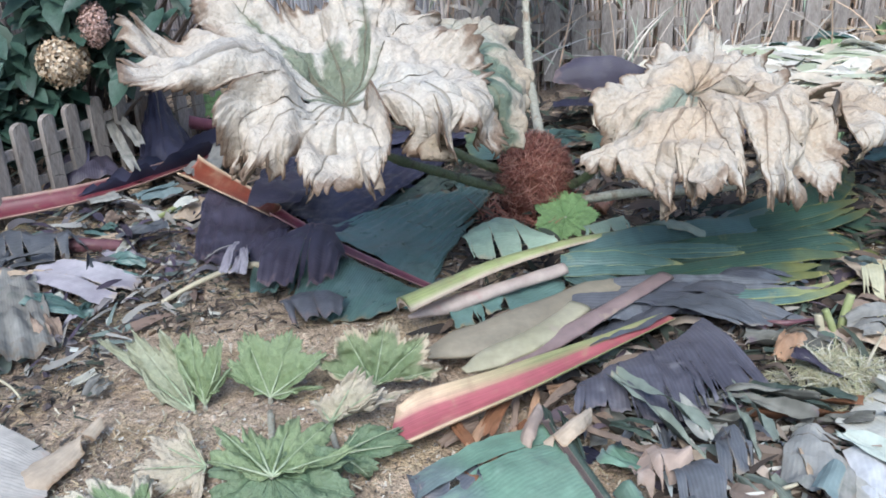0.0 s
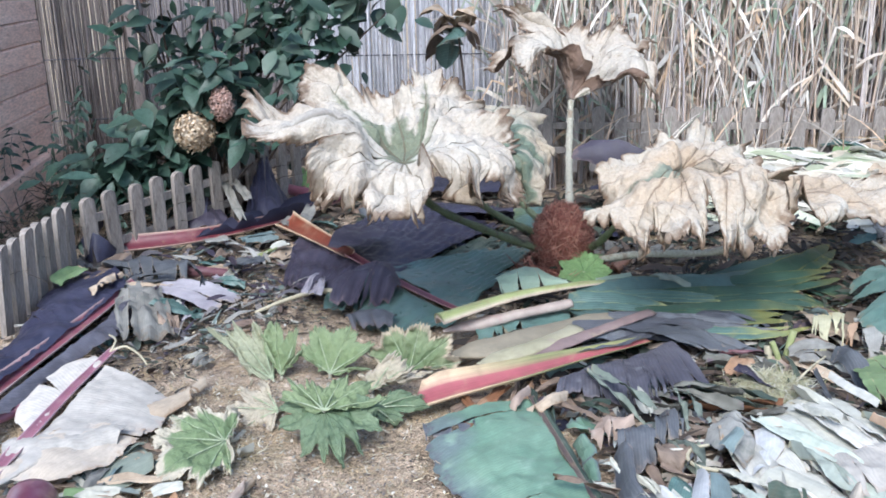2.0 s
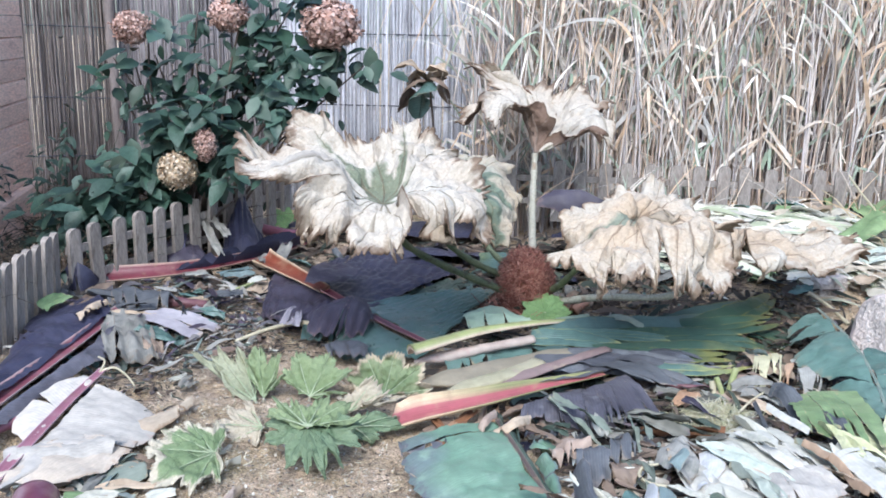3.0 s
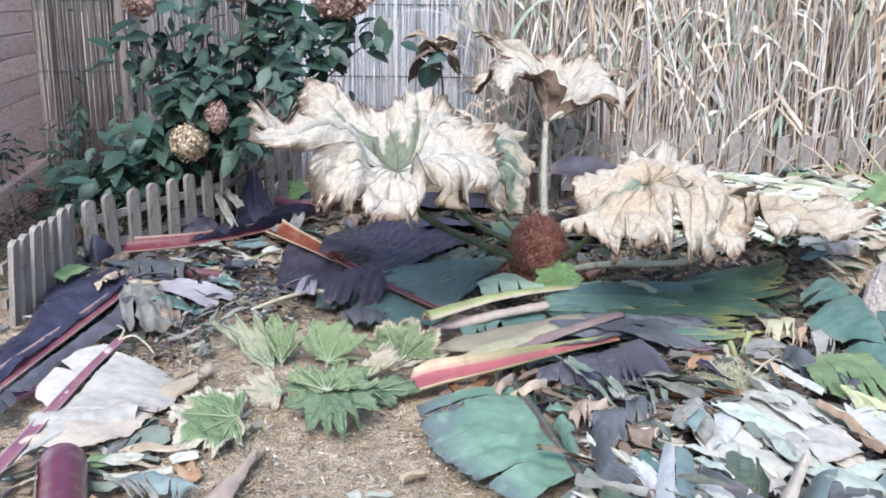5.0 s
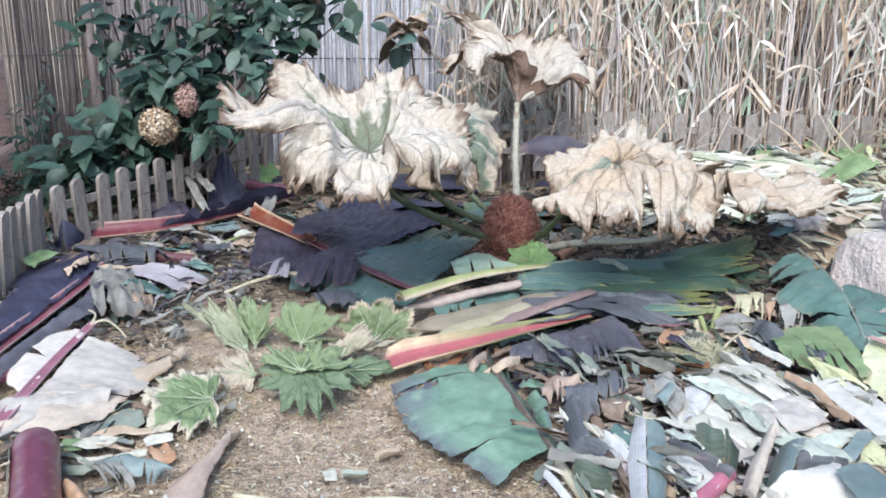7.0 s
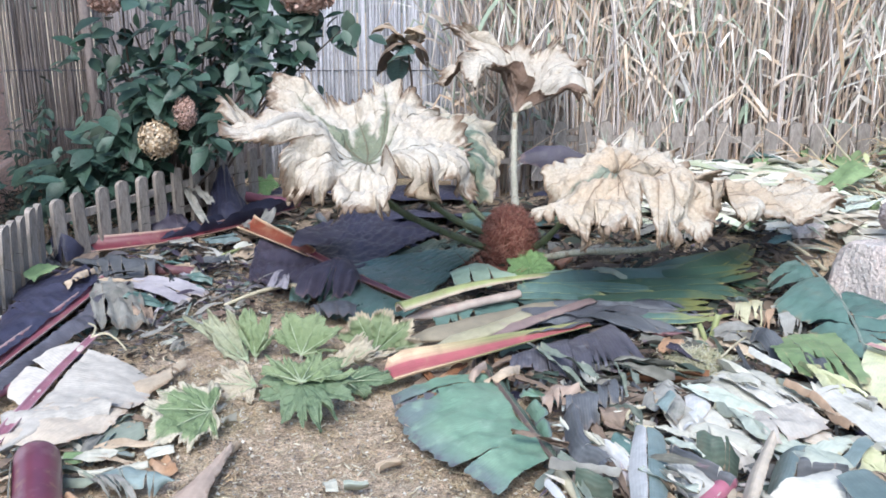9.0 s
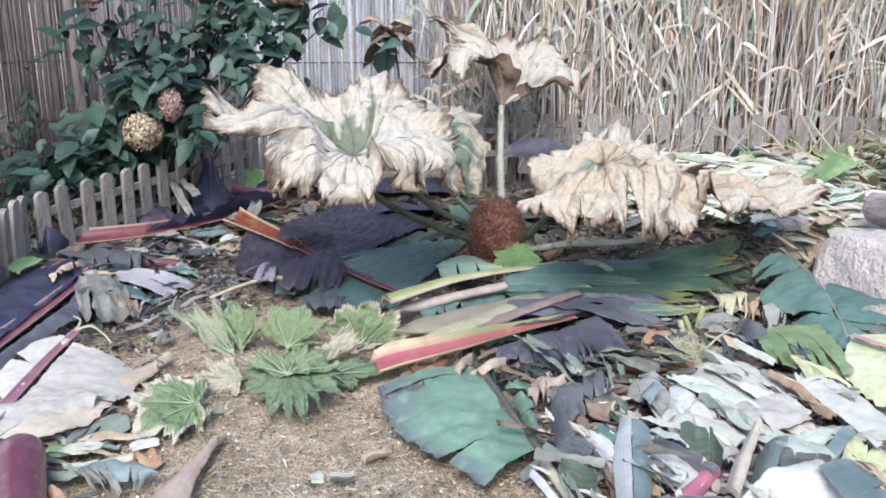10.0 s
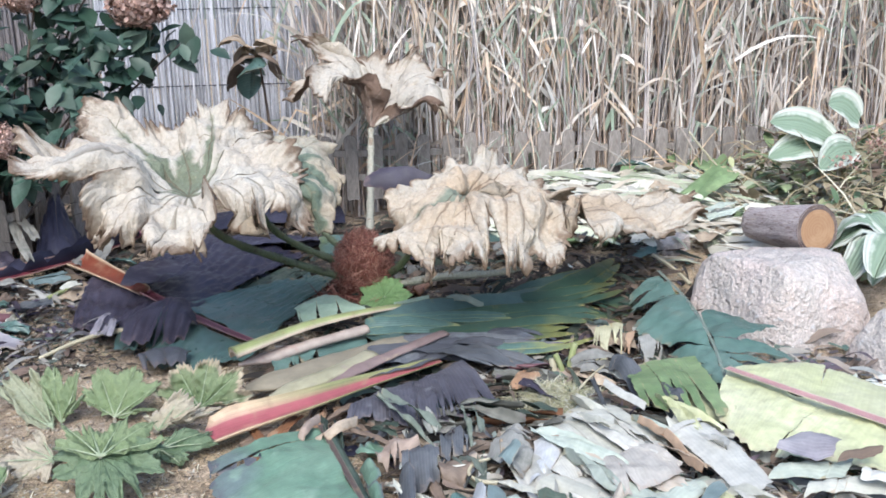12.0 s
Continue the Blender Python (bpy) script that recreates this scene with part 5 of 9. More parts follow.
def gunnera():
    thing = holder("giant_rhubarb_plant", "giant rhubarb with withered cream leaves and rusty hairy crown", "gunnera")
    rng = random.Random(5)
    core = bmesh.new()
    bmesh.ops.create_icosphere(core, subdivisions=4, radius=1)
    for v in core.verts:
        n = 1 + 0.12 * noise.noise(v.co * 3)
        v.co = V((v.co.x * 0.105 * n, v.co.y * 0.105 * n, v.co.z * 0.14 * n + 0.13))
    crown = part("crown", core, M["bud_core"], thing, "rusty brown hairy crown")
    crown.matrix_basis = Matrix.Translation(BUD)
    hair = bmesh.new()
    for _ in range(4200):
        v = V((rng.gauss(0, 1), rng.gauss(0, 1), rng.gauss(0.1, 1))).normalized()
        p = BUD + V((v.x * 0.112, v.y * 0.112, v.z * 0.148 + 0.13))
        t = v.cross(V((rng.gauss(0, 1), rng.gauss(0, 1), rng.gauss(0, 1)))).normalized() + V((0, 0, 0.25))
        ln = rng.uniform(0.03, 0.075)
        pts = [p + t * ln * s + v * (0.018 * math.sin(s * 3.0) * rng.uniform(0.3, 1.6)) for s in (0, 0.33, 0.66, 1)]
        blade_strip(hair, pts, rng.uniform(0.0016, 0.004), v)
    for _ in range(600):
        a, r = rng.uniform(0, 6.28), rng.uniform(0.06, 0.2)
        p = BUD + V((math.cos(a) * r, math.sin(a) * r, 0.02))
        e = p + V((rng.gauss(0, 0.04), rng.gauss(0, 0.04), rng.uniform(0, 0.06)))
        blade_strip(hair, bezier([p, e], 2), 0.006, V((0, -1, 0.5)))
    fur = part("fur", hair, M["fibre"], crown)
    fur.matrix_basis = Matrix.Translation(-BUD)

    ca, cb, cc = V((-0.276, 2.26, 0.615)), V((0.662, 2.500, 0.541)), V((0.313, 3.850, 0.603))
    petiole([BUD + V((-0.06, -0.03, 0.1)), (-0.058, 2.820, 0.236), (-0.223, 2.510, 0.415), ca + V((0, 0.02, -0.02))], 0.017, 0.012, "petiole", thing, seed=1)
    petiole([BUD + V((-0.05, 0.02, 0.14)), (-0.063, 2.891, 0.320), ca + V((0.1, 0.3, 0.03))], 0.016, 0.011, "petiole", thing, seed=2)
    petiole([BUD + V((-0.04, 0.05, 0.16)), (0.102, 3.186, 0.243), (0.052, 3.203, 0.319)], 0.014, 0.012, "petiole", thing, seed=3)
    petiole([BUD + V((0.06, -0.05, 0.06)), (0.575, 2.805, 0.142), (0.86, 2.68, 0.2), (0.97, 2.6, 0.34), cb + V((0.16, 0.04, -0.02))], 0.016, 0.012, "petiole_pale", thing, seed=4)
    petiole([BUD + V((0.07, 0.0, 0.1)), (0.431, 2.853, 0.190), cb + V((-0.06, 0.08, -0.03))], 0.017, 0.012, "petiole", thing, seed=5)
    petiole([BUD + V((0.03, 0.04, 0.24)), (0.304, 3.566, 0.364), cc], 0.018, 0.014, "petiole_pale", thing, seed=6)

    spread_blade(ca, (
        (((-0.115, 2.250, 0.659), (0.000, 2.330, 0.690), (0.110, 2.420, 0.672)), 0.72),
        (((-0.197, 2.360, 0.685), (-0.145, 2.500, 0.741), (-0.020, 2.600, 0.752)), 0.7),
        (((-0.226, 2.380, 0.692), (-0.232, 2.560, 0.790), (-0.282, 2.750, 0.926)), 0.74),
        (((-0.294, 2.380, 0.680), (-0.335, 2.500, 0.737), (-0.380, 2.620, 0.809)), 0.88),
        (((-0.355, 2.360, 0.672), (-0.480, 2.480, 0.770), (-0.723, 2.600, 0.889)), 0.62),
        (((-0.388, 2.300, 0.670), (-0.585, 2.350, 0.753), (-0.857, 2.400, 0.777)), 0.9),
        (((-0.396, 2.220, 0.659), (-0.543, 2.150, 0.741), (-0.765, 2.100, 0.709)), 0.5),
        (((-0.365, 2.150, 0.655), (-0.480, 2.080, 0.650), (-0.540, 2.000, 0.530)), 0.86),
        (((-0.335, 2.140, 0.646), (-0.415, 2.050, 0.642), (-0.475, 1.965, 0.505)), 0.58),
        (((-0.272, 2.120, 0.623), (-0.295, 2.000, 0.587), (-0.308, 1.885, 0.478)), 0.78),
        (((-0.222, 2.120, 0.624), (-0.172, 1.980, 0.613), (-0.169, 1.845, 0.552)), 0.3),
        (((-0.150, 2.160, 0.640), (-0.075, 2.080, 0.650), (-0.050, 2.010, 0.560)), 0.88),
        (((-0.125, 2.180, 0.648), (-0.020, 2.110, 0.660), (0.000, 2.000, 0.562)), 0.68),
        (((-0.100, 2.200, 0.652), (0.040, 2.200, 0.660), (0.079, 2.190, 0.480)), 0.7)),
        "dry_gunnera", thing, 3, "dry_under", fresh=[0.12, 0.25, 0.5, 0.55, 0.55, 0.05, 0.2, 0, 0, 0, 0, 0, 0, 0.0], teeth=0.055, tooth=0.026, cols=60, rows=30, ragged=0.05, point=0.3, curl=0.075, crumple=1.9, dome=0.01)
    spread_blade((0.02, 2.44, 0.68), (
        (((0.10, 2.50, 0.69), (0.17, 2.55, 0.66), (0.22, 2.58, 0.60)), 0.8),
        (((0.07, 2.56, 0.72), (0.13, 2.66, 0.73), (0.18, 2.72, 0.70)), 0.8),
        (((0.00, 2.54, 0.73), (0.02, 2.62, 0.75), (0.03, 2.70, 0.75)), 0.8),
        (((-0.05, 2.48, 0.70), (-0.10, 2.52, 0.72), (-0.14, 2.56, 0.73)), 0.7),
        (((0.06, 2.38, 0.65), (0.12, 2.34, 0.58), (0.138, 2.350, 0.438)), 0.75),
        (((0.11, 2.44, 0.66), (0.18, 2.46, 0.58), (0.20, 2.46, 0.49)), 0.75)),
        "faded_gunnera", thing, 5, "faded_gunnera", fresh=[0.4, 0.2, 0.2, 0.1, 0.9, 0.6], teeth=0.055, tooth=0.03, cols=40, ragged=0.04, point=0.34, curl=0.06, dome=-0.05)
    spread_blade(cb, (
        (((0.782, 2.470, 0.591), (0.916, 2.500, 0.578), (1.047, 2.550, 0.509)), 0.8),
        (((0.752, 2.550, 0.587), (0.845, 2.650, 0.605), (0.918, 2.700, 0.591)), 0.88),
        (((0.719, 2.550, 0.597), (0.771, 2.680, 0.621), (0.795, 2.800, 0.641)), 0.86),
        (((0.672, 2.520, 0.591), (0.638, 2.600, 0.616), (0.575, 2.680, 0.635)), 0.62),
        (((0.59, 2.45, 0.563), (0.504, 2.43, 0.549), (0.388, 2.4, 0.481)), 0.86),
        (((0.580, 2.360, 0.550), (0.446, 2.330, 0.483), (0.362, 2.300, 0.374)), 0.84),
        (((0.604, 2.300, 0.546), (0.495, 2.200, 0.482), (0.487, 2.020, 0.418)), 0.78),
        (((0.638, 2.250, 0.536), (0.582, 2.100, 0.488), (0.564, 2.000, 0.413)), 0.92),
        (((0.658, 2.250, 0.537), (0.677, 2.150, 0.478), (0.678, 2.050, 0.387)), 0.46),
        (((0.752, 2.350, 0.571), (0.769, 2.200, 0.530), (0.756, 2.050, 0.355)), 0.93),
        (((0.788, 2.380, 0.576), (0.825, 2.200, 0.521), (0.808, 2.045, 0.360)), 0.82),
        (((0.826, 2.420, 0.580), (0.914, 2.300, 0.511), (0.902, 2.140, 0.329)), 0.75),
        (((0.842, 2.450, 0.581), (0.973, 2.400, 0.512), (1.030, 2.350, 0.444)), 0.75)),
        "tan_gunnera", thing, 8, "dry_under", fresh=[0, 0, 0, 0, 0, 0.55, 0.25, 0.1, 0, 0, 0, 0, 0.2], teeth=0.055, tooth=0.026, cols=60, rows=30, ragged=0.05, point=0.3, curl=0.07, dome=0.04, crumple=1.8)
    part("blade", flap_bmesh([(0.532, 2.6, 0.528), (0.568, 2.6, 0.601)], [(0.421, 2.6, 0.525), (0.286, 2.62, 0.564), (0.365, 2.66, 0.616)], tears=0, seed=33, bulge=0.02, ripple=0.006, floor=0.01), M["purple"], thing, "curled dark purple-grey dead blade")
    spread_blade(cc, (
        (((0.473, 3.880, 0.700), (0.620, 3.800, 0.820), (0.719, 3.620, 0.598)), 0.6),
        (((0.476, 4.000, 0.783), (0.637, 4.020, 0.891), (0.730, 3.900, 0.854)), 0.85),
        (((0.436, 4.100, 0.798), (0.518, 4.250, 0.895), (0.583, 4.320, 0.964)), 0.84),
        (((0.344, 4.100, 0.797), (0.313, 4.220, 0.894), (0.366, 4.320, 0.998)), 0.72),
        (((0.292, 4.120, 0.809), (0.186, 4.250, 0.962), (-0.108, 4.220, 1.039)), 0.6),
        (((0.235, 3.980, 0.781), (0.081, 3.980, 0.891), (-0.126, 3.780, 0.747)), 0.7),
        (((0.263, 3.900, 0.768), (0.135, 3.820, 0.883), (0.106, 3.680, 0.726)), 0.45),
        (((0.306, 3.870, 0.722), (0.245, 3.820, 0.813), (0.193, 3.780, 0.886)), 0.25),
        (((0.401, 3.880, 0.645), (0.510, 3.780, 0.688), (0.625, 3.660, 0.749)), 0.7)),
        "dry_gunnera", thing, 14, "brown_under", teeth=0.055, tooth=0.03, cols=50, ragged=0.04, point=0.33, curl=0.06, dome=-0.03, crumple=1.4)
    spread_blade((1.109, 2.720, 0.427), (
        (((1.365, 2.850, 0.349), (1.567, 2.950, 0.326), (1.758, 3.000, 0.299)), 0.8),
        (((1.384, 3.000, 0.355), (1.563, 3.100, 0.346), (1.750, 3.200, 0.331)), 0.85),
        (((1.173, 2.850, 0.445), (1.283, 3.000, 0.378), (1.398, 3.100, 0.369)), 0.8),
        (((1.077, 2.720, 0.455), (1.044, 2.680, 0.467), (1.008, 2.620, 0.465)), 0.8),
        (((1.059, 2.600, 0.418), (1.053, 2.540, 0.397), (1.061, 2.500, 0.375)), 0.5),
        (((1.130, 2.620, 0.415), (1.175, 2.540, 0.411), (1.181, 2.480, 0.338)), 0.6),
        (((1.265, 2.700, 0.346), (1.397, 2.780, 0.318), (1.533, 2.820, 0.284)), 0.85)),
        "tan_gunnera", thing, 17, "dry_under", teeth=0.055, tooth=0.03, cols=44, ragged=0.05, point=0.32, curl=0.06, crumple=1.5, dome=-0.03)


gunnera()


# ---- low green leaves of the same plant ----
def low_leaf(label, centre, lobes, mat, seed, stalk_to, tilt=(0, 0, 0), **kw):
    thing = holder("rhubarb_leaf", label, "gunnera leaf", "low rhubarb leaves")
    centre = V(centre)
    ob = gunnera_blade(centre, lobes, mat, thing, seed, cols=18, rows=14, **kw)
    ob.matrix_basis = Matrix.Translation(centre) @ Euler([radians(a) for a in tilt]).to_matrix().to_4x4()
    p = V(stalk_to)
    part("petiole", tube(bezier([(p.x, p.y, ground_height(p.x, p.y)), (p + centre) / 2, centre], 10), lambda t: 0.009 - 0.004 * t, 7), M["petiole_pale"], thing)


def toothed_leaf(label, centre, tips, mat, seed, foot, veins=True, **kw):
    """A low rhubarb leaf; each tip: place, droop, how far the blade is whole to the next lobe."""
    thing = holder("rhubarb_leaf", label, "gunnera leaf", "low rhubarb leaves")
    centre = V(centre)
    lobes = [lobe_to(centre, p, d, k * (0.84 if k > 0.65 else 1.0)) for p, d, k in tips]
    lobes.sort(key=lambda l: l[0])
    gap, k = max(((lobes[(i + 1) % len(lobes)][0] - l[0]) % 360, i) for i, l in enumerate(lobes))
    outline = list(lobes)
    if gap > 80:  # the blade is cut back to the stalk on its open side
        a, b = lobes[k], lobes[(k + 1) % len(lobes)]
        outline += [((a[0] + 14) % 360, a[1] * 0.3, a[2], 0, None), ((b[0] - 14) % 360, b[1] * 0.3, b[2], 0, None)]
    gunnera_blade(centre, outline, mat, thing, seed, cols=30, rows=18, **{"crumple": 1.3, "curl": 0.06, "teeth": 0.1, "tooth": 0.042, "dome": 0.03, "ragged": 0.04, **kw})
    for az, ln, pitch, droop, gap in lobes if veins else ():
        pts, q, ang = [], centre.copy(), radians(pitch)
        for j in range(9):
            pts.append(q + V((0, 0, 0.001)))
            q = q + V((math.cos(radians(az)) * math.cos(ang), math.sin(radians(az)) * math.cos(ang), math.sin(ang))) * ln * 0.92 / 8
            f = (j + 1) / 8
            ang = radians(pitch + droop * (0.3 * f + 0.7 * f * f))
        part("vein", tube(pts, lambda t: 0.0028 - 0.0022 * t, 6), M["vein"], thing, "pale raised vein")
    p = V(foot)
    part("petiole", tube(bezier([(p.x, p.y, ground_height(p.x, p.y)), (p + centre) / 2, centre], 10), lambda t: 0.009 - 0.004 * t, 7), M["petiole_pale"], thing)


toothed_leaf("upright folded rhubarb leaf showing its pale underside", (-0.631, 1.792, 0.030), [((-0.930, 2.047, 0.080), 10, 0.9), ((-0.846, 2.051, 0.120), 10, 0.9), ((-0.732, 1.996, 0.120), 10, 0.85), ((-0.667, 1.910, 0.070), 0, 0.12)], "under_gunnera", 31, (-0.628, 1.805, 0.000))
toothed_leaf("upright folded green rhubarb leaf with pale underside", (-0.606, 1.799, 0.040), [((-0.696, 1.903, 0.140), 10, 0.92), ((-0.644, 1.888, 0.200), 15, 0.92), ((-0.560, 1.872, 0.180), 10, 0.8), ((-0.536, 1.844, 0.120), -20, 0.12)], "green_gunnera", 32, (-0.609, 1.807, 0.000))
toothed_leaf("fresh green rhubarb leaf with pale veins", (-0.454, 1.808, 0.050), [((-0.568, 1.845, 0.100), -10, 0.9), ((-0.524, 1.924, 0.170), 10, 0.93), ((-0.406, 1.922, 0.170), 10, 0.93), ((-0.316, 1.851, 0.140), 5, 0.9), ((-0.318, 1.826, 0.060), -20, 0.12)], "green_gunnera", 33, (-0.458, 1.820, 0.000))
toothed_leaf("green rhubarb leaf with scorched brown margin", (-0.212, 1.845, 0.050), [((-0.363, 1.860, 0.100), 5, 0.88), ((-0.285, 1.898, 0.180), 5, 0.88), ((-0.179, 1.896, 0.200), 5, 0.88), ((-0.079, 1.888, 0.160), 5, 0.88), ((-0.046, 1.862, 0.080), 5, 0.88)], "sere_gunnera", 34, (-0.231, 1.840, 0.000), point=0.35)
toothed_leaf("turned rhubarb leaf with tan underside", (-0.298, 1.684, 0.060), [((-0.341, 1.725, 0.100), 0, 0.8), ((-0.225, 1.768, 0.150), 0, 0.8), ((-0.176, 1.698, 0.140), -5, 0.7), ((-0.105, 1.746, 0.100), 0, 0.8)], "turned_gunnera", 39, (-0.337, 1.783, 0.000), point=0.4, teeth=0.14)
toothed_leaf("dark green dusty toothed rhubarb leaf over bare soil", (-0.377, 1.427, 0.120), [((-0.522, 1.469, 0.100), -25, 0.74), ((-0.503, 1.414, 0.060), -25, 0.74), ((-0.415, 1.312, 0.040), -25, 0.74), ((-0.348, 1.288, 0.040), -25, 0.74), ((-0.293, 1.279, 0.040), -25, 0.74), ((-0.250, 1.327, 0.050), -25, 0.74), ((-0.216, 1.413, 0.070), -25, 0.74), ((-0.219, 1.495, 0.100), -25, 0.74), ((-0.307, 1.546, 0.130), -25, 0.74), ((-0.474, 1.505, 0.130), -25,  0.7)], "dark_gunnera", 35, (-0.449, 1.773, 0.000), veins=False, point=0.62, teeth=0.05, tooth=0.09, dome=0.0)
# tilted half of the leaf above; its brighter light is put into the colour
toothed_leaf("upper half of the dark toothed rhubarb leaf, coloured as if lit", (-0.373, 1.410, 0.128), [((-0.213, 1.482, 0.130), -12, 0.75), ((-0.262, 1.572, 0.150), -12, 0.75), ((-0.352, 1.571, 0.155), -12, 0.75), ((-0.440, 1.542, 0.155), -12, 0.75), ((-0.513, 1.542, 0.160), -12, 0.75), ((-0.515, 1.453, 0.140), -12, 0.75)], "green_gunnera", 43, (-0.449, 1.773, 0.000), point=0.55, teeth=0.07, tooth=0.09, dome=0.0)
toothed_leaf("small dark green rhubarb leaf beside the red stalk", (-0.263, 1.550, 0.070), [((-0.213, 1.638, 0.090), 0, 0.85), ((-0.132, 1.632, 0.080), -10, 0.8), ((-0.108, 1.595, 0.050), -20, 0.8), ((-0.197, 1.516, 0.030), -25, 0.6), ((-0.272, 1.528, 0.030), -20, 0.4)], "dark_gunnera", 36, (-0.311, 1.739, 0.000))
toothed_leaf("green rhubarb leaf with withered cream edges", (-0.628, 1.350, 0.060), [((-0.742, 1.473, 0.100), 10, 0.85), ((-0.811, 1.418, 0.100), 0, 0.9), ((-0.830, 1.327, 0.070), -10, 0.92), ((-0.760, 1.176, 0.040), -15, 0.88), ((-0.632, 1.170, 0.030), -20, 0.7), ((-0.573, 1.233, 0.030), -20, 0.3), ((-0.632, 1.495, 0.080), 10, 0.6)], "edged_gunnera", 37, (-0.623, 1.480, 0.000))
toothed_leaf("half withered low rhubarb leaf on the soil", (-0.544, 1.553, 0.050), [((-0.704, 1.533, 0.060), -10, 0.8), ((-0.684, 1.622, 0.080), 0, 0.8), ((-0.636, 1.678, 0.090), 0, 0.7), ((-0.630, 1.489, 0.020), -20, 0.7), ((-0.551, 1.477, 0.020), -20, 0.3)], "turned_gunnera", 38, (-0.539, 1.674, 0.000))
low_leaf("bright green young rhubarb leaf beside the crown", (0.357, 2.811, 0.060), [(k * 51, 0.12, 12, -20) for k in range(7)], "leafy", 40, (0.322, 3.004, 0.000), (30, 0, 0), notch=0.72, teeth=0.1)
low_leaf("small bright green leaf in the fence gap", (-1.138, 4.241, 0.120), [(k * 72, 0.09, 10, -20) for k in range(5)], "leafy", 41, (-1.217, 4.555, 0.000), (40, 0, 0), notch=0.72, teeth=0.1)
low_leaf("small green weed between the pickets", (-1.821, 2.483, 0.100), [(k * 72, 0.07, 10, -20) for k in range(5)], "leafy", 42, (-1.945, 2.697, 0.000), (40, 0, 0), notch=0.6, teeth=0.1)


# ---- cut banana leaves ----
def two_tone_leaf():
    """The long leaf whose rust-coloured stalk runs beneath the withered leaves."""
    path = bezier([(-1.021, 3.331, 0.100), (-0.675, 2.928, 0.100), (-0.372, 2.586, 0.080), (-0.085, 2.343, 0.050)], 40)
    thing = holder("banana_leaf", "dark purple and teal banana leaf with rust-red stalk", "banana leaf", "cut banana leaves")
    part("stalk", channel(path[:17], 0.052, 0.024, 25), M["rust_stalk"], thing)
    part("midrib", channel(path[16:], 0.021, 0.012, 0), M["wine_stalk"], thing)
    for root, tip, m, kw in (
            ([(-0.696, 3.029, 0.085), (-0.548, 2.855, 0.085), (-0.398, 2.688, 0.075)], [(-0.769, 3.396, 0.070), (-0.448, 3.804, 0.060), (-0.020, 3.472, 0.050)], "indigo", dict(tears=1, seed=51, bulge=0.012, ripple=0.008, gap=0.2, pleat=0.0042)),
            ([(-0.442, 2.741, 0.078), (-0.250, 2.546, 0.060), (-0.085, 2.380, 0.035)], [(-0.302, 2.904, 0.070), (0.099, 3.127, 0.050), (-0.043, 2.590, 0.030)], "teal", dict(tears=3, seed=52, bulge=0.006, ripple=0.006, gap=0.3, ragged=0.14, pleat=0.0042, tear_from=(0.5, 0.9))),
            ([(-0.285, 2.992, 0.045), (-0.166, 2.957, 0.040)], [(-0.178, 3.281, 0.050), (0.110, 3.379, 0.040)], "darkgreen", dict(tears=5, seed=55, bulge=0.006, ripple=0.006, gap=0.4, ragged=0.2, pleat=0.0042)),
            ([(-0.922, 3.222, 0.085), (-0.729, 2.996, 0.085), (-0.552, 2.809, 0.080)], [(-0.850, 2.612, 0.030), (-0.695, 2.543, 0.030), (-0.554, 2.609, 0.040)], "purple", dict(tears=1, seed=53, bulge=0.01, ripple=0.012, gap=0.3, pleat=0.0042)),
            ([(-0.526, 2.726, 0.075), (-0.293, 2.512, 0.055), (-0.083, 2.341, 0.030)], [(-0.535, 2.500, 0.020), (-0.457, 2.257, 0.020), (-0.290, 2.222, 0.020), (-0.139, 2.286, 0.020)], "teal", dict(tears=2, seed=54, bulge=0.004, ripple=0.006, gap=0.25, ragged=0.12, pleat=0.0042))):
        part("blade", flap_bmesh(root, tip, **kw), M[m], thing)


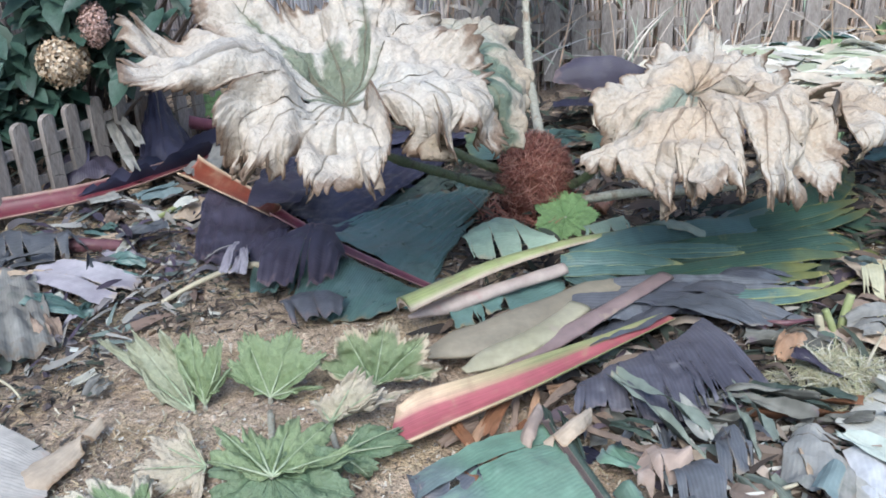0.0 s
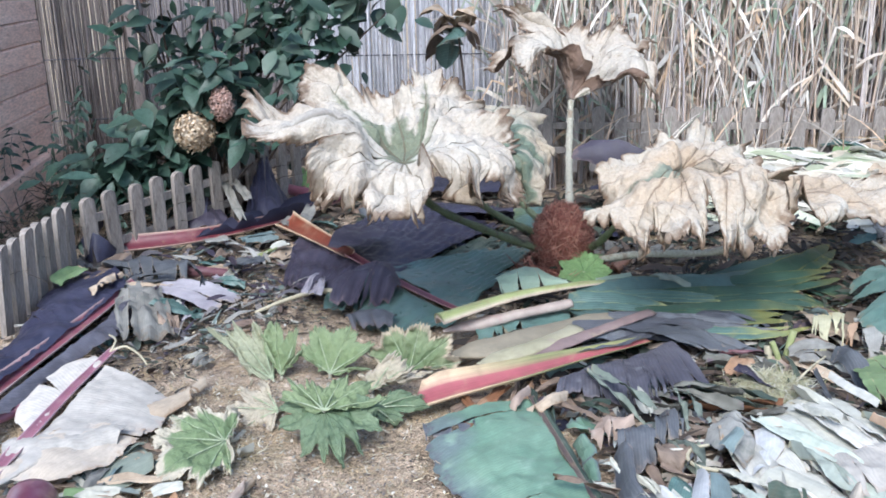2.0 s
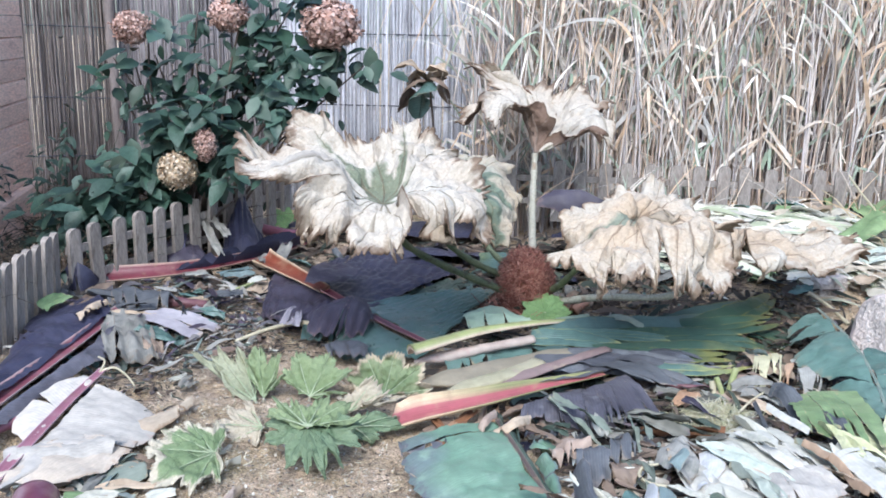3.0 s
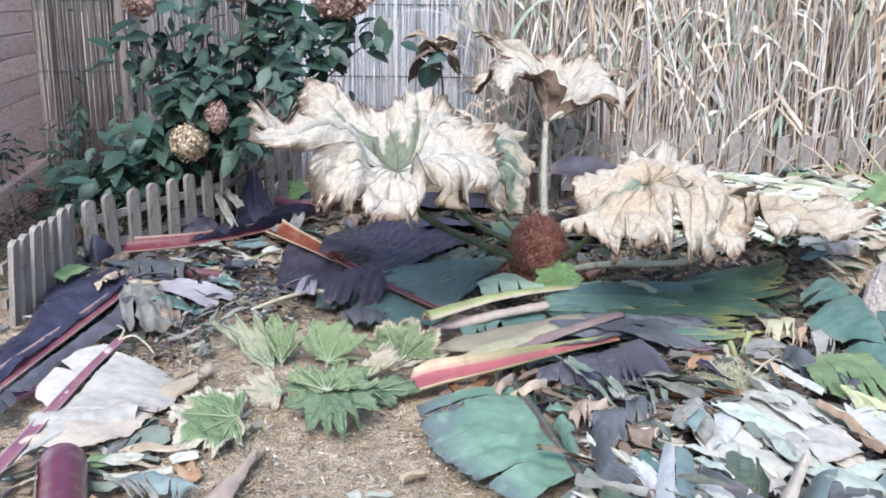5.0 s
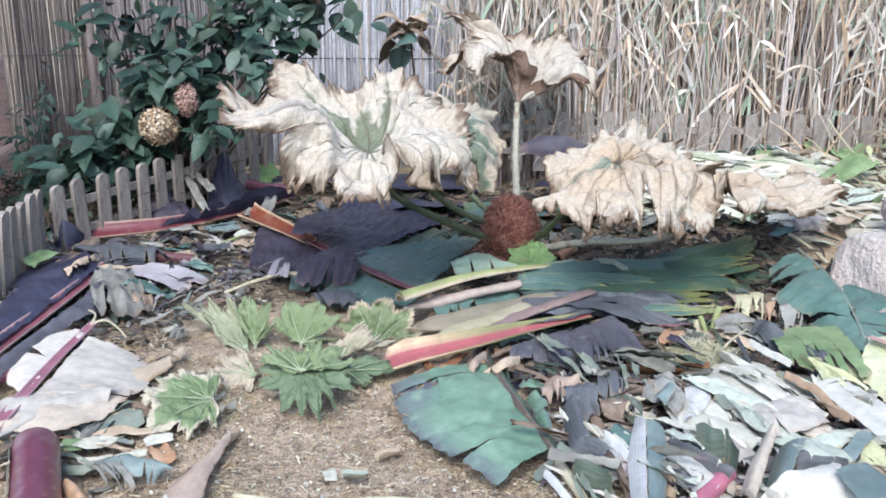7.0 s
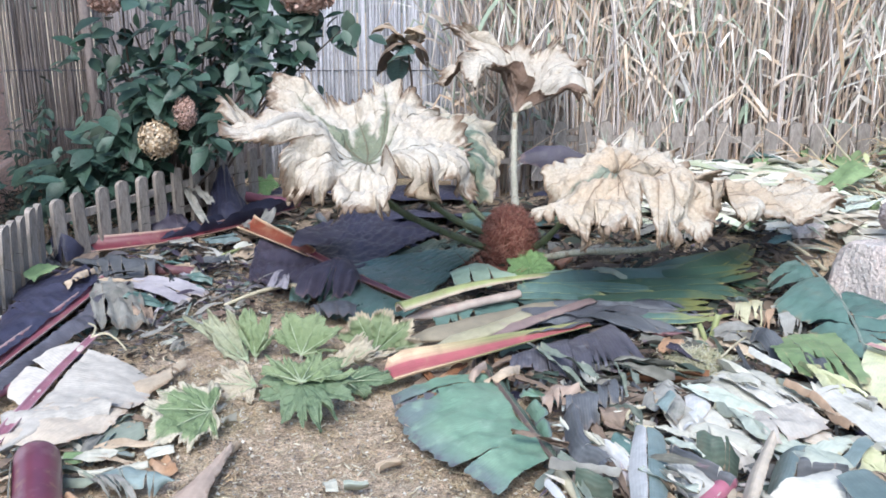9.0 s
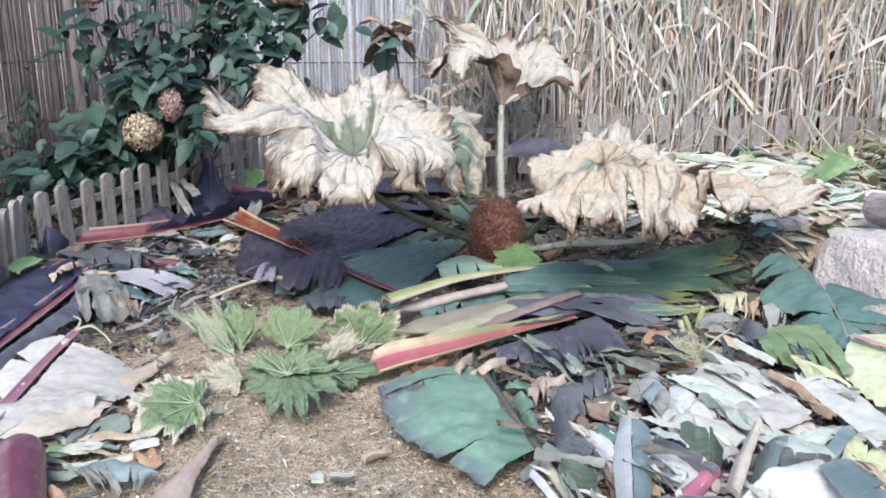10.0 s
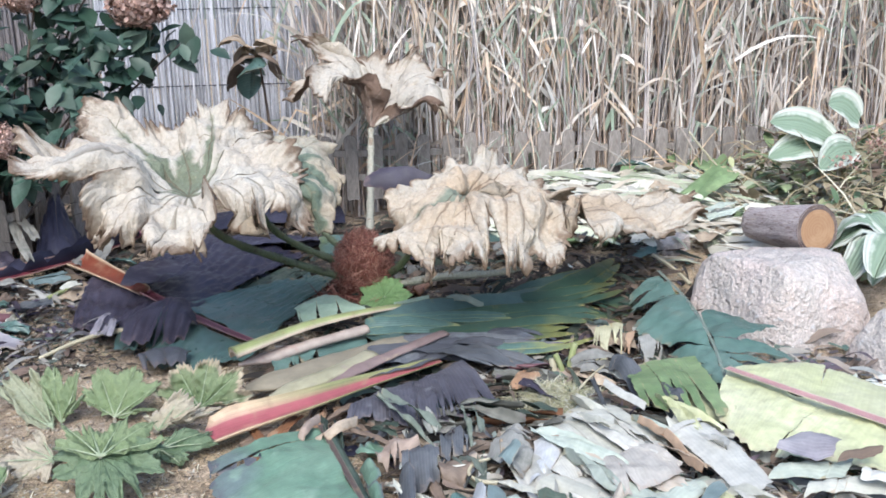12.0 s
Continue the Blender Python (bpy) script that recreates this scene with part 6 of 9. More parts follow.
two_tone_leaf()
banana_leaf("purple banana leaf with red channelled stalk along the fence", [(-1.709, 3.026, 0.060), (-1.364, 3.190, 0.070), (-1.057, 3.568, 0.070), (-0.899, 4.047, 0.050)], "claret_stalk", "indigo", 0.046, 0.018, turn=38, left=0.1, right=0.08, start=0.3, tears=4, seed=4, lift=55, droop=-30, gap=0.8, sweep=-10)
stalk_and_flaps("teal banana leaf with green stalk and yellowed tips", [(-0.149, 2.147, 0.070), (0.100, 2.283, 0.120), (0.363, 2.439, 0.125), (0.584, 2.537, 0.110)], "green_stalk", 0.044, 0.012, 160, [], deep=0.7, lances=[
    ([(0.941, 2.529, 0.100), (1.131, 2.723, 0.110), (1.273, 2.871, 0.120), (1.387, 3.046, 0.120)], 0.100, 30, "yellowtip", 2),
    ([(0.842, 2.540, 0.110), (1.108, 2.729, 0.120), (1.259, 2.861, 0.110), (1.391, 2.814, 0.090)], 0.100, 30, "darkteal", 2),
    ([(0.718, 2.455, 0.110), (0.953, 2.536, 0.110), (1.210, 2.668, 0.100), (1.378, 2.829, 0.080)], 0.100, 28, "yellowtip", 3),
    ([(0.317, 2.386, 0.120), (0.584, 2.452, 0.130), (0.860, 2.523, 0.130), (1.147, 2.790, 0.110)], 0.075, 30, "bluegreen", 1),
    ([(0.599, 2.369, 0.100), (0.882, 2.400, 0.110), (1.070, 2.462, 0.100), (1.178, 2.492, 0.070)], 0.110, 28, "yellowtip", 3),
    ([(0.521, 2.224, 0.080), (0.778, 2.283, 0.090), (0.977, 2.330, 0.080), (1.145, 2.399, 0.050)], 0.130, 25, "yellowtip", 3),
    ([(0.359, 2.355, 0.120), (0.598, 2.378, 0.120), (0.817, 2.394, 0.110), (0.988, 2.469, 0.100)], 0.050, 25, "tealyellow", 3),
    ([(0.283, 2.330, 0.110), (0.442, 2.315, 0.120), (0.580, 2.304, 0.110), (0.694, 2.282, 0.090)], 0.070, 28, "tealyellow", 2),
    ([(0.299, 2.341, 0.100), (0.367, 2.277, 0.090), (0.460, 2.250, 0.080), (0.562, 2.310, 0.060)], 0.060, 25, "bluegreen", 3),
    ([(0.560, 2.192, 0.060), (0.761, 2.171, 0.070), (0.952, 2.210, 0.060), (1.142, 2.347, 0.050)], 0.060, 22, "tealyellow", 2)])
stalk_and_flaps("slate-coloured crushed banana leaf ribbons", [(0.245, 2.026, 0.085), (0.454, 2.172, 0.090), (0.743, 2.318, 0.070)], "dark_rib", 0.006, 0.004, 0, [
    ([(0.555, 2.165, 0.100), (0.759, 2.298, 0.100)], [(0.760, 2.162, 0.060), (0.953, 2.289, 0.060)], "mauve", dict(tears=3, seed=520, bulge=0.014, ripple=0.007, gap=0.15, ragged=0.22, pleat=0.0015, tear_from=(0.5, 0.9))),
    ([(0.487, 2.099, 0.100), (0.679, 2.183, 0.100)], [(0.687, 2.021, 0.060), (0.798, 2.042, 0.060)], "slate", dict(tears=2, seed=521, bulge=0.014, ripple=0.007, gap=0.15, ragged=0.22, pleat=0.0015, tear_from=(0.5, 0.9))),
    ([(0.386, 2.090, 0.100), (0.596, 2.257, 0.100)], [(0.551, 2.109, 0.060), (0.701, 2.205, 0.060)], "mauve", dict(tears=3, seed=522, bulge=0.014, ripple=0.007, gap=0.15, ragged=0.22, pleat=0.0015, tear_from=(0.5, 0.9))),
    ([(0.293, 2.012, 0.100), (0.465, 2.194, 0.100)], [(0.426, 2.063, 0.060), (0.572, 2.122, 0.060)], "slateblue", dict(tears=2, seed=523, bulge=0.014, ripple=0.007, gap=0.15, ragged=0.22, pleat=0.0015, tear_from=(0.5, 0.9))),
    ([(0.223, 1.918, 0.100), (0.357, 2.105, 0.100)], [(0.330, 2.054, 0.060), (0.423, 2.155, 0.060)], "mauve", dict(tears=3, seed=524, bulge=0.014, ripple=0.007, gap=0.15, ragged=0.22, pleat=0.0015, tear_from=(0.5, 0.9)))], lances=[
    ([(0.417, 2.227, 0.080), (0.602, 2.216, 0.090), (0.807, 2.208, 0.080), (1.016, 2.222, 0.060)], 0.070, 25, "slateblue", 3),
    ([(0.289, 2.142, 0.080), (0.449, 2.111, 0.090), (0.573, 2.138, 0.080), (0.690, 2.106, 0.070)], 0.070, 28, "mauve", 2),
    ([(0.655, 2.141, 0.060), (0.773, 2.123, 0.060), (0.850, 2.098, 0.040), (0.930, 2.098, 0.030)], 0.060, 20, "slate", 2)])
banana_leaf("dark green banana leaf with torn yellow ribbons", [(0.554, 2.573, 0.060), (0.840, 2.662, 0.080), (1.144, 2.773, 0.060), (1.460, 2.868, 0.030)], "dark_rib", "yellowtip", 0.012, 0.005, left=0.34, right=0.38, start=0.02, tears=14, seed=12, lift=2, droop=30, gap=1.0, sweep=50, left_mat="bluegreen", ragged=0.4)
banana_leaf("dark green torn banana leaf under the others", [(0.295, 2.312, 0.040), (0.618, 2.350, 0.060), (0.930, 2.412, 0.040), (1.202, 2.445, 0.030)], "dark_rib", "yellowtip", 0.01, 0.004, left=0.2, right=0.3, start=0.05, tears=16, seed=24, lift=2, droop=36, gap=0.9, sweep=50, left_mat="bluegreen", ragged=0.4)
flap("arched pale green ribbon of leaf", [(0.566, 2.717, 0.060), (0.602, 2.540, 0.150), (0.662, 2.481, 0.170), (0.724, 2.478, 0.140), (0.791, 2.566, 0.100)], [(0.582, 2.687, 0.060), (0.611, 2.497, 0.140), (0.656, 2.430, 0.160), (0.711, 2.450, 0.130), (0.807, 2.523, 0.100)], "greygreen", seed=540, tears=0, bulge=0.004, ripple=0.002)
stalk_and_flaps("teal banana leaf with torn ribbons below the boulder", [(1.462, 2.725, 0.160), (1.443, 2.276, 0.170), (1.427, 1.995, 0.130), (1.403, 1.779, 0.060)], "teal_rib", 0.006, 0.004, 0, [
    ([(1.449, 2.695, 0.160), (1.435, 2.265, 0.170), (1.420, 1.986, 0.130), (1.396, 1.780, 0.060)], [(1.290, 2.565, 0.100), (1.216, 2.255, 0.080), (1.321, 2.082, 0.070), (1.365, 1.844, 0.040)], "seagreen", dict(tears=6, seed=91, bulge=0.015, ripple=0.01, gap=1.0, ragged=0.35, tear_from=(0.1, 0.5))),
    ([(1.457, 2.207, 0.160), (1.431, 1.985, 0.130), (1.412, 1.795, 0.060)], [(1.558, 2.358, 0.120), (1.754, 2.090, 0.100), (1.618, 1.883, 0.060), (1.446, 1.794, 0.040)], "seagreen", dict(tears=8, seed=92, bulge=0.015, ripple=0.012, gap=2.2, ragged=0.5, tear_from=(0.02, 0.2)))])
stalk_and_flaps("large lime-green banana leaf with pink midrib", [(1.411, 1.834, 0.115), (1.521, 1.620, 0.130), (1.631, 1.503, 0.120), (1.827, 1.294, 0.100)], "lime_rib", 0.014, 0.02, 0, [
    ([(1.426, 1.872, 0.100), (1.544, 1.666, 0.110), (1.655, 1.546, 0.100), (1.855, 1.333, 0.080)], [(1.491, 1.918, 0.080), (1.697, 1.920, 0.090), (1.831, 1.815, 0.080), (2.004, 1.561, 0.050)], "lime", dict(tears=2, seed=93, bulge=0.01, ripple=0.005, gap=0.1)),
    ([(1.423, 1.864, 0.100), (1.540, 1.658, 0.110), (1.652, 1.539, 0.100), (1.851, 1.327, 0.080)], [(1.283, 1.588, 0.080), (1.299, 1.386, 0.070), (1.431, 1.337, 0.070), (1.759, 1.177, 0.050)], "lime", dict(tears=1, seed=94, bulge=0.015, ripple=0.008, gap=0.1, ragged=0.08))], deep=0.25)


stalk_and_flaps("purple banana leaf with wine-red stalk against the fence", [(-1.361, 1.219, 0.100), (-1.375, 1.609, 0.090), (-1.386, 2.029, 0.080), (-1.421, 2.572, 0.060)], "wine_pale", 0.038, 0.022, 14, [
    ([(-1.414, 2.476, 0.090), (-1.387, 1.991, 0.100), (-1.354, 1.295, 0.120)], [(-1.675, 2.868, 0.030), (-1.773, 2.538, 0.030), (-1.586, 1.962, 0.050), (-1.549, 1.582, 0.060)], "indigo", dict(tears=2, seed=61, bulge=0.03, ripple=0.008, gap=0.2, pleat=0.002)),
    ([(-1.372, 2.467, 0.070), (-1.322, 1.936, 0.090), (-1.339, 1.264, 0.100)], [(-1.364, 2.494, 0.020), (-1.251, 2.076, 0.050), (-1.288, 1.739, 0.060), (-1.290, 1.226, 0.060)], "heather", dict(tears=4, seed=62, bulge=0.015, ripple=0.006, gap=0.3, pleat=0.002))])
stalk_and_flaps("pale bleached banana leaf with pink midrib", [(-1.190, 1.889, 0.070), (-1.174, 1.569, 0.070), (-1.146, 1.264, 0.070), (-1.109, 0.862, 0.070)], "pink_stalk", 0.013, 0.02, 0, [
    ([(-1.180, 1.792, 0.075), (-1.172, 1.526, 0.070), (-1.145, 1.300, 0.070)], [(-1.239, 1.857, 0.060), (-1.303, 1.723, 0.070), (-1.301, 1.516, 0.060), (-1.261, 1.417, 0.050)], "bleached", dict(tears=1, seed=63, bulge=0.008, ripple=0.004, ragged=0.06)),
    ([(-1.157, 1.763, 0.075), (-1.139, 1.457, 0.070), (-1.123, 1.185, 0.070), (-1.094, 0.837, 0.070)], [(-0.920, 1.663, 0.020), (-0.864, 1.455, 0.030), (-0.978, 1.319, 0.050), (-1.102, 1.081, 0.050)], "bleached", dict(tears=2, seed=64, bulge=0.02, ripple=0.005, gap=0.15, ragged=0.05))])
stalk_and_flaps("purple banana leaf with wide red and cream stalk", [(-0.158, 1.633, 0.060), (0.093, 1.755, 0.080), (0.298, 1.882, 0.090), (0.535, 2.065, 0.080)], "red_stalk", 0.056, 0.012, 24, [
    ([(0.432, 1.864, 0.100), (0.518, 1.921, 0.105), (0.601, 2.018, 0.100)], [(0.447, 1.649, 0.065), (0.550, 1.638, 0.070), (0.707, 1.692, 0.060)], "heather", dict(tears=7, seed=65, bulge=0.02, ripple=0.006, gap=0.2, ragged=0.2, pleat=0.004, tear_from=(0.35, 0.85))),
    ([(0.351, 1.819, 0.095), (0.440, 1.870, 0.100)], [(0.365, 1.593, 0.060), (0.457, 1.607, 0.065)], "heather", dict(tears=3, seed=165, bulge=0.03, ripple=0.01, gap=0.15, ragged=0.2, pleat=0.004, tear_from=(0.4, 0.8))),
    ([(0.248, 1.759, 0.080), (0.359, 1.830, 0.095)], [(0.229, 1.672, 0.060), (0.368, 1.673, 0.065)], "heather", dict(tears=2, seed=166, bulge=0.02, ripple=0.01, gap=0.2, ragged=0.2, pleat=0.003, tear_from=(0.5, 0.9))),
    ([(0.298, 1.893, 0.100), (0.458, 1.994, 0.100), (0.612, 2.130, 0.080)], [(0.346, 2.056, 0.060), (0.518, 2.187, 0.060), (0.697, 2.280, 0.050)], "mauve", dict(tears=3, seed=66, bulge=0.01, ripple=0.006))])
stalk_and_flaps("smooth teal banana leaf end with dark midrib", [(0.166, 1.622, 0.085), (0.260, 1.317, 0.080), (0.337, 1.105, 0.060)], "dark_rib", 0.008, 0.006, 0, [
    ([(0.163, 1.621, 0.085), (0.257, 1.306, 0.080), (0.329, 1.110, 0.060)], [(-0.124, 1.476, 0.050), (-0.043, 1.233, 0.050), (0.067, 1.083, 0.050), (0.188, 0.943, 0.040)], "jade", dict(tears=2, seed=67, bulge=0.022, ripple=0.007, gap=0.2, ragged=0.04, pleat=0.0012)),
    ([(0.192, 1.556, 0.085), (0.275, 1.284, 0.080), (0.340, 1.111, 0.060)], [(0.212, 1.614, 0.060), (0.291, 1.345, 0.055), (0.352, 1.145, 0.045)], "darkgreen", dict(tears=3, seed=68, bulge=0.01, ripple=0.004, ragged=0.3))])
def sheath_tube(label, points, r, mat, seed, flat=0.7):
    """A soft leaf sheath lying on the heap, drawn to a blunt point at its cut end."""
    path = bezier(points, 26)
    bm = tube(path, lambda t: r * (0.25 + 0.75 * smooth(0, 0.3, t)) * (1 - 0.35 * t) * (1 + 0.06 * math.sin(t * 11 + seed)), 18)
    for v in bm.verts:
        k = min(path, key=lambda q: (q - v.co).length_squared)
        v.co.z = k.z + (v.co.z - k.z) * flat
        v.co += V((0, 0, 0.004 * noise.noise(v.co * 18)))
    return tagged(mesh_object("leaf_sheath", bm, M[mat]), label, "leaf sheath", "cut stalks")


sheath_tube("olive-grey soft sheath of a crushed banana leaf", [(-0.093, 1.976, 0.050), (0.047, 2.028, 0.060), (0.186, 2.106, 0.070), (0.421, 2.278, 0.080)], 0.08, "olivegrey", 1, 0.32)
sheath_tube("pale green sheath end drawn to a point", [(-0.000, 1.860, 0.070), (0.089, 1.915, 0.080), (0.185, 1.958, 0.100), (0.307, 2.106, 0.100)], 0.05, "palesheath", 2, 0.34)
sheath_tube("mauve-pink withered sheath beside the red stalk", [(0.094, 1.868, 0.070), (0.204, 1.932, 0.090), (0.343, 2.035, 0.110), (0.563, 2.250, 0.110)], 0.034, "pinkgrey", 3, 0.36)
sheath_tube("pink-cream peeled underside of the green stalk", [(-0.143, 2.178, 0.050), (-0.024, 2.223, 0.060), (0.123, 2.254, 0.090), (0.294, 2.317, 0.110)], 0.032, "peel", 4, 0.7)
flap("dark purple crumpled leaf hanging on the stalk", [(-0.596, 2.587, 0.100), (-0.492, 2.610, 0.150), (-0.399, 2.620, 0.140), (-0.335, 2.520, 0.080)], [(-0.606, 2.398, 0.040), (-0.511, 2.372, 0.040), (-0.423, 2.386, 0.050), (-0.364, 2.448, 0.050)], "purple", tears=2, seed=81, bulge=0.03, ripple=0.012, pleat=0.01)
flap("slate crumpled leaf edge on the teal leaf", [(-0.518, 2.293, 0.060), (-0.424, 2.327, 0.070), (-0.321, 2.299, 0.060)], [(-0.465, 2.179, 0.030), (-0.379, 2.174, 0.030), (-0.321, 2.216, 0.030)], "mauve", tears=2, seed=82, bulge=0.02, ripple=0.01, pleat=0.008)
flap("mint leaf piece beside the hairy crown", [(0.007, 2.582, 0.100), (0.129, 2.690, 0.120), (0.277, 2.513, 0.120)], [(0.039, 2.483, 0.070), (0.165, 2.376, 0.100), (0.297, 2.427, 0.120)], "mintgreen", seed=71, bulge=0.02, ripple=0.008)
flap("yellowed leaf ribbons hanging to the soil", [(1.100, 2.282, 0.100), (1.160, 2.311, 0.100), (1.207, 2.283, 0.100)], [(1.055, 2.131, 0.030), (1.099, 2.102, 0.030), (1.161, 2.130, 0.030)], "driedyellow", seed=85, tears=4, gap=0.9, ragged=0.4, tear_from=(0.05, 0.3))
flap("bleached leaf ribbons hanging to the soil", [(1.224, 2.168, 0.100), (1.276, 2.195, 0.100), (1.319, 2.169, 0.100)], [(1.216, 2.115, 0.030), (1.251, 2.086, 0.030), (1.296, 2.106, 0.030)], "driedgrey", seed=86, tears=3, gap=1.0, ragged=0.4, tear_from=(0.05, 0.3))
flap("orange curled leaf ribbon on the soil", [(1.201, 2.230, 0.090), (1.239, 2.248, 0.090)], [(1.175, 2.156, 0.040), (1.194, 2.123, 0.040)], "orange", seed=87, tears=1, gap=0.6)
flap("slate folded corner of the teal leaf", [(-0.127, 1.502, 0.060), (-0.051, 1.489, 0.065), (0.015, 1.516, 0.070)], [(-0.106, 1.400, 0.065), (-0.035, 1.380, 0.070), (0.028, 1.428, 0.075)], "slateblue", seed=89, tears=3, gap=0.4, ragged=0.4, bulge=0.012, ripple=0.008)
flap("curled pink-brown loop of dried leaf", [(0.099, 1.535, 0.050), (0.111, 1.585, 0.080), (0.149, 1.696, 0.060)], [(0.123, 1.525, 0.050), (0.139, 1.540, 0.090), (0.174, 1.671, 0.060)], "driedpink", seed=95, tears=0, bulge=0.03)
flap("curled orange strip of dried leaf", [(0.010, 1.487, 0.050), (0.060, 1.561, 0.070), (0.100, 1.638, 0.060)], [(0.031, 1.466, 0.050), (0.079, 1.508, 0.080), (0.115, 1.605, 0.060)], "orange", seed=96, tears=1, bulge=0.02)
flap("curled tan strip of dried leaf", [(0.147, 1.580, 0.050), (0.210, 1.611, 0.080), (0.270, 1.689, 0.060)], [(0.157, 1.524, 0.050), (0.224, 1.539, 0.090), (0.276, 1.645, 0.060)], "driedtan", seed=97, tears=1, bulge=0.03)
flap("rust-brown curled strip of dried leaf", [(-0.040, 1.564, 0.050), (0.001, 1.467, 0.070), (0.052, 1.525, 0.060)], [(-0.026, 1.516, 0.050), (0.013, 1.422, 0.070), (0.064, 1.478, 0.060)], "rusty", seed=98, tears=1, bulge=0.02)
flap("dark teal crushed leaf under the green stalk", [(-0.045, 2.227, 0.060), (0.144, 2.340, 0.070), (0.435, 2.478, 0.070)], [(-0.017, 2.101, 0.030), (0.167, 2.173, 0.040), (0.422, 2.280, 0.050)], "teal", seed=99, tears=5, gap=0.5, ragged=0.3, bulge=0.012, ripple=0.01)
flap("mint leaf end behind the green stalk", [(0.390, 2.684, 0.080), (0.538, 2.763, 0.080)], [(0.382, 2.543, 0.090), (0.530, 2.556, 0.100)], "mintgreen", seed=72)
flap("grey-green pleated withered leaf on the soil", [(-1.471, 2.489, 0.050), (-1.402, 2.557, 0.070), (-1.313, 2.551, 0.040)], [(-1.257, 2.034, 0.030), (-1.138, 1.997, 0.020), (-1.066, 2.114, 0.020)], "driedgrey", seed=73, tears=1, bulge=0.04, ripple=0.022, pleat=0.01, gap=0.15, ragged=0.25)
flap("slate folded leaf under the red stalk", [(-1.584, 2.759, 0.080), (-1.463, 2.809, 0.090), (-1.286, 2.824, 0.070)], [(-1.531, 2.691, 0.040), (-1.383, 2.656, 0.030), (-1.268, 2.716, 0.030)], "slate", seed=74, tears=5, bulge=0.03, ripple=0.018, pleat=0.004)
flap("lilac ribbed leaf scrap fanned over soil", [(-1.321, 2.489, 0.050), (-1.323, 2.581, 0.060), (-1.250, 2.637, 0.060)], [(-1.047, 2.346, 0.020), (-1.017, 2.447, 0.020), (-1.006, 2.566, 0.020)], "lilac", seed=75, tears=2, bulge=0.02, ripple=0.006, gap=0.3, ragged=0.3)
flap("dark purple leaf draped against the pickets", [(-1.796, 2.864, 0.160), (-1.727, 2.855, 0.180), (-1.646, 2.877, 0.100)], [(-1.764, 2.827, 0.050), (-1.698, 2.805, 0.040), (-1.660, 2.911, 0.050)], "indigo", seed=76, tears=1, ripple=0.01)
flap("dark purple leaf standing against the pickets", [(-1.259, 3.411, 0.050), (-1.145, 3.454, 0.060), (-1.035, 3.611, 0.060)], [(-1.315, 3.720, 0.160), (-1.270, 3.860, 0.361), (-1.218, 3.860, 0.148)], "indigo", seed=83, tears=1, bulge=0.02, ripple=0.014, pleat=0.006)
flap("slate-purple leaf leaning on the pickets", [(-1.608, 3.329, 0.050), (-1.466, 3.401, 0.050), (-1.328, 3.474, 0.050)], [(-1.640, 3.600, 0.065), (-1.519, 3.620, 0.150), (-1.456, 3.660, 0.068)], "purple", seed=84, tears=1, bulge=0.02, ripple=0.014, pleat=0.006)
flap("pink-white torn leaf scrap on the purple leaf", [(-1.514, 2.359, 0.100), (-1.502, 2.465, 0.110), (-1.475, 2.565, 0.100)], [(-1.454, 2.277, 0.100), (-1.435, 2.379, 0.110), (-1.451, 2.536, 0.090)], "driedtan", seed=77, ripple=0.012)
flap("cream lower part of the bleached leaf, wavy at its edge", [(-1.081, 1.387, 0.075), (-1.125, 1.255, 0.075), (-1.142, 1.077, 0.075)], [(-0.886, 1.432, 0.040), (-0.883, 1.280, 0.045), (-0.952, 1.119, 0.050)], "cream", seed=601, tears=1, bulge=0.015, ripple=0.008, gap=0.15, ragged=0.12)
flap("grey-green leaf under the bleached leaf", [(-0.883, 1.390, 0.020), (-0.963, 1.300, 0.025), (-0.986, 1.160, 0.030)], [(-0.828, 1.331, 0.015), (-0.868, 1.205, 0.020), (-0.951, 1.144, 0.020)], "greygreen", seed=602, tears=1, bulge=0.01, ripple=0.006, ragged=0.1)
flap("grey-tan rolled leaf tip on the soil", [(-0.984, 1.560, 0.030), (-0.915, 1.641, 0.030), (-0.841, 1.754, 0.030)], [(-0.938, 1.462, 0.020), (-0.860, 1.538, 0.020), (-0.812, 1.733, 0.020)], "driedtan", seed=78, tears=1, bulge=0.025, ripple=0.006)
for k, (a, b, w, m) in enumerate((((-0.058, 1.630, 0.000), (0.032, 1.706, 0.000), 0.035, "driedbrown"), ((-0.005, 1.577, 0.000), (0.073, 1.755, 0.000), 0.025, "orange"), ((0.036, 1.638, 0.000), (0.094, 1.775, 0.000), 0.05, "rusty"), ((0.101, 1.644, 0.000), (0.127, 1.848, 0.000), 0.022, "driedpink"), ((0.136, 1.668, 0.000), (0.168, 1.818, 0.000), 0.022, "orange"), ((0.169, 1.727, 0.000), (0.262, 1.827, 0.000), 0.025, "driedbrown"), ((0.064, 1.579, 0.000), (0.150, 1.708, 0.000), 0.05, "rusty"), ((0.196, 1.807, 0.000), (0.281, 1.838, 0.000), 0.03, "orange"), ((-0.051, 1.726, 0.000), (0.011, 1.594, 0.000), 0.03, "rusty"))):
    sheet("curled orange-brown dried leaf strip below the red stalk", a, b, w, m, bend=-30 + 12 * (k % 4), curl=20 - 9 * (k % 5), twist=30 - 18 * (k % 4), seed=300 + k, wave=0.02, taper=0.3, lift=0.012 + 0.01 * (k % 3), roll=12 - 8 * (k % 4))
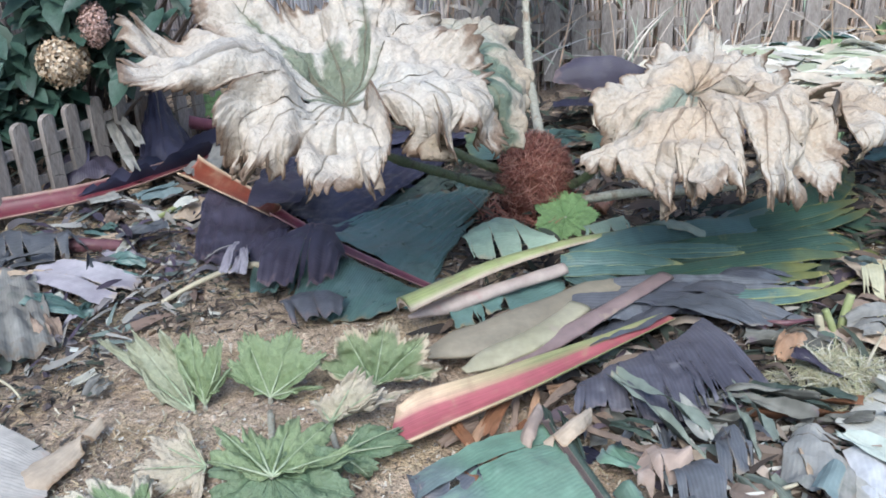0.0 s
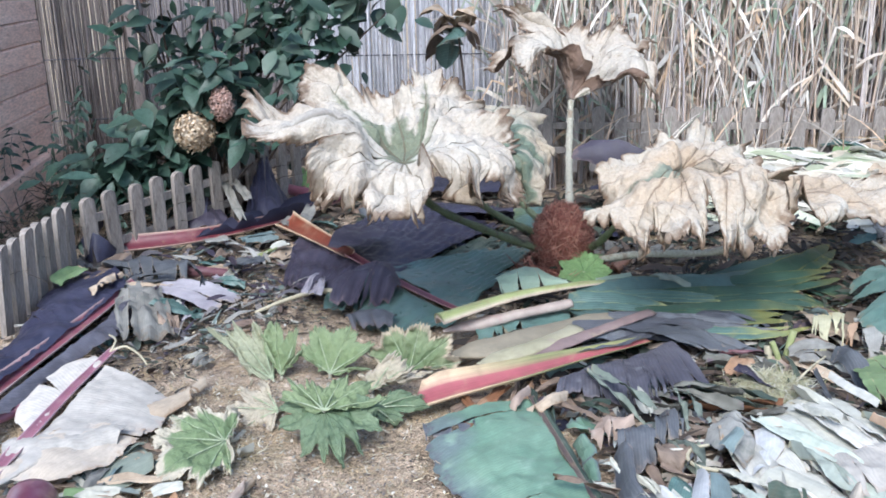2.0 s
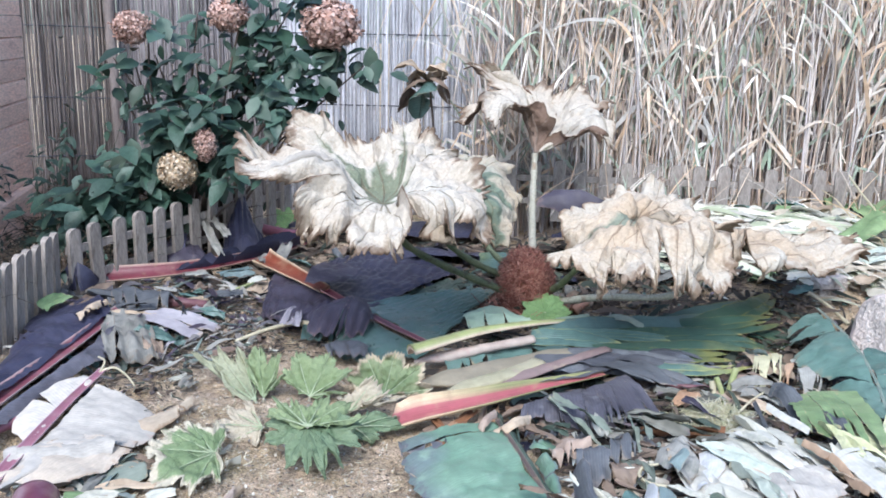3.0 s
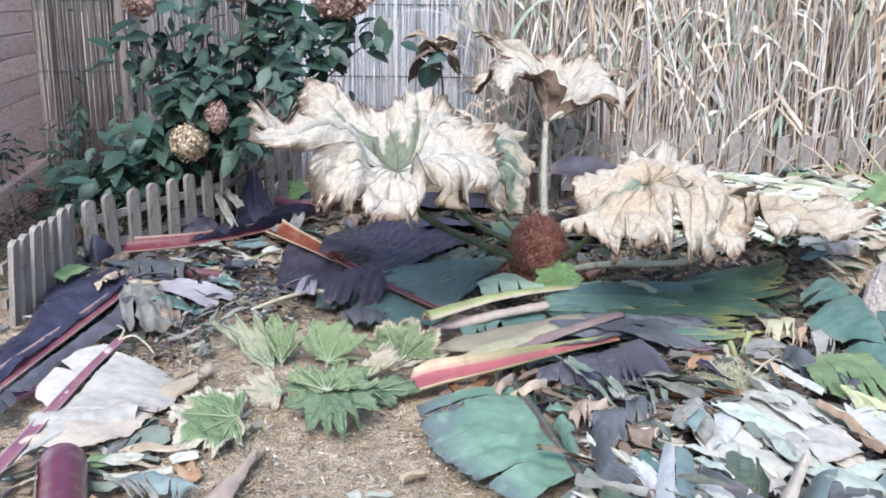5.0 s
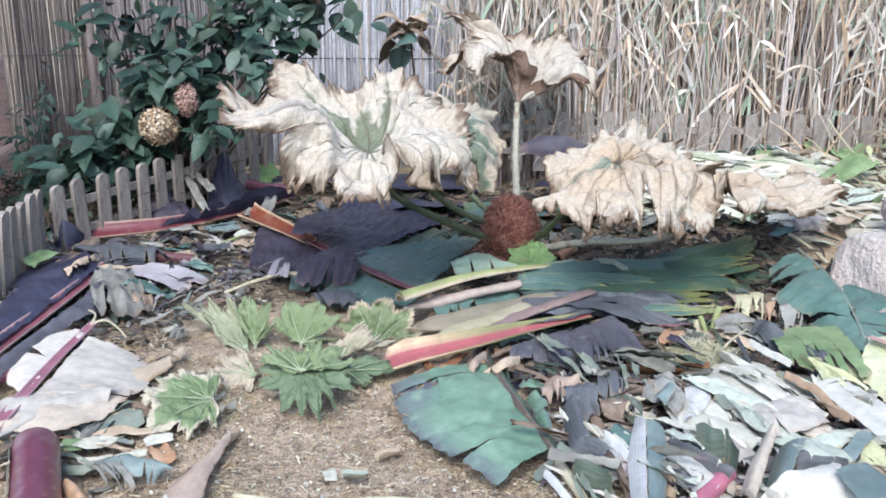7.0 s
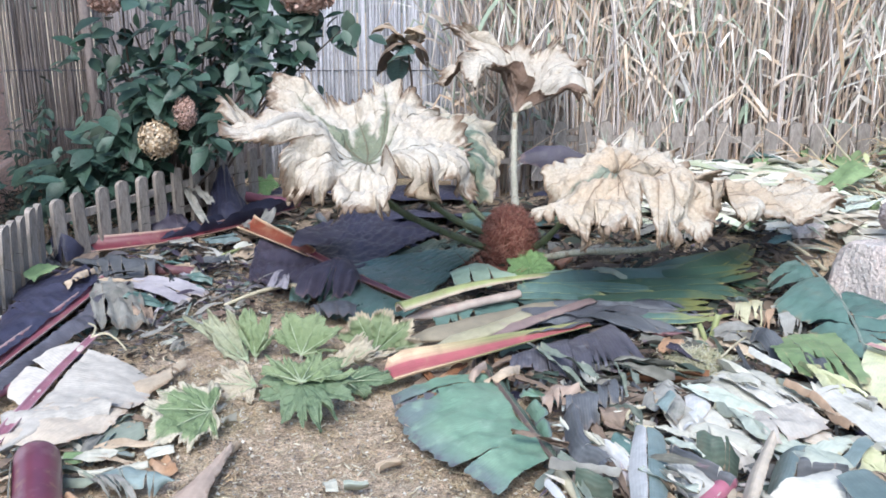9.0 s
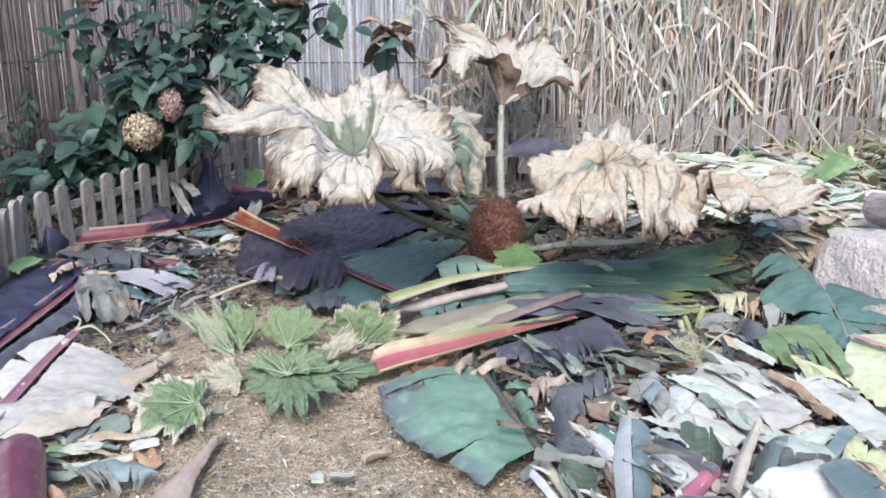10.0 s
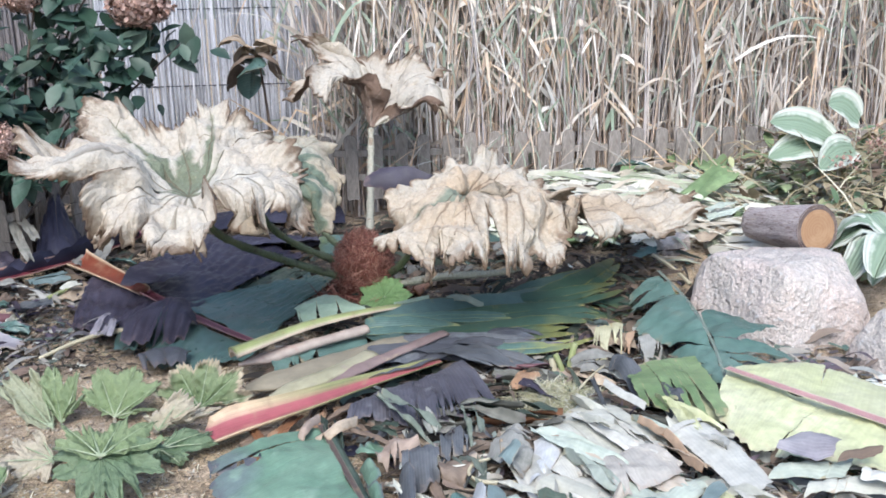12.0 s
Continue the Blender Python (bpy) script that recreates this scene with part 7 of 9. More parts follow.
for k, (a, b, w, m) in enumerate((((0.287, 1.737, 0.000), (0.370, 1.625, 0.000), 0.035, "greydark"), ((0.337, 1.664, 0.000), (0.451, 1.649, 0.000), 0.045, "driedbrown"), ((0.378, 1.745, 0.000), (0.435, 1.673, 0.000), 0.05, "driedbrown"), ((0.281, 1.814, 0.000), (0.352, 1.761, 0.000), 0.035, "driedbrown"), ((0.461, 1.753, 0.000), (0.528, 1.681, 0.000), 0.06, "lilac"), ((0.480, 1.855, 0.000), (0.544, 1.769, 0.000), 0.07, "teal"), ((0.537, 1.640, 0.000), (0.623, 1.689, 0.000), 0.06, "slate"), ((0.289, 1.570, 0.000), (0.353, 1.487, 0.000), 0.09, "jade"))):
    sheet("crumpled dried leaf scrap beside the purple leaf", a, b, w, m, bend=-36 + 16 * (k % 4), curl=25 - 14 * (k % 4), twist=30 - 18 * (k % 4), seed=330 + k, wave=0.035, taper=0.3, lift=0.012 + 0.01 * (k % 3), roll=15 - 10 * (k % 4))

for k, (a, b, w, m, lift) in enumerate((
    ((0.764, 1.549, 0.000), (0.952, 1.294, 0.000), 0.060, "mint", 0.070),
    ((0.889, 1.622, 0.000), (1.034, 1.341, 0.000), 0.055, "white", 0.075),
    ((0.885, 1.436, 0.000), (1.074, 1.213, 0.000), 0.120, "cream", 0.060),
    ((1.150, 1.561, 0.000), (1.199, 1.263, 0.000), 0.065, "pale", 0.080),
    ((0.698, 1.500, 0.000), (0.738, 1.204, 0.000), 0.090, "white", 0.050),
    ((0.918, 1.227, 0.000), (1.062, 1.052, 0.000), 0.090, "mint", 0.070),
    ((0.794, 1.287, 0.000), (0.825, 1.067, 0.000), 0.070, "bleached", 0.050),
    ((0.508, 1.185, 0.000), (0.572, 0.968, 0.000), 0.060, "pale", 0.050),
    ((0.984, 1.432, 0.000), (1.096, 1.303, 0.000), 0.050, "bleached", 0.080))):
    sheet("broad bleached strip of banana leaf on the heap", a, b, w, m, bend=-14 + 9 * (k % 4), curl=16 - 10 * (k % 3), twist=14 - 9 * (k % 4), seed=620 + k, wave=0.022, taper=0.45, lift=lift, roll=6 - 4 * (k % 4))

# ---- single stalks and stumps ----


def stalk(name, label, pts, r0, r1, mat, category="stalk", sides=14):
    bm = tube(bezier(pts, 16), lambda t: (r0 + (r1 - r0) * t) * (1 + 0.04 * math.sin(t * 9)), sides)
    lay = bm.verts.layers.float.new("across")
    for v in bm.verts:
        v[lay] = 2.0
    return tagged(mesh_object(name, bm, M[mat]), label, category, "cut stalks")


def banana_stump():
    """A glossy cut stem lying on the heap, sawn straight across, with a torn dry sheath along one side."""
    thing = holder("banana_stump", "glossy wine-red cut banana stem end on the soil", "cut stem", "cut stalks")
    path = bezier([(-0.975, 1.02, 0.075), (-0.879, 0.817, 0.072), (-0.780, 0.599, 0.066)], 16)
    d = (path[1] - path[0]).normalized()
    rim = [path[0] - d * 0.004, path[0] + d * 0.003] + path[1:]
    body = tube(rim, lambda t: (0.05 if t < 0.01 else 0.056 + 0.004 * t) * (1 + 0.02 * math.sin(t * 9)), 32, cap=False)
    lay = body.verts.layers.float.new("across")
    for v in body.verts:
        v[lay] = 2.0
    part("stem", body, M["mauve_end"], thing)
    face = tube([path[0] - d * 0.003, path[0] + d * 0.004], 0.051, 32)
    lay = face.verts.layers.float.new("across")
    for v in face.verts:
        v[lay] = 0.6
    part("cut_face", face, M["mauve_end"], thing, "pale mauve cut face", is_smooth=False)
    s = d.cross(V((0, 0, 1))).normalized()
    strip = flap_bmesh([p + s * 0.056 + V((0, 0, 0.03)) for p in (path[1], path[8], path[15])], [p + s * 0.072 - V((0, 0, 0.05)) for p in (path[0], path[8], path[15])], tears=1, seed=5, bulge=0.004)
    part("dry_sheath", strip, M["driedgrey"], thing, "grey-brown dry sheath edge")


banana_stump()
stalk("pink_stalk", "smooth pink cut leaf stalk under pale leaves", [(0.769, 1.042, 0.050), (0.662, 0.903, 0.050), (0.530, 0.746, 0.040)], 0.022, 0.026, "rose_stalk")
stalk("cream_stalk", "cream-yellow cut stalk piece among scraps", [(0.353, 1.095, 0.030), (0.384, 0.969, 0.040), (0.417, 0.889, 0.020)], 0.015, 0.012, "cream_stalk")
stalk("yellow_stalk", "bent pale yellow stalk on the soil", [(-0.876, 2.383, 0.020), (-0.774, 2.482, 0.040), (-0.673, 2.551, 0.050), (-0.596, 2.543, 0.050)], 0.006, 0.012, "cream_stalk")
stalk("red_stalk", "short dark red cut stalk with pale end", [(-1.309, 2.815, 0.030), (-1.211, 2.807, 0.030), (-1.107, 2.783, 0.030)], 0.026, 0.022, "wine_stalk")
stalk("olive_stalk", "olive yellow stalk piece on the soil", [(-1.138, 2.883, 0.020), (-1.073, 3.040, 0.030), (-1.012, 3.196, 0.030)], 0.012, 0.008, "green_stalk")
stalk("pink_stalk", "pale pink cut stalk behind the fence gap", [(-1.267, 4.143, 0.080), (-1.092, 4.039, 0.080), (-0.887, 3.988, 0.080)], 0.03, 0.026, "pink_stalk")
stalk("wine_stalk", "wine-red stalk below bleached leaf", [(-1.360, 1.346, 0.050), (-1.284, 1.523, 0.050)], 0.017, 0.015, "pink_stalk")
stalk("dry_stem", "long split straw-coloured stem on the soil", [(-0.445, 0.925, 0.012), (-0.256, 0.899, 0.014), (-0.057, 0.928, 0.018), (0.146, 0.914, 0.012), (0.213, 0.922, 0.020)], 0.008, 0.003, "cream_stalk")
stalk("dry_stem", "short split end of a straw-coloured stem", [(-0.136, 0.908, 0.012), (-0.079, 0.878, 0.016), (-0.034, 0.853, 0.008)], 0.004, 0.002, "cream_stalk")
stalk("dry_stem", "bleached straight stem beside the stone", [(1.553, 3.101, 0.120), (1.596, 2.972, 0.100), (1.619, 2.787, 0.080)], 0.008, 0.008, "cream_stalk")
stalk("dark_stick", "dark brown stick on the soil", [(0.763, 2.104, 0.030), (0.843, 2.066, 0.050), (0.933, 2.109, 0.030)], 0.009, 0.007, "wine_stalk")
stalk("curled_strip", "white curled strip of leaf fibre", [(0.682, 1.320, 0.050), (0.594, 1.314, 0.060), (0.560, 1.336, 0.070), (0.574, 1.373, 0.080), (0.619, 1.395, 0.080)], 0.006, 0.004, "cream_stalk", "leaf strip", 8)
stalk("frayed_fibre", "white frayed fibre at a stalk end", [(-1.197, 1.878, 0.070), (-1.155, 1.899, 0.080), (-1.114, 1.905, 0.050), (-1.081, 1.888, 0.020)], 0.005, 0.003, "cream_stalk", "fibre", 8)
stalk("frayed_fibre", "white frayed fibre at a stalk end", [(-1.193, 1.867, 0.070), (-1.199, 1.925, 0.090), (-1.241, 1.967, 0.090)], 0.005, 0.003, "cream_stalk", "fibre", 8)
stalk("dry_stem", "thin pale dry stem on the soil", [(0.732, 1.675, 0.030), (0.782, 1.708, 0.040), (0.831, 1.771, 0.030)], 0.006, 0.005, "cream_stalk")
stalk("dry_stem", "thin pale dry stem across cut leaves", [(0.924, 1.825, 0.040), (1.003, 1.929, 0.060), (1.075, 2.023, 0.060)], 0.004, 0.003, "cream_stalk")
stalk("dry_stem", "thin leaning dry stem before the pickets", [(2.062, 4.200, 0.500), (2.127, 4.180, 0.416), (2.216, 4.150, 0.313)], 0.006, 0.005, "cream_stalk")
stalk("brown_bud", "small orange-brown bud beside the crown", [(0.489, 2.939, 0.030), (0.520, 2.964, 0.050), (0.554, 3.005, 0.060)], 0.028, 0.012, "rust_stalk", "bud", 12)
for k, (lab, pts, r) in enumerate((("green cut stub of a plant stem", [(0.962, 2.037, 0.000), (0.965, 2.057, 0.060), (0.973, 2.085, 0.130)], 0.013), ("yellow-green split stub of a plant stem", [(0.943, 2.019, 0.000), (0.928, 2.025, 0.050), (0.913, 2.046, 0.100)], 0.011), ("pale frayed stub of a plant stem", [(0.915, 2.032, 0.000), (0.905, 2.022, 0.040), (0.898, 2.026, 0.080)], 0.014))):
    pts = [pts[0], (pts[0][0] + 0.3 * (pts[2][0] - pts[0][0]), pts[0][1] + 0.01, pts[1][2]), (pts[0][0] + (0.02, -0.03, -0.01)[k], pts[0][1] + 0.02, pts[2][2])]
    stalk("plant_stub", lab, pts, r, r * 0.8, "green_stalk" if k < 2 else "cream_stalk", "stub")

# ---- loose pieces of leaf ----
PIECES = itertools.count()


def piece(label, a, b, w, m, lift):
    i = next(PIECES)
    r = random.Random(i * 7 + 1)
    sheet(label + " in the cut heap", a, b, w, m, bend=r.uniform(-22, 4), curl=r.uniform(-10, 14), twist=r.uniform(-16, 16), seed=i, split=0 if w >= 0.19 else r.choice((1, 2, 3) if m in ("pale", "mint") and w > 0.11 else (0, 0, 0, 1, 2)), wave=0.022, taper=r.uniform(0.05, 0.4), lift=lift, roll=r.uniform(-8, 8))


piece("white leaf scrap", (-1.210, 2.320, 0.000), (-1.156, 2.393, 0.000), 0.07, "pale", 0.04)
piece("grey leaf piece", (-1.227, 2.493, 0.000), (-1.160, 2.574, 0.000), 0.07, "greyblue", 0.02)
piece("grey-white leaf piece", (-1.344, 3.118, -0.000), (-1.253, 3.177, 0.000), 0.11, "driedgrey", 0.06)
piece("pale blue leaf piece", (-1.171, 3.136, 0.000), (-1.055, 3.269, 0.000), 0.09, "greyblue", 0.05)
piece("pale leaf scrap", (-0.962, 2.967, 0.000), (-0.916, 3.161, 0.000), 0.1, "driedtan", 0.04)
piece("cream leaf scrap", (-0.987, 3.010, 0.000), (-0.938, 3.081, 0.000), 0.06, "pale", 0.07)
piece("grey crumpled leaf", (-0.968, 3.257, 0.000), (-0.960, 3.590, 0.000), 0.14, "driedgrey", 0.05)
piece("dark purple leaf hanging on the stalk", (-0.600, 2.786, 0.000), (-0.577, 3.098, 0.000), 0.2, "purple", 0.15)
piece("wine and white leaf scrap", (-0.673, 2.439, 0.000), (-0.685, 2.658, 0.000), 0.09, "lilac", 0.05)
piece("teal leaf piece", (-0.569, 2.380, 0.000), (-0.595, 2.628, 0.000), 0.09, "teal", 0.03)
piece("white chip of stalk", (-0.745, 1.143, 0.000), (-0.685, 1.188, 0.000), 0.04, "pale", 0.02)
piece("white chip of stalk", (-0.192, 1.006, 0.000), (-0.131, 1.019, 0.000), 0.035, "mint", 0.02)
piece("cream dry strip", (-0.900, 1.172, 0.000), (-0.713, 1.204, 0.000), 0.025, "driedtan", 0.02)
piece("pale dried leaf strip", (-0.049, 1.320, 0.000), (0.066, 1.207, 0.000), 0.05, "driedtan", 0.02)
piece("hanging pale yellow leaf ribbons", (1.153, 2.409, 0.000), (1.162, 2.172, 0.000), 0.14, "driedtan", 0.05)
piece("hanging bleached leaf ribbon", (1.299, 2.360, 0.000), (1.305, 2.213, 0.000), 0.1, "pale", 0.05)
piece("grey folded leaf ribbon", (0.897, 2.263, 0.000), (1.002, 2.460, 0.000), 0.05, "greyblue", 0.05)
piece("blue leaf piece", (1.422, 2.088, 0.000), (1.461, 1.990, 0.000), 0.1, "greyblue", 0.05)
piece("brown crumpled leaf", (1.420, 2.252, 0.000), (1.504, 2.203, 0.000), 0.08, "driedbrown", 0.06)
piece("reddish dry leaf", (0.754, 1.879, 0.000), (0.836, 2.010, 0.000), 0.06, "orange", 0.04)
piece("dark slate leaf piece", (0.687, 2.186, 0.000), (0.828, 2.287, 0.000), 0.13, "slate", 0.04)
piece("dark purple leaf behind the stems", (0.465, 4.456, 0.200), (0.687, 4.673, 0.200), 0.12, "indigo", 0.05)
piece("pale green leaf behind the stones", (1.860, 3.610, 0.180), (2.130, 3.760, 0.300), 0.19, "leafgreen", 0.05)
piece("green leaf on the straw heap", (1.652, 4.297, 0.250), (1.851, 4.217, 0.250), 0.1, "teal", 0.05)
piece("pale cut leaf on the straw heap", (2.162, 4.392, 0.250), (2.201, 3.908, 0.220), 0.14, "leafgreen", 0.05)
piece("teal leaf piece on the straw heap", (1.462, 4.293, 0.220), (1.572, 4.222, 0.220), 0.07, "teal", 0.05)
piece("pale crumpled leaf beside the stones", (1.863, 3.369, 0.120), (2.104, 3.498, 0.150), 0.12, "mint", 0.05)
piece("pale crumpled leaf beside the stones", (1.789, 3.152, 0.100), (2.023, 3.426, 0.100), 0.1, "driedtan", 0.05)
piece("broad indigo leaf under the withered leaves", (-0.604, 3.811, 0.000), (0.046, 3.755, 0.000), 0.36, "indigo", 0.01)
piece("dark indigo leaf under the withered leaves", (-0.676, 4.293, 0.000), (0.132, 4.381, 0.000), 0.4, "indigo", 0.03)
piece("dark teal leaf behind the crown", (0.050, 3.560, 0.000), (0.560, 3.620, 0.000), 0.26, "bluegreen", 0.04)
piece("slate-purple leaf under the tall withered leaf", (0.420, 3.780, 0.000), (0.920, 3.720, 0.000), 0.22, "indigo", 0.05)
piece("dark green leaf behind the withered leaves", (0.500, 3.380, 0.000), (0.950, 3.460, 0.000), 0.2, "darkteal", 0.05)
piece("dark indigo leaf behind the red stalk", (-1.093, 4.324, 0.000), (-0.665, 4.218, 0.000), 0.3, "indigo", 0.06)
piece("yellow-green spotted leaf end", (-1.689, 2.449, 0.000), (-1.671, 2.626, 0.000), 0.07, "leafgreen", 0.085)
piece("grey rolled leaf end", (-1.600, 2.422, 0.000), (-1.614, 2.903, 0.000), 0.07, "driedbrown", 0.06)
piece("white chip of stalk", (-0.243, 1.013, 0.000), (-0.213, 1.029, 0.000), 0.03, "pale", 0.01)
piece("white chip of stalk", (-0.533, 1.165, 0.000), (-0.522, 1.226, 0.000), 0.035, "driedtan", 0.01)
piece("white chip of stalk", (-0.586, 1.328, 0.000), (-0.558, 1.363, 0.000), 0.015, "pale", 0.01)
piece("pale dry leaf tip", (-0.121, 1.116, 0.000), (-0.066, 1.161, 0.000), 0.03, "driedtan", 0.01)
piece("white chip of stalk", (-0.855, 1.015, 0.000), (-0.786, 1.037, 0.000), 0.03, "pale", 0.02)
piece("white leaf chip on the soil", (-0.970, 1.927, 0.000), (-0.932, 1.995, 0.000), 0.03, "pale", 0.01)
piece("indigo leaf standing against the fence", (-1.901, 3.062, 0.000), (-1.796, 3.039, 0.120), 0.13, "indigo", 0.04)
piece("pink-brown leaf draped over the stalk", (-1.412, 3.701, 0.100), (-1.202, 3.255, 0.080), 0.09, "driedgrey", 0.05)
piece("indigo leaf behind the red stalk", (-1.565, 3.508, 0.020), (-1.493, 3.584, 0.140), 0.2, "indigo", 0.02)
flap("pale torn banana leaf in long strips", [(0.784, 1.629, 0.050), (0.882, 1.717, 0.050), (0.987, 1.782, 0.050)], [(0.862, 1.221, 0.050), (0.993, 1.321, 0.050), (1.125, 1.437, 0.050)], "pale", seed=400, tears=4, gap=0.5, ragged=0.25, bulge=0.03, ripple=0.006)
flap("white torn piece of banana leaf", [(0.755, 1.523, 0.060), (0.739, 1.415, 0.060), (0.704, 1.287, 0.060)], [(0.849, 1.524, 0.060), (0.812, 1.415, 0.060), (0.762, 1.328, 0.060)], "lilacwhite", seed=401, tears=0, ragged=0.2)
flap("white strip of banana leaf", [(0.707, 1.266, 0.050), (0.788, 1.211, 0.050), (0.853, 1.147, 0.050)], [(0.761, 1.302, 0.080), (0.836, 1.235, 0.080), (0.892, 1.158, 0.080)], "pale", seed=402, tears=1)
flap("cream crumpled piece of banana leaf", [(0.900, 1.335, 0.090), (0.968, 1.382, 0.090), (1.065, 1.427, 0.090)], [(0.896, 1.177, 0.070), (0.988, 1.190, 0.070), (1.101, 1.268, 0.070)], "bleached", seed=403, tears=1, ripple=0.014, bulge=0.03)
flap("pale mint piece of banana leaf", [(0.992, 1.209, 0.060), (1.092, 1.275, 0.060), (1.171, 1.316, 0.060)], [(1.011, 1.129, 0.050), (1.082, 1.160, 0.050), (1.182, 1.261, 0.050)], "mint", seed=404, tears=1, ripple=0.01)
flap("long white strip of banana leaf", [(1.109, 1.468, 0.100), (1.157, 1.279, 0.100), (1.189, 1.085, 0.100)], [(1.209, 1.510, 0.110), (1.254, 1.355, 0.110), (1.270, 1.145, 0.110)], "white", seed=405, tears=1, bulge=0.012, ragged=0.04, gap=0.1)
flap("orange-brown dried strip of leaf", [(1.044, 1.532, 0.100), (1.093, 1.406, 0.100), (1.125, 1.222, 0.100)], [(1.057, 1.535, 0.110), (1.106, 1.414, 0.110), (1.135, 1.229, 0.110)], "orange", seed=406, tears=1, ripple=0.008)
flap("large pale piece of banana leaf", [(0.787, 0.895, 0.060), (0.887, 0.834, 0.060), (0.974, 0.811, 0.060), (1.068, 0.798, 0.060)], [(0.914, 0.957, 0.090), (0.979, 1.000, 0.090), (1.037, 1.012, 0.090), (1.091, 0.824, 0.090)], "white", seed=407, tears=1, bulge=0.03, ripple=0.008, ragged=0.06, gap=0.1)
flap("grey-blue strip of leaf on the pale piece", [(0.976, 0.929, 0.130), (0.984, 0.846, 0.130), (0.999, 0.733, 0.130)], [(1.052, 0.938, 0.140), (1.079, 0.866, 0.140), (1.102, 0.789, 0.140)], "greyblue", seed=408, tears=1, ragged=0.1, gap=0.1)
flap("grey-blue folded piece of leaf", [(0.812, 0.903, 0.070), (0.864, 1.027, 0.070), (0.915, 1.134, 0.070)], [(0.873, 0.914, 0.100), (0.919, 1.002, 0.100), (0.974, 1.120, 0.100)], "greyblue", seed=409, tears=1, bulge=0.02)
flap("cream folded strip standing up", [(0.742, 0.853, 0.100), (0.798, 0.987, 0.100), (0.894, 1.170, 0.100)], [(0.751, 0.783, 0.120), (0.814, 0.925, 0.120), (0.904, 1.125, 0.120)], "cream", seed=410, tears=0, bulge=0.03)
flap("slate strip of leaf", [(0.927, 1.036, 0.070), (0.994, 1.036, 0.070), (1.056, 1.025, 0.070)], [(0.938, 1.078, 0.100), (0.995, 1.050, 0.100), (1.047, 1.022, 0.100)], "slateblue", seed=412, tears=2, ripple=0.01)
flap("grey strip of leaf", [(1.049, 1.110, 0.080), (1.068, 1.046, 0.080)], [(1.159, 1.203, 0.100), (1.158, 1.133, 0.100)], "greyblue", seed=413, tears=0)
flap("mint piece of leaf beside the pale strip", [(1.111, 1.121, 0.050), (1.158, 1.061, 0.050), (1.197, 1.023, 0.050)], [(1.160, 1.210, 0.070), (1.202, 1.141, 0.070), (1.230, 1.057, 0.070)], "lime", seed=414, tears=2, ripple=0.01)
flap("pale lilac strip laid lengthwise", [(0.572, 1.274, 0.080), (0.519, 1.050, 0.080), (0.496, 0.846, 0.080)], [(0.593, 1.234, 0.100), (0.556, 1.000, 0.100), (0.523, 0.782, 0.100)], "lilacwhite", seed=415, tears=0, bulge=0.008, ripple=0.002, ragged=0.03)
flap("grey-blue strip laid lengthwise", [(0.595, 1.234, 0.100), (0.558, 1.000, 0.100), (0.524, 0.777, 0.100)], [(0.642, 1.234, 0.070), (0.620, 1.040, 0.070), (0.566, 0.816, 0.070)], "greyblue", seed=416, tears=0, bulge=0.008, ripple=0.002, ragged=0.03)
flap("white piece of leaf", [(0.628, 1.110, 0.060), (0.614, 1.002, 0.060), (0.618, 0.965, 0.060)], [(0.671, 1.092, 0.060), (0.726, 0.966, 0.060), (0.659, 0.904, 0.060)], "white", seed=417, tears=0)
flap("slate-blue strip across a pink stalk", [(0.544, 0.768, 0.080), (0.637, 0.743, 0.080), (0.749, 0.743, 0.080)], [(0.559, 0.803, 0.110), (0.653, 0.822, 0.110), (0.762, 0.790, 0.110)], "slateblue", seed=418, tears=1, bulge=0.02, ripple=0.005, ragged=0.05, gap=0.1)
flap("dark green crumpled piece of leaf", [(0.696, 1.092, 0.060), (0.757, 1.087, 0.060), (0.794, 1.053, 0.060)], [(0.690, 1.124, 0.120), (0.759, 1.143, 0.120), (0.788, 1.029, 0.120)], "darkgreen", seed=419, tears=2, ripple=0.016, bulge=0.03)
flap("slate strip of leaf under the crumpled piece", [(0.634, 1.139, 0.060), (0.691, 1.044, 0.060), (0.755, 0.990, 0.060)], [(0.639, 1.144, 0.090), (0.700, 1.061, 0.090), (0.775, 0.989, 0.090)], "slateblue", seed=420, tears=2, ripple=0.008)
flap("slate curled strip of leaf", [(0.380, 1.359, 0.060), (0.381, 1.144, 0.060), (0.434, 1.057, 0.060)], [(0.419, 1.313, 0.100), (0.422, 1.131, 0.100), (0.486, 1.008, 0.100)], "slateblue", seed=421, tears=1, bulge=0.03, ripple=0.006)
flap("lilac white piece of leaf", [(0.455, 1.207, 0.050), (0.491, 1.109, 0.050), (0.525, 1.030, 0.050)], [(0.479, 1.207, 0.070), (0.515, 1.139, 0.070), (0.537, 1.062, 0.070)], "lilacwhite", seed=422, tears=0, ripple=0.006)
flap("teal scrap of leaf beside the strips", [(0.494, 1.207, 0.060), (0.511, 1.157, 0.060), (0.539, 1.127, 0.060)], [(0.519, 1.260, 0.060), (0.543, 1.240, 0.060), (0.555, 1.195, 0.060)], "teal", seed=423, tears=0)
flap("teal torn piece of leaf", [(0.278, 1.435, 0.050), (0.299, 1.326, 0.050), (0.317, 1.226, 0.050)], [(0.311, 1.417, 0.080), (0.337, 1.318, 0.080), (0.345, 1.200, 0.080)], "jade", seed=424, tears=1, ripple=0.012)
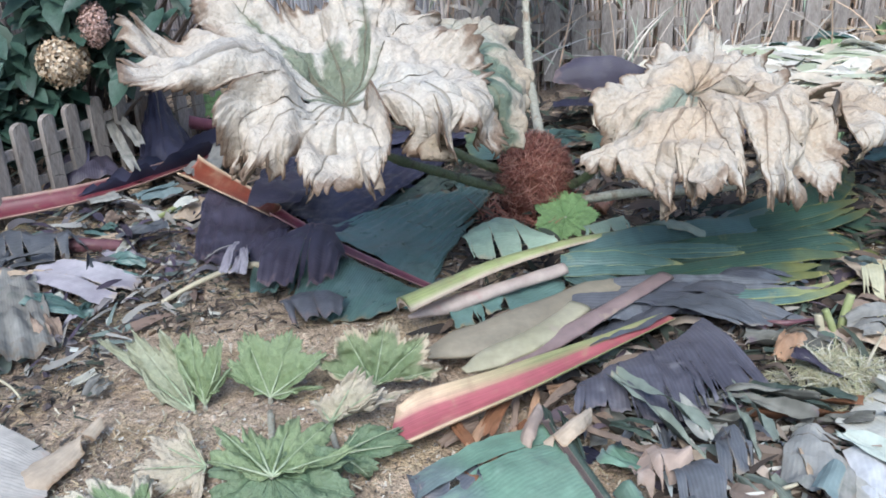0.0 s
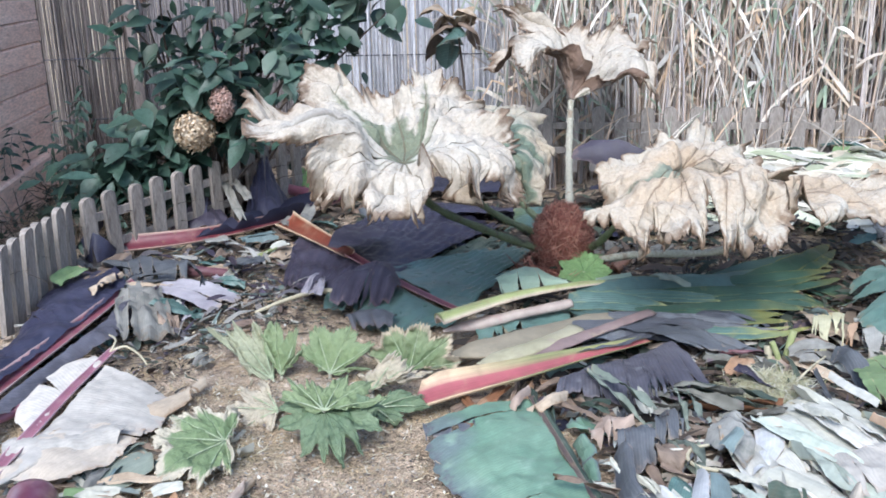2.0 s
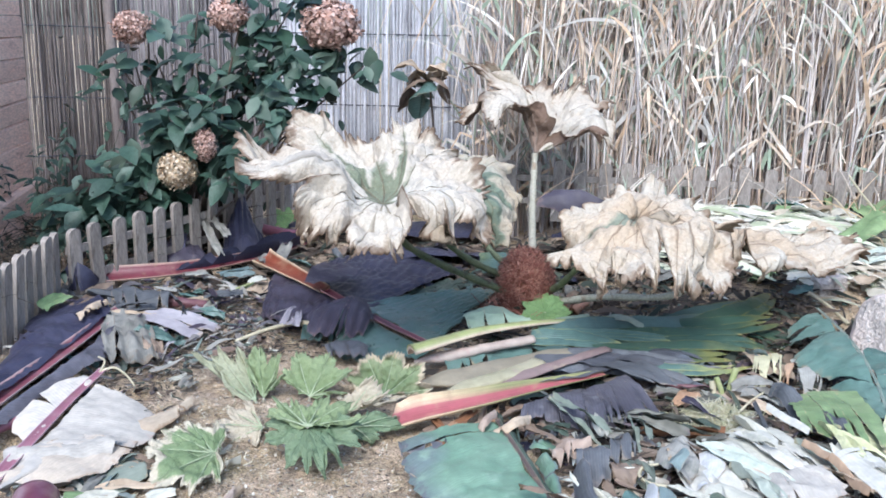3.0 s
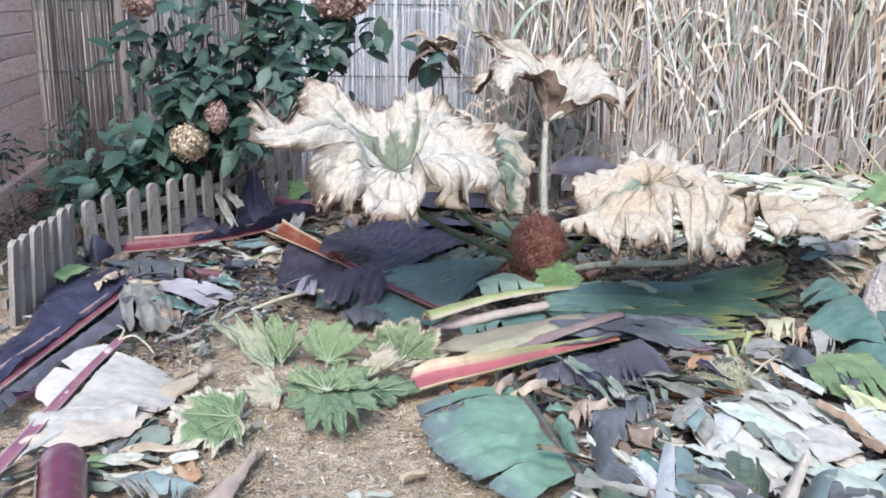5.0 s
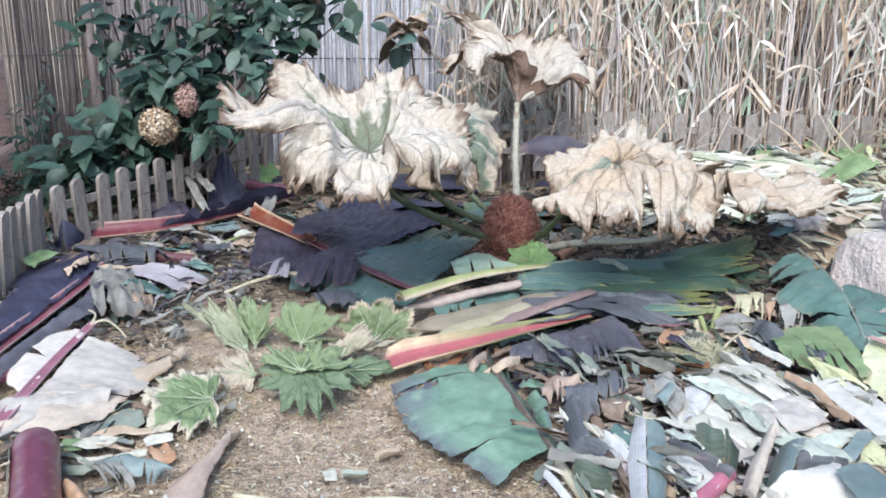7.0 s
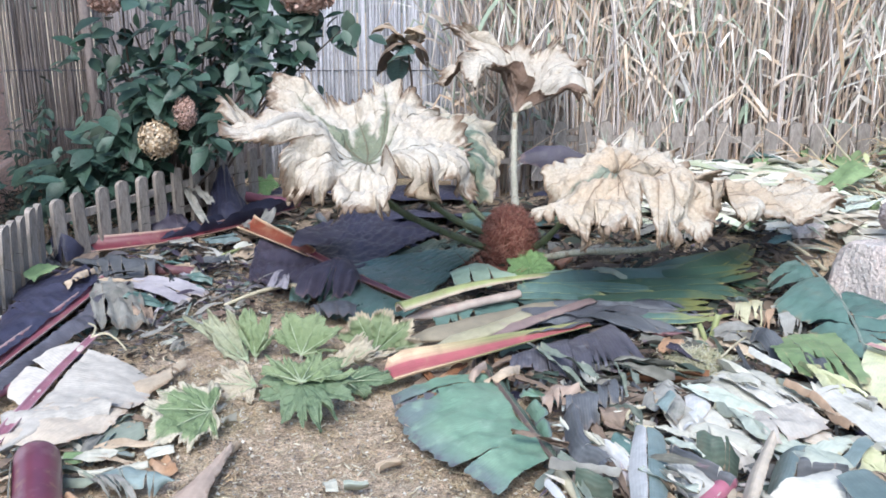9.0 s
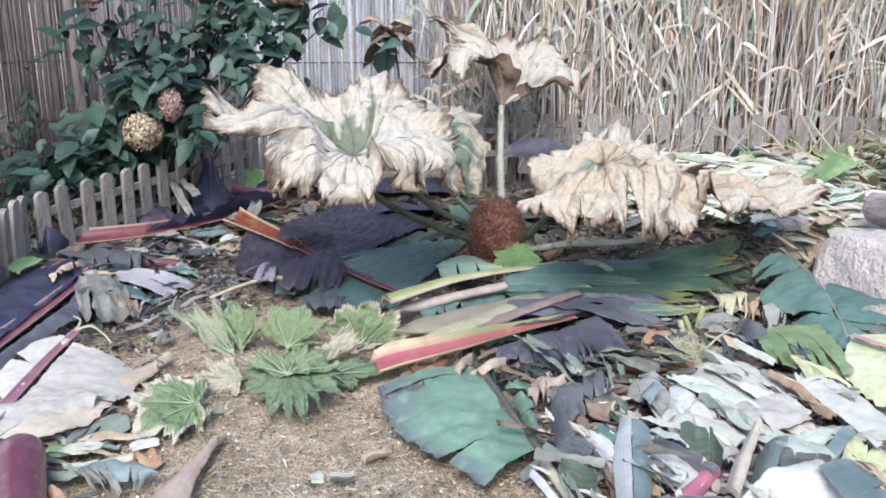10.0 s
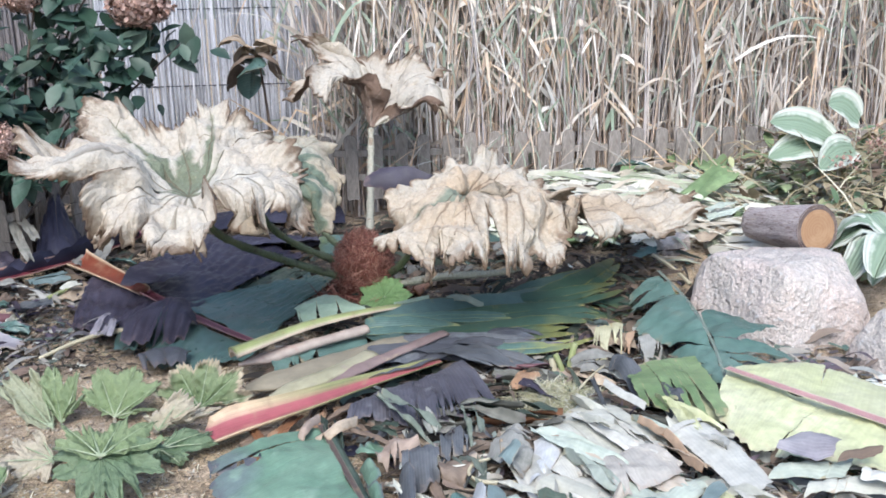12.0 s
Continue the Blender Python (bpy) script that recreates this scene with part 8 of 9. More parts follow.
flap("dark green rolled piece of leaf", [(0.378, 0.999, 0.030), (0.418, 0.957, 0.030), (0.469, 0.935, 0.030)], [(0.381, 0.997, 0.090), (0.430, 0.987, 0.090), (0.464, 0.898, 0.090)], "darkgreen", seed=425, tears=0, bulge=0.04, ripple=0.01)
flap("tan curled edge of dried leaf", [(0.315, 1.036, 0.090), (0.392, 0.998, 0.090), (0.487, 0.971, 0.090)], [(0.328, 1.058, 0.100), (0.400, 1.007, 0.100), (0.493, 0.986, 0.100)], "driedgrey", seed=426, tears=0, ripple=0.008)
flap("white wrinkled piece of leaf", [(0.371, 0.830, 0.060), (0.393, 0.737, 0.060), (0.407, 0.695, 0.060)], [(0.430, 0.845, 0.060), (0.482, 0.803, 0.060), (0.503, 0.696, 0.060)], "white", seed=427, tears=2, ripple=0.012)
flap("cream torn piece of leaf", [(0.453, 0.777, 0.080), (0.494, 0.725, 0.080), (0.534, 0.708, 0.080)], [(0.470, 0.813, 0.080), (0.526, 0.807, 0.080), (0.564, 0.773, 0.080)], "cream", seed=428, tears=1, ripple=0.01)
flap("white narrow strip of leaf", [(0.305, 1.019, 0.040), (0.346, 0.918, 0.040), (0.374, 0.852, 0.040)], [(0.325, 1.035, 0.040), (0.364, 0.940, 0.040), (0.388, 0.876, 0.040)], "lilacwhite", seed=429, tears=0)
flap("white narrow strip of leaf", [(0.236, 0.877, 0.030), (0.275, 0.821, 0.030), (0.304, 0.772, 0.030)], [(0.252, 0.896, 0.030), (0.290, 0.849, 0.030), (0.319, 0.799, 0.030)], "pale", seed=430, tears=0)
flap("grey-green withered piece of leaf", [(0.606, 1.436, 0.050), (0.648, 1.545, 0.050), (0.694, 1.612, 0.050)], [(0.686, 1.308, 0.070), (0.730, 1.401, 0.070), (0.750, 1.534, 0.070)], "driedgrey", seed=431, tears=2, ripple=0.02, bulge=0.03)
flap("teal sheen scrap of withered leaf", [(0.628, 1.360, 0.100), (0.672, 1.413, 0.100)], [(0.652, 1.303, 0.100), (0.711, 1.398, 0.100)], "greyblue", seed=432, tears=0, ripple=0.012)
flap("slate crumpled piece of leaf", [(0.385, 1.440, 0.080), (0.438, 1.479, 0.080), (0.486, 1.440, 0.080)], [(0.391, 1.333, 0.050), (0.438, 1.299, 0.050), (0.495, 1.362, 0.050)], "slateblue", seed=433, tears=1, ripple=0.022, bulge=0.03)
flap("tan crumpled dried leaf", [(0.314, 1.479, 0.080), (0.375, 1.519, 0.080), (0.437, 1.471, 0.080)], [(0.324, 1.435, 0.050), (0.380, 1.405, 0.050), (0.446, 1.466, 0.050)], "driedpink", seed=434, tears=2, ripple=0.022, bulge=0.03, pleat=0.006)
flap("brown crumpled dried leaf", [(0.478, 1.394, 0.070), (0.532, 1.439, 0.070), (0.583, 1.394, 0.070)], [(0.481, 1.340, 0.040), (0.524, 1.305, 0.040), (0.586, 1.354, 0.040)], "driedbrown", seed=435, tears=2, ripple=0.022, bulge=0.03)
flap("dark withered leaf scrap", [(0.498, 1.567, 0.070), (0.545, 1.600, 0.070), (0.580, 1.550, 0.070)], [(0.491, 1.472, 0.040), (0.536, 1.456, 0.040), (0.579, 1.503, 0.040)], "slate", seed=436, tears=2, ripple=0.02, bulge=0.03)
flap("pale green strip of leaf", [(0.897, 0.804, 0.050), (0.955, 0.773, 0.050), (1.006, 0.748, 0.050)], [(0.922, 0.840, 0.050), (0.979, 0.804, 0.050), (1.032, 0.783, 0.050)], "greyblue", seed=437, tears=0)
flap("mint strip at the heap edge", [(1.025, 0.796, 0.050), (1.060, 0.746, 0.050), (1.101, 0.715, 0.050)], [(1.063, 0.858, 0.050), (1.105, 0.823, 0.050), (1.146, 0.788, 0.050)], "mint", seed=438, tears=1)
flap("white strip at the heap edge", [(0.773, 0.833, 0.060), (0.808, 0.779, 0.060), (0.845, 0.740, 0.060)], [(0.791, 0.871, 0.060), (0.834, 0.824, 0.060), (0.875, 0.788, 0.060)], "white", seed=439, tears=0)
# added grey sheet that gives the shade of a gap between the strips
flap("grey leaf sheet standing in for a shaded gap in the heap", [(0.584, 0.768, 0.040), (0.680, 0.758, 0.040), (0.788, 0.748, 0.040)], [(0.602, 0.799, 0.040), (0.697, 0.800, 0.040), (0.806, 0.787, 0.040)], "driedgrey", seed=440, tears=2, ripple=0.012)
flap("fresh green piece of banana leaf", [(1.106, 1.874, 0.080), (1.195, 1.958, 0.090), (1.368, 2.027, 0.090)], [(1.085, 1.635, 0.090), (1.171, 1.522, 0.095), (1.334, 1.627, 0.090)], "leafgreen", seed=441, tears=5, gap=0.5, ragged=0.35, ripple=0.006, bulge=0.02, tear_from=(0.4, 0.8))
flap("pale lime piece of banana leaf", [(1.195, 1.682, 0.070), (1.252, 1.601, 0.070), (1.329, 1.543, 0.070)], [(1.287, 1.834, 0.090), (1.332, 1.736, 0.090), (1.388, 1.612, 0.090)], "lime", seed=442, tears=2, ripple=0.006)
flap("dark slate crumpled leaf beside stubs", [(1.078, 1.994, 0.050), (1.128, 1.804, 0.050), (1.186, 1.597, 0.050)], [(1.117, 2.004, 0.080), (1.176, 1.851, 0.080), (1.229, 1.657, 0.080)], "slate", seed=443, tears=2, ripple=0.018, bulge=0.03)
flap("white thin strip of leaf", [(1.002, 1.757, 0.110), (1.036, 1.662, 0.110), (1.080, 1.571, 0.110)], [(1.020, 1.789, 0.110), (1.058, 1.695, 0.110), (1.099, 1.591, 0.110)], "white", seed=444, tears=0)
flap("lilac piece of leaf on the lime leaf", [(1.332, 1.288, 0.130), (1.381, 1.242, 0.130), (1.467, 1.245, 0.130)], [(1.362, 1.315, 0.140), (1.448, 1.350, 0.140), (1.510, 1.282, 0.140)], "lilac", seed=445, tears=0, ripple=0.008)
flap("mint leaf strip in the heap", [(1.277, 1.224, 0.080), (1.383, 1.236, 0.080), (1.489, 1.215, 0.080)], [(1.348, 1.288, 0.080), (1.437, 1.288, 0.080), (1.550, 1.277, 0.080)], "mint", seed=446, tears=2, ripple=0.01)
flap("pale leaf strip in the heap", [(1.347, 1.155, 0.070), (1.456, 1.176, 0.070), (1.575, 1.160, 0.070)], [(1.407, 1.224, 0.070), (1.498, 1.232, 0.070), (1.623, 1.220, 0.070)], "pale", seed=447, tears=2, ripple=0.01)
flap("tan leaf edge in the heap", [(1.457, 1.219, 0.120), (1.524, 1.235, 0.120), (1.591, 1.246, 0.120)], [(1.491, 1.256, 0.120), (1.558, 1.273, 0.120), (1.612, 1.274, 0.120)], "driedbrown", seed=448, tears=0, ripple=0.01)
flap("white leaf strip in the heap", [(1.496, 1.179, 0.100), (1.555, 1.157, 0.100), (1.611, 1.131, 0.100)], [(1.535, 1.231, 0.100), (1.601, 1.213, 0.100), (1.657, 1.186, 0.100)], "white", seed=449, tears=1, ripple=0.01)
flap("cream bleached piece of banana leaf", [(-1.208, 1.289, 0.070), (-1.047, 1.353, 0.070), (-0.903, 1.383, 0.070)], [(-1.121, 1.108, 0.030), (-1.004, 1.176, 0.030), (-0.908, 1.293, 0.030)], "bleached", seed=450, tears=1, bulge=0.03, ripple=0.01, ragged=0.08)
flap("grey-green strip of leaf on the soil", [(-0.966, 1.133, 0.030), (-0.852, 1.139, 0.030), (-0.780, 1.247, 0.030)], [(-0.968, 1.233, 0.030), (-0.896, 1.286, 0.030), (-0.811, 1.314, 0.030)], "greygreen", seed=451, tears=1, ripple=0.006)
flap("grey-blue withered leaf with frayed edge", [(-0.835, 1.017, 0.050), (-0.733, 1.029, 0.050), (-0.580, 0.970, 0.050)], [(-0.779, 0.951, 0.020), (-0.688, 0.936, 0.020), (-0.633, 0.978, 0.020)], "greyblue", seed=452, tears=5, ripple=0.012, bulge=0.02, gap=0.4, ragged=0.3)
flap("grey-olive withered leaf with frayed edge", [(-0.822, 0.968, 0.060), (-0.801, 0.989, 0.060), (-0.738, 0.973, 0.060)], [(-0.772, 0.941, 0.020), (-0.723, 0.921, 0.020), (-0.686, 0.931, 0.020)], "driedgrey", seed=453, tears=4, ripple=0.012, ragged=0.3)
flap("pinkish brown rolled leaf on the soil", [(-0.531, 1.209, 0.020), (-0.572, 1.051, 0.020), (-0.612, 0.917, 0.020), (-0.578, 0.763, 0.020)], [(-0.512, 1.171, 0.030), (-0.515, 1.007, 0.030), (-0.504, 0.843, 0.030), (-0.511, 0.743, 0.030)], "driedpink", seed=454, tears=0, bulge=0.03, ripple=0.005)
flap("white strip beside the rolled leaf", [(-0.606, 0.871, 0.030), (-0.588, 0.797, 0.030), (-0.579, 0.742, 0.030)], [(-0.584, 0.876, 0.030), (-0.556, 0.802, 0.030), (-0.541, 0.742, 0.030)], "pale", seed=455, tears=0)
flap("orange-brown dry leaf beside the cut stem", [(-0.860, 0.870, 0.030), (-0.811, 0.813, 0.030), (-0.749, 0.747, 0.030)], [(-0.818, 0.867, 0.050), (-0.757, 0.811, 0.050), (-0.700, 0.718, 0.050)], "orange", seed=456, tears=2, ripple=0.014, bulge=0.03)
flap("green leaf strip beside the cut stem", [(-0.956, 1.097, 0.030), (-0.916, 1.080, 0.030), (-0.891, 1.098, 0.030)], [(-0.966, 1.127, 0.030), (-0.932, 1.133, 0.030), (-0.895, 1.127, 0.030)], "leafgreen", seed=457, tears=0)

flap("pale mint strip of leaf under the heap", [(0.865, 1.653, 0.045), (0.949, 1.712, 0.045)], [(0.919, 1.330, 0.050), (1.047, 1.420, 0.050)], "mint", seed=560, tears=0, bulge=0.015, ripple=0.007, ragged=0.12, gap=0.3)
flap("bleached strip of leaf under the heap", [(0.944, 1.694, 0.045), (1.034, 1.737, 0.045)], [(1.056, 1.375, 0.050), (1.161, 1.454, 0.050)], "pale", seed=561, tears=1, bulge=0.015, ripple=0.007, ragged=0.12, gap=0.3)
flap("white strip of banana leaf under others", [(0.743, 1.477, 0.045), (0.846, 1.570, 0.045)], [(0.787, 1.286, 0.050), (0.873, 1.326, 0.050)], "white", seed=562, tears=2, bulge=0.015, ripple=0.007, ragged=0.12, gap=0.3)
flap("white strip of banana leaf under others", [(0.733, 1.282, 0.045), (0.841, 1.350, 0.045)], [(0.826, 1.151, 0.050), (0.925, 1.219, 0.050)], "white", seed=563, tears=0, bulge=0.015, ripple=0.007, ragged=0.12, gap=0.3)
flap("cream crumpled sheet of leaf in the heap", [(0.876, 1.336, 0.045), (1.091, 1.459, 0.045)], [(0.890, 1.201, 0.050), (1.076, 1.256, 0.050)], "bleached", seed=564, tears=1, bulge=0.015, ripple=0.007, ragged=0.12, gap=0.3)
flap("lilac-white strip of leaf in the heap", [(1.160, 1.577, 0.045), (1.289, 1.649, 0.045)], [(1.196, 1.320, 0.050), (1.317, 1.432, 0.050)], "lilacwhite", seed=565, tears=2, bulge=0.015, ripple=0.007, ragged=0.12, gap=0.3)
flap("pale mint strip of leaf under the heap", [(0.922, 1.210, 0.045), (1.101, 1.306, 0.045)], [(0.958, 1.119, 0.050), (1.172, 1.240, 0.050)], "mint", seed=566, tears=0, bulge=0.015, ripple=0.007, ragged=0.12, gap=0.3)
flap("white strip of banana leaf under others", [(0.651, 1.132, 0.045), (0.755, 1.178, 0.045)], [(0.695, 0.953, 0.050), (0.781, 1.032, 0.050)], "white", seed=567, tears=1, bulge=0.015, ripple=0.007, ragged=0.12, gap=0.3)
flap("pale mint strip of leaf under the heap", [(0.614, 1.086, 0.045), (0.675, 1.142, 0.045)], [(0.612, 0.934, 0.050), (0.702, 0.954, 0.050)], "mint", seed=568, tears=2, bulge=0.015, ripple=0.007, ragged=0.12, gap=0.3)
flap("white strip of banana leaf under others", [(0.934, 1.063, 0.045), (1.056, 1.062, 0.045)], [(0.882, 0.944, 0.050), (1.036, 0.956, 0.050)], "white", seed=569, tears=0, bulge=0.015, ripple=0.007, ragged=0.12, gap=0.3)
flap("lilac strip of leaf in the heap", [(0.513, 1.225, 0.045), (0.566, 1.277, 0.045)], [(0.491, 0.962, 0.050), (0.536, 0.991, 0.050)], "lilac", seed=570, tears=1, bulge=0.015, ripple=0.007, ragged=0.12, gap=0.3)
flap("slate-blue strip of leaf in the heap", [(0.420, 1.186, 0.045), (0.468, 1.221, 0.045)], [(0.450, 1.010, 0.050), (0.502, 1.041, 0.050)], "slateblue", seed=571, tears=2, bulge=0.015, ripple=0.007, ragged=0.12, gap=0.3)


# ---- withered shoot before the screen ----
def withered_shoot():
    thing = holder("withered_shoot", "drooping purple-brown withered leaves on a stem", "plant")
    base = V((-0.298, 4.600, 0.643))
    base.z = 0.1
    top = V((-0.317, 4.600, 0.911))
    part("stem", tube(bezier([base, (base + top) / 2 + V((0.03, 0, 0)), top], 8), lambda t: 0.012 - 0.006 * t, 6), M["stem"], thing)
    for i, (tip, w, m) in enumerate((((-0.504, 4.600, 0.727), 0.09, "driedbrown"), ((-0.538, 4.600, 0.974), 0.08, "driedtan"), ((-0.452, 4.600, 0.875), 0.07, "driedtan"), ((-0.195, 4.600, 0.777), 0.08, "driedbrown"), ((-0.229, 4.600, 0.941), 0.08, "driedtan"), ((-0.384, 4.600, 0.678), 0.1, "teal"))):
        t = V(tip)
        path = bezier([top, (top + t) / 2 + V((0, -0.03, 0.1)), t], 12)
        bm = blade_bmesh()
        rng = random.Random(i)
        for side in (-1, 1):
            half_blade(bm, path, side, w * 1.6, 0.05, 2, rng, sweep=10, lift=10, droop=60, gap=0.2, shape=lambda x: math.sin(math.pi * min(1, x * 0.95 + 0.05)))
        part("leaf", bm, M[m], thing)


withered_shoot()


# ---- boulders and log ----
def boulder(label, centre, size, seed, turn=(0, 0, 0), cuts=9, faces=()):
    rng = random.Random(seed)
    bm = bmesh.new()
    bmesh.ops.create_icosphere(bm, subdivisions=5, radius=1)
    planes = []
    for k in range(cuts):
        n = V((rng.gauss(0, 1), rng.gauss(0, 1), rng.gauss(0, 0.8))).normalized()
        planes.append((n, rng.uniform(0.62, 0.85)))
    planes += [(V((0, 0, 1)), 0.66), (V((0, -1, 0.15)).normalized(), 0.68)]
    if faces:
        planes = [(V(n).normalized(), d) for n, d in faces]
    for v in bm.verts:
        for n, d in planes:
            over = v.co.dot(n) - d
            if over > 0:
                v.co -= n * over * 0.93
        c = v.co.copy()
        v.co += c.normalized() * (0.05 * noise.noise(c * 2.6 + V((seed, 0, 0))) + 0.025 * noise.noise(c * 7) + 0.012 * noise.noise(c * 18))
        v.co = V((v.co.x * size[0], v.co.y * size[1], v.co.z * size[2]))
    ob = mesh_object("boulder", bm, M["stone"])
    ob.matrix_basis = Matrix.Translation(centre) @ Euler([radians(a) for a in turn]).to_matrix().to_4x4()
    return tagged(ob, label, "boulder", "boulders of the bed edge")


boulder("large pale pinkish granite boulder with rusty stains", V((1.885, 2.5, 0.0)), (0.33, 0.38, 0.4), 3, (0, 0, 8),
        faces=(((0, 0.14, 1), 0.66), ((0.12, -1, 0.3), 0.7), ((-1, -0.25, 0.5), 0.78), ((1, -0.1, 0.05), 0.74), ((-0.7, -0.7, 0.2), 0.84), ((0.5, -0.6, 0.7), 0.8), ((0.2, -0.6, 0.9), 0.78), ((0, 1, 0.1), 0.75)))
boulder("small grey stone beside the withered leaves", V((1.69, 3.25, 0.06)), (0.105, 0.09, 0.165), 5, (0, 0, 30))
boulder("grey boulder at the bed edge", V((2.2, 2.1, -0.03)), (0.25, 0.25, 0.3), 8, (10, 0, 40))
boulder("pale stone among cut leaves", V((1.975, 3.398, 0.052)), (0.13, 0.1, 0.1), 9, (0, 0, 70))


def log():
    a, b = V((2.01, 3.12, 0.25)), V((2.118, 2.74, 0.306))
    thing = holder("log", "short sawn log with orange cut face on a boulder", "log")
    d = (b - a)
    n = 30
    bm = bmesh.new()
    rings = []
    for i in range(n + 1):
        ring = []
        for k in range(40):
            ang = 2 * math.pi * k / 40
            x = d.length * i / n
            r = 0.098 - 0.03 * (1 - i / n) ** 1.4 + 0.012 * noise.noise((x * 3, math.cos(ang) * 2, math.sin(ang) * 2)) + 0.006 * noise.noise((x * 8, math.cos(ang) * 9, math.sin(ang) * 9))
            ring.append(bm.verts.new((x, r * math.cos(ang), r * math.sin(ang))))
        rings.append(ring)
    for p, q in zip(rings, rings[1:]):
        for k in range(40):
            bm.faces.new((p[k], p[(k + 1) % 40], q[(k + 1) % 40], q[k]))
    bm.faces.new(rings[0][::-1])
    bark = part("bark", bm, M["bark"], thing)
    face = bmesh.new()
    c = face.verts.new((d.length - 0.002, 0, 0))
    rim = []
    for k in range(40):
        ang = 2 * math.pi * k / 40
        rim.append(face.verts.new((d.length, 0.084 * math.cos(ang), 0.084 * math.sin(ang))))
    for k in range(40):
        face.faces.new((c, rim[k], rim[(k + 1) % 40]))
    lip = bmesh.new()
    r0 = [lip.verts.new((d.length, 0.084 * math.cos(2 * math.pi * k / 40), 0.084 * math.sin(2 * math.pi * k / 40))) for k in range(40)]
    r1 = [lip.verts.new((d.length - 0.004, 0.104 * math.cos(2 * math.pi * k / 40), 0.104 * math.sin(2 * math.pi * k / 40))) for k in range(40)]
    for k in range(40):
        lip.faces.new((r0[k], r1[k], r1[(k + 1) % 40], r0[(k + 1) % 40]))
    m = Matrix.Translation(a) @ d.to_track_quat("X", "Z").to_matrix().to_4x4()
    for ob in (bark, part("cut_face", face, M["cut"], thing, "orange-brown sawn wood"), part("bark_rim", lip, M["bark_dark"], thing, "dark ring of bark")):
        ob.matrix_basis = m
    knot = bmesh.new()
    bmesh.ops.create_icosphere(knot, subdivisions=3, radius=0.035)
    k = part("branch_stub", knot, M["bark"], bark)
    k.matrix_basis = Matrix.Translation((d.length * 0.72, 0.02, -0.075)) @ Matrix.Diagonal((1.1, 0.8, 0.7, 1))


log()


# ---- plants on the rock bank ----
def facing_leaf(bm, path, wide):
    """A cupped pointed leaf whose upper face leans towards the bed."""
    along, across = bm.verts.layers.float["along"], bm.verts.layers.float["across"]
    n, grid = len(path) - 1, []
    for i, p in enumerate(path):
        t = i / n
        d = frame_of(path, i)[0]
        s = d.cross(V((0.1, -0.8, 0.6))).normalized()
        u = s.cross(d)
        u = u if u.z > 0 else -u
        w = wide * max(0.02, math.sin(math.pi * min(1, t * 0.88 + 0.12)) ** 0.75)
        row = []
        for k in range(-5, 6):
            e = k / 5
            v = bm.verts.new(p + s * e * w + u * (0.25 * w * e * e + 0.012 * noise.noise((p.x * 14 + e * 3, p.y * 14, p.z * 14)) * abs(e)))
            v[along], v[across] = t, abs(e)
            row.append(v)
        grid.append(row)
    for a, b in zip(grid, grid[1:]):
        for k in range(10):
            bm.faces.new((a[k], a[k + 1], b[k + 1], b[k]))


def hosta(label, centre, count, size, seed, spread=(0, 360), leaves=()):
    rng = random.Random(seed)
    thing = holder("hosta", label, "hosta", "hostas")
    c = V(centre)
    for i in range(count):
        a = radians(spread[0] + (spread[1] - spread[0]) * (i + 0.5) / count + rng.uniform(-12, 12))
        ln = size * rng.uniform(0.8, 1.2)
        d = V((math.cos(a), math.sin(a), 0))
        p0 = c + d * 0.05
        path = bezier([p0, p0 + d * ln * 0.5 + V((0, 0, ln * rng.uniform(0.2, 0.4))), p0 + d * ln + V((0, 0, -ln * rng.uniform(0.0, 0.4)))], 14)
        wide = ln * 0.3
        if leaves:
            p0, tip, wide = V(leaves[i][0]), V(leaves[i][1]), leaves[i][2] / 2
            path = bezier([p0, (p0 + tip) / 2 + V((0, 0, 0.03)), tip], 14)
        bm = blade_bmesh()
        if leaves:
            facing_leaf(bm, path, wide)
        for side in () if leaves else (-1, 1):
            half_blade(bm, path, side, wide, 0.02, 1, rng, sweep=8, lift=12, droop=30, gap=0.0, ripple=0.006, ragged=0.0, shape=lambda x: max(0.03, math.sin(math.pi * min(1, x * 0.9 + 0.1)) ** 0.7))
        leaf = part("leaf", bm, M["hosta"], thing)
        part("leaf_stalk", tube([V((c.x, c.y, ground_height(c.x, c.y))), p0], 0.005, 5), M["petiole_pale"], leaf)


hosta("variegated hosta with cream-edged leaves by the reeds", (2.681, 3.620, 0.407), 4, 0.27, 3, leaves=(
    ((2.585, 3.600, 0.532), (2.237, 3.560, 0.631), 0.19), ((2.588, 3.600, 0.504), (2.220, 3.500, 0.468), 0.16), ((2.737, 3.660, 0.612), (2.552, 3.620, 0.705), 0.2), ((2.691, 3.600, 0.490), (2.453, 3.450, 0.416), 0.17)))
hosta("variegated hosta drooping beside the log", (2.5, 2.72, 0.22), 8, 0.27, 5, (110, 235))


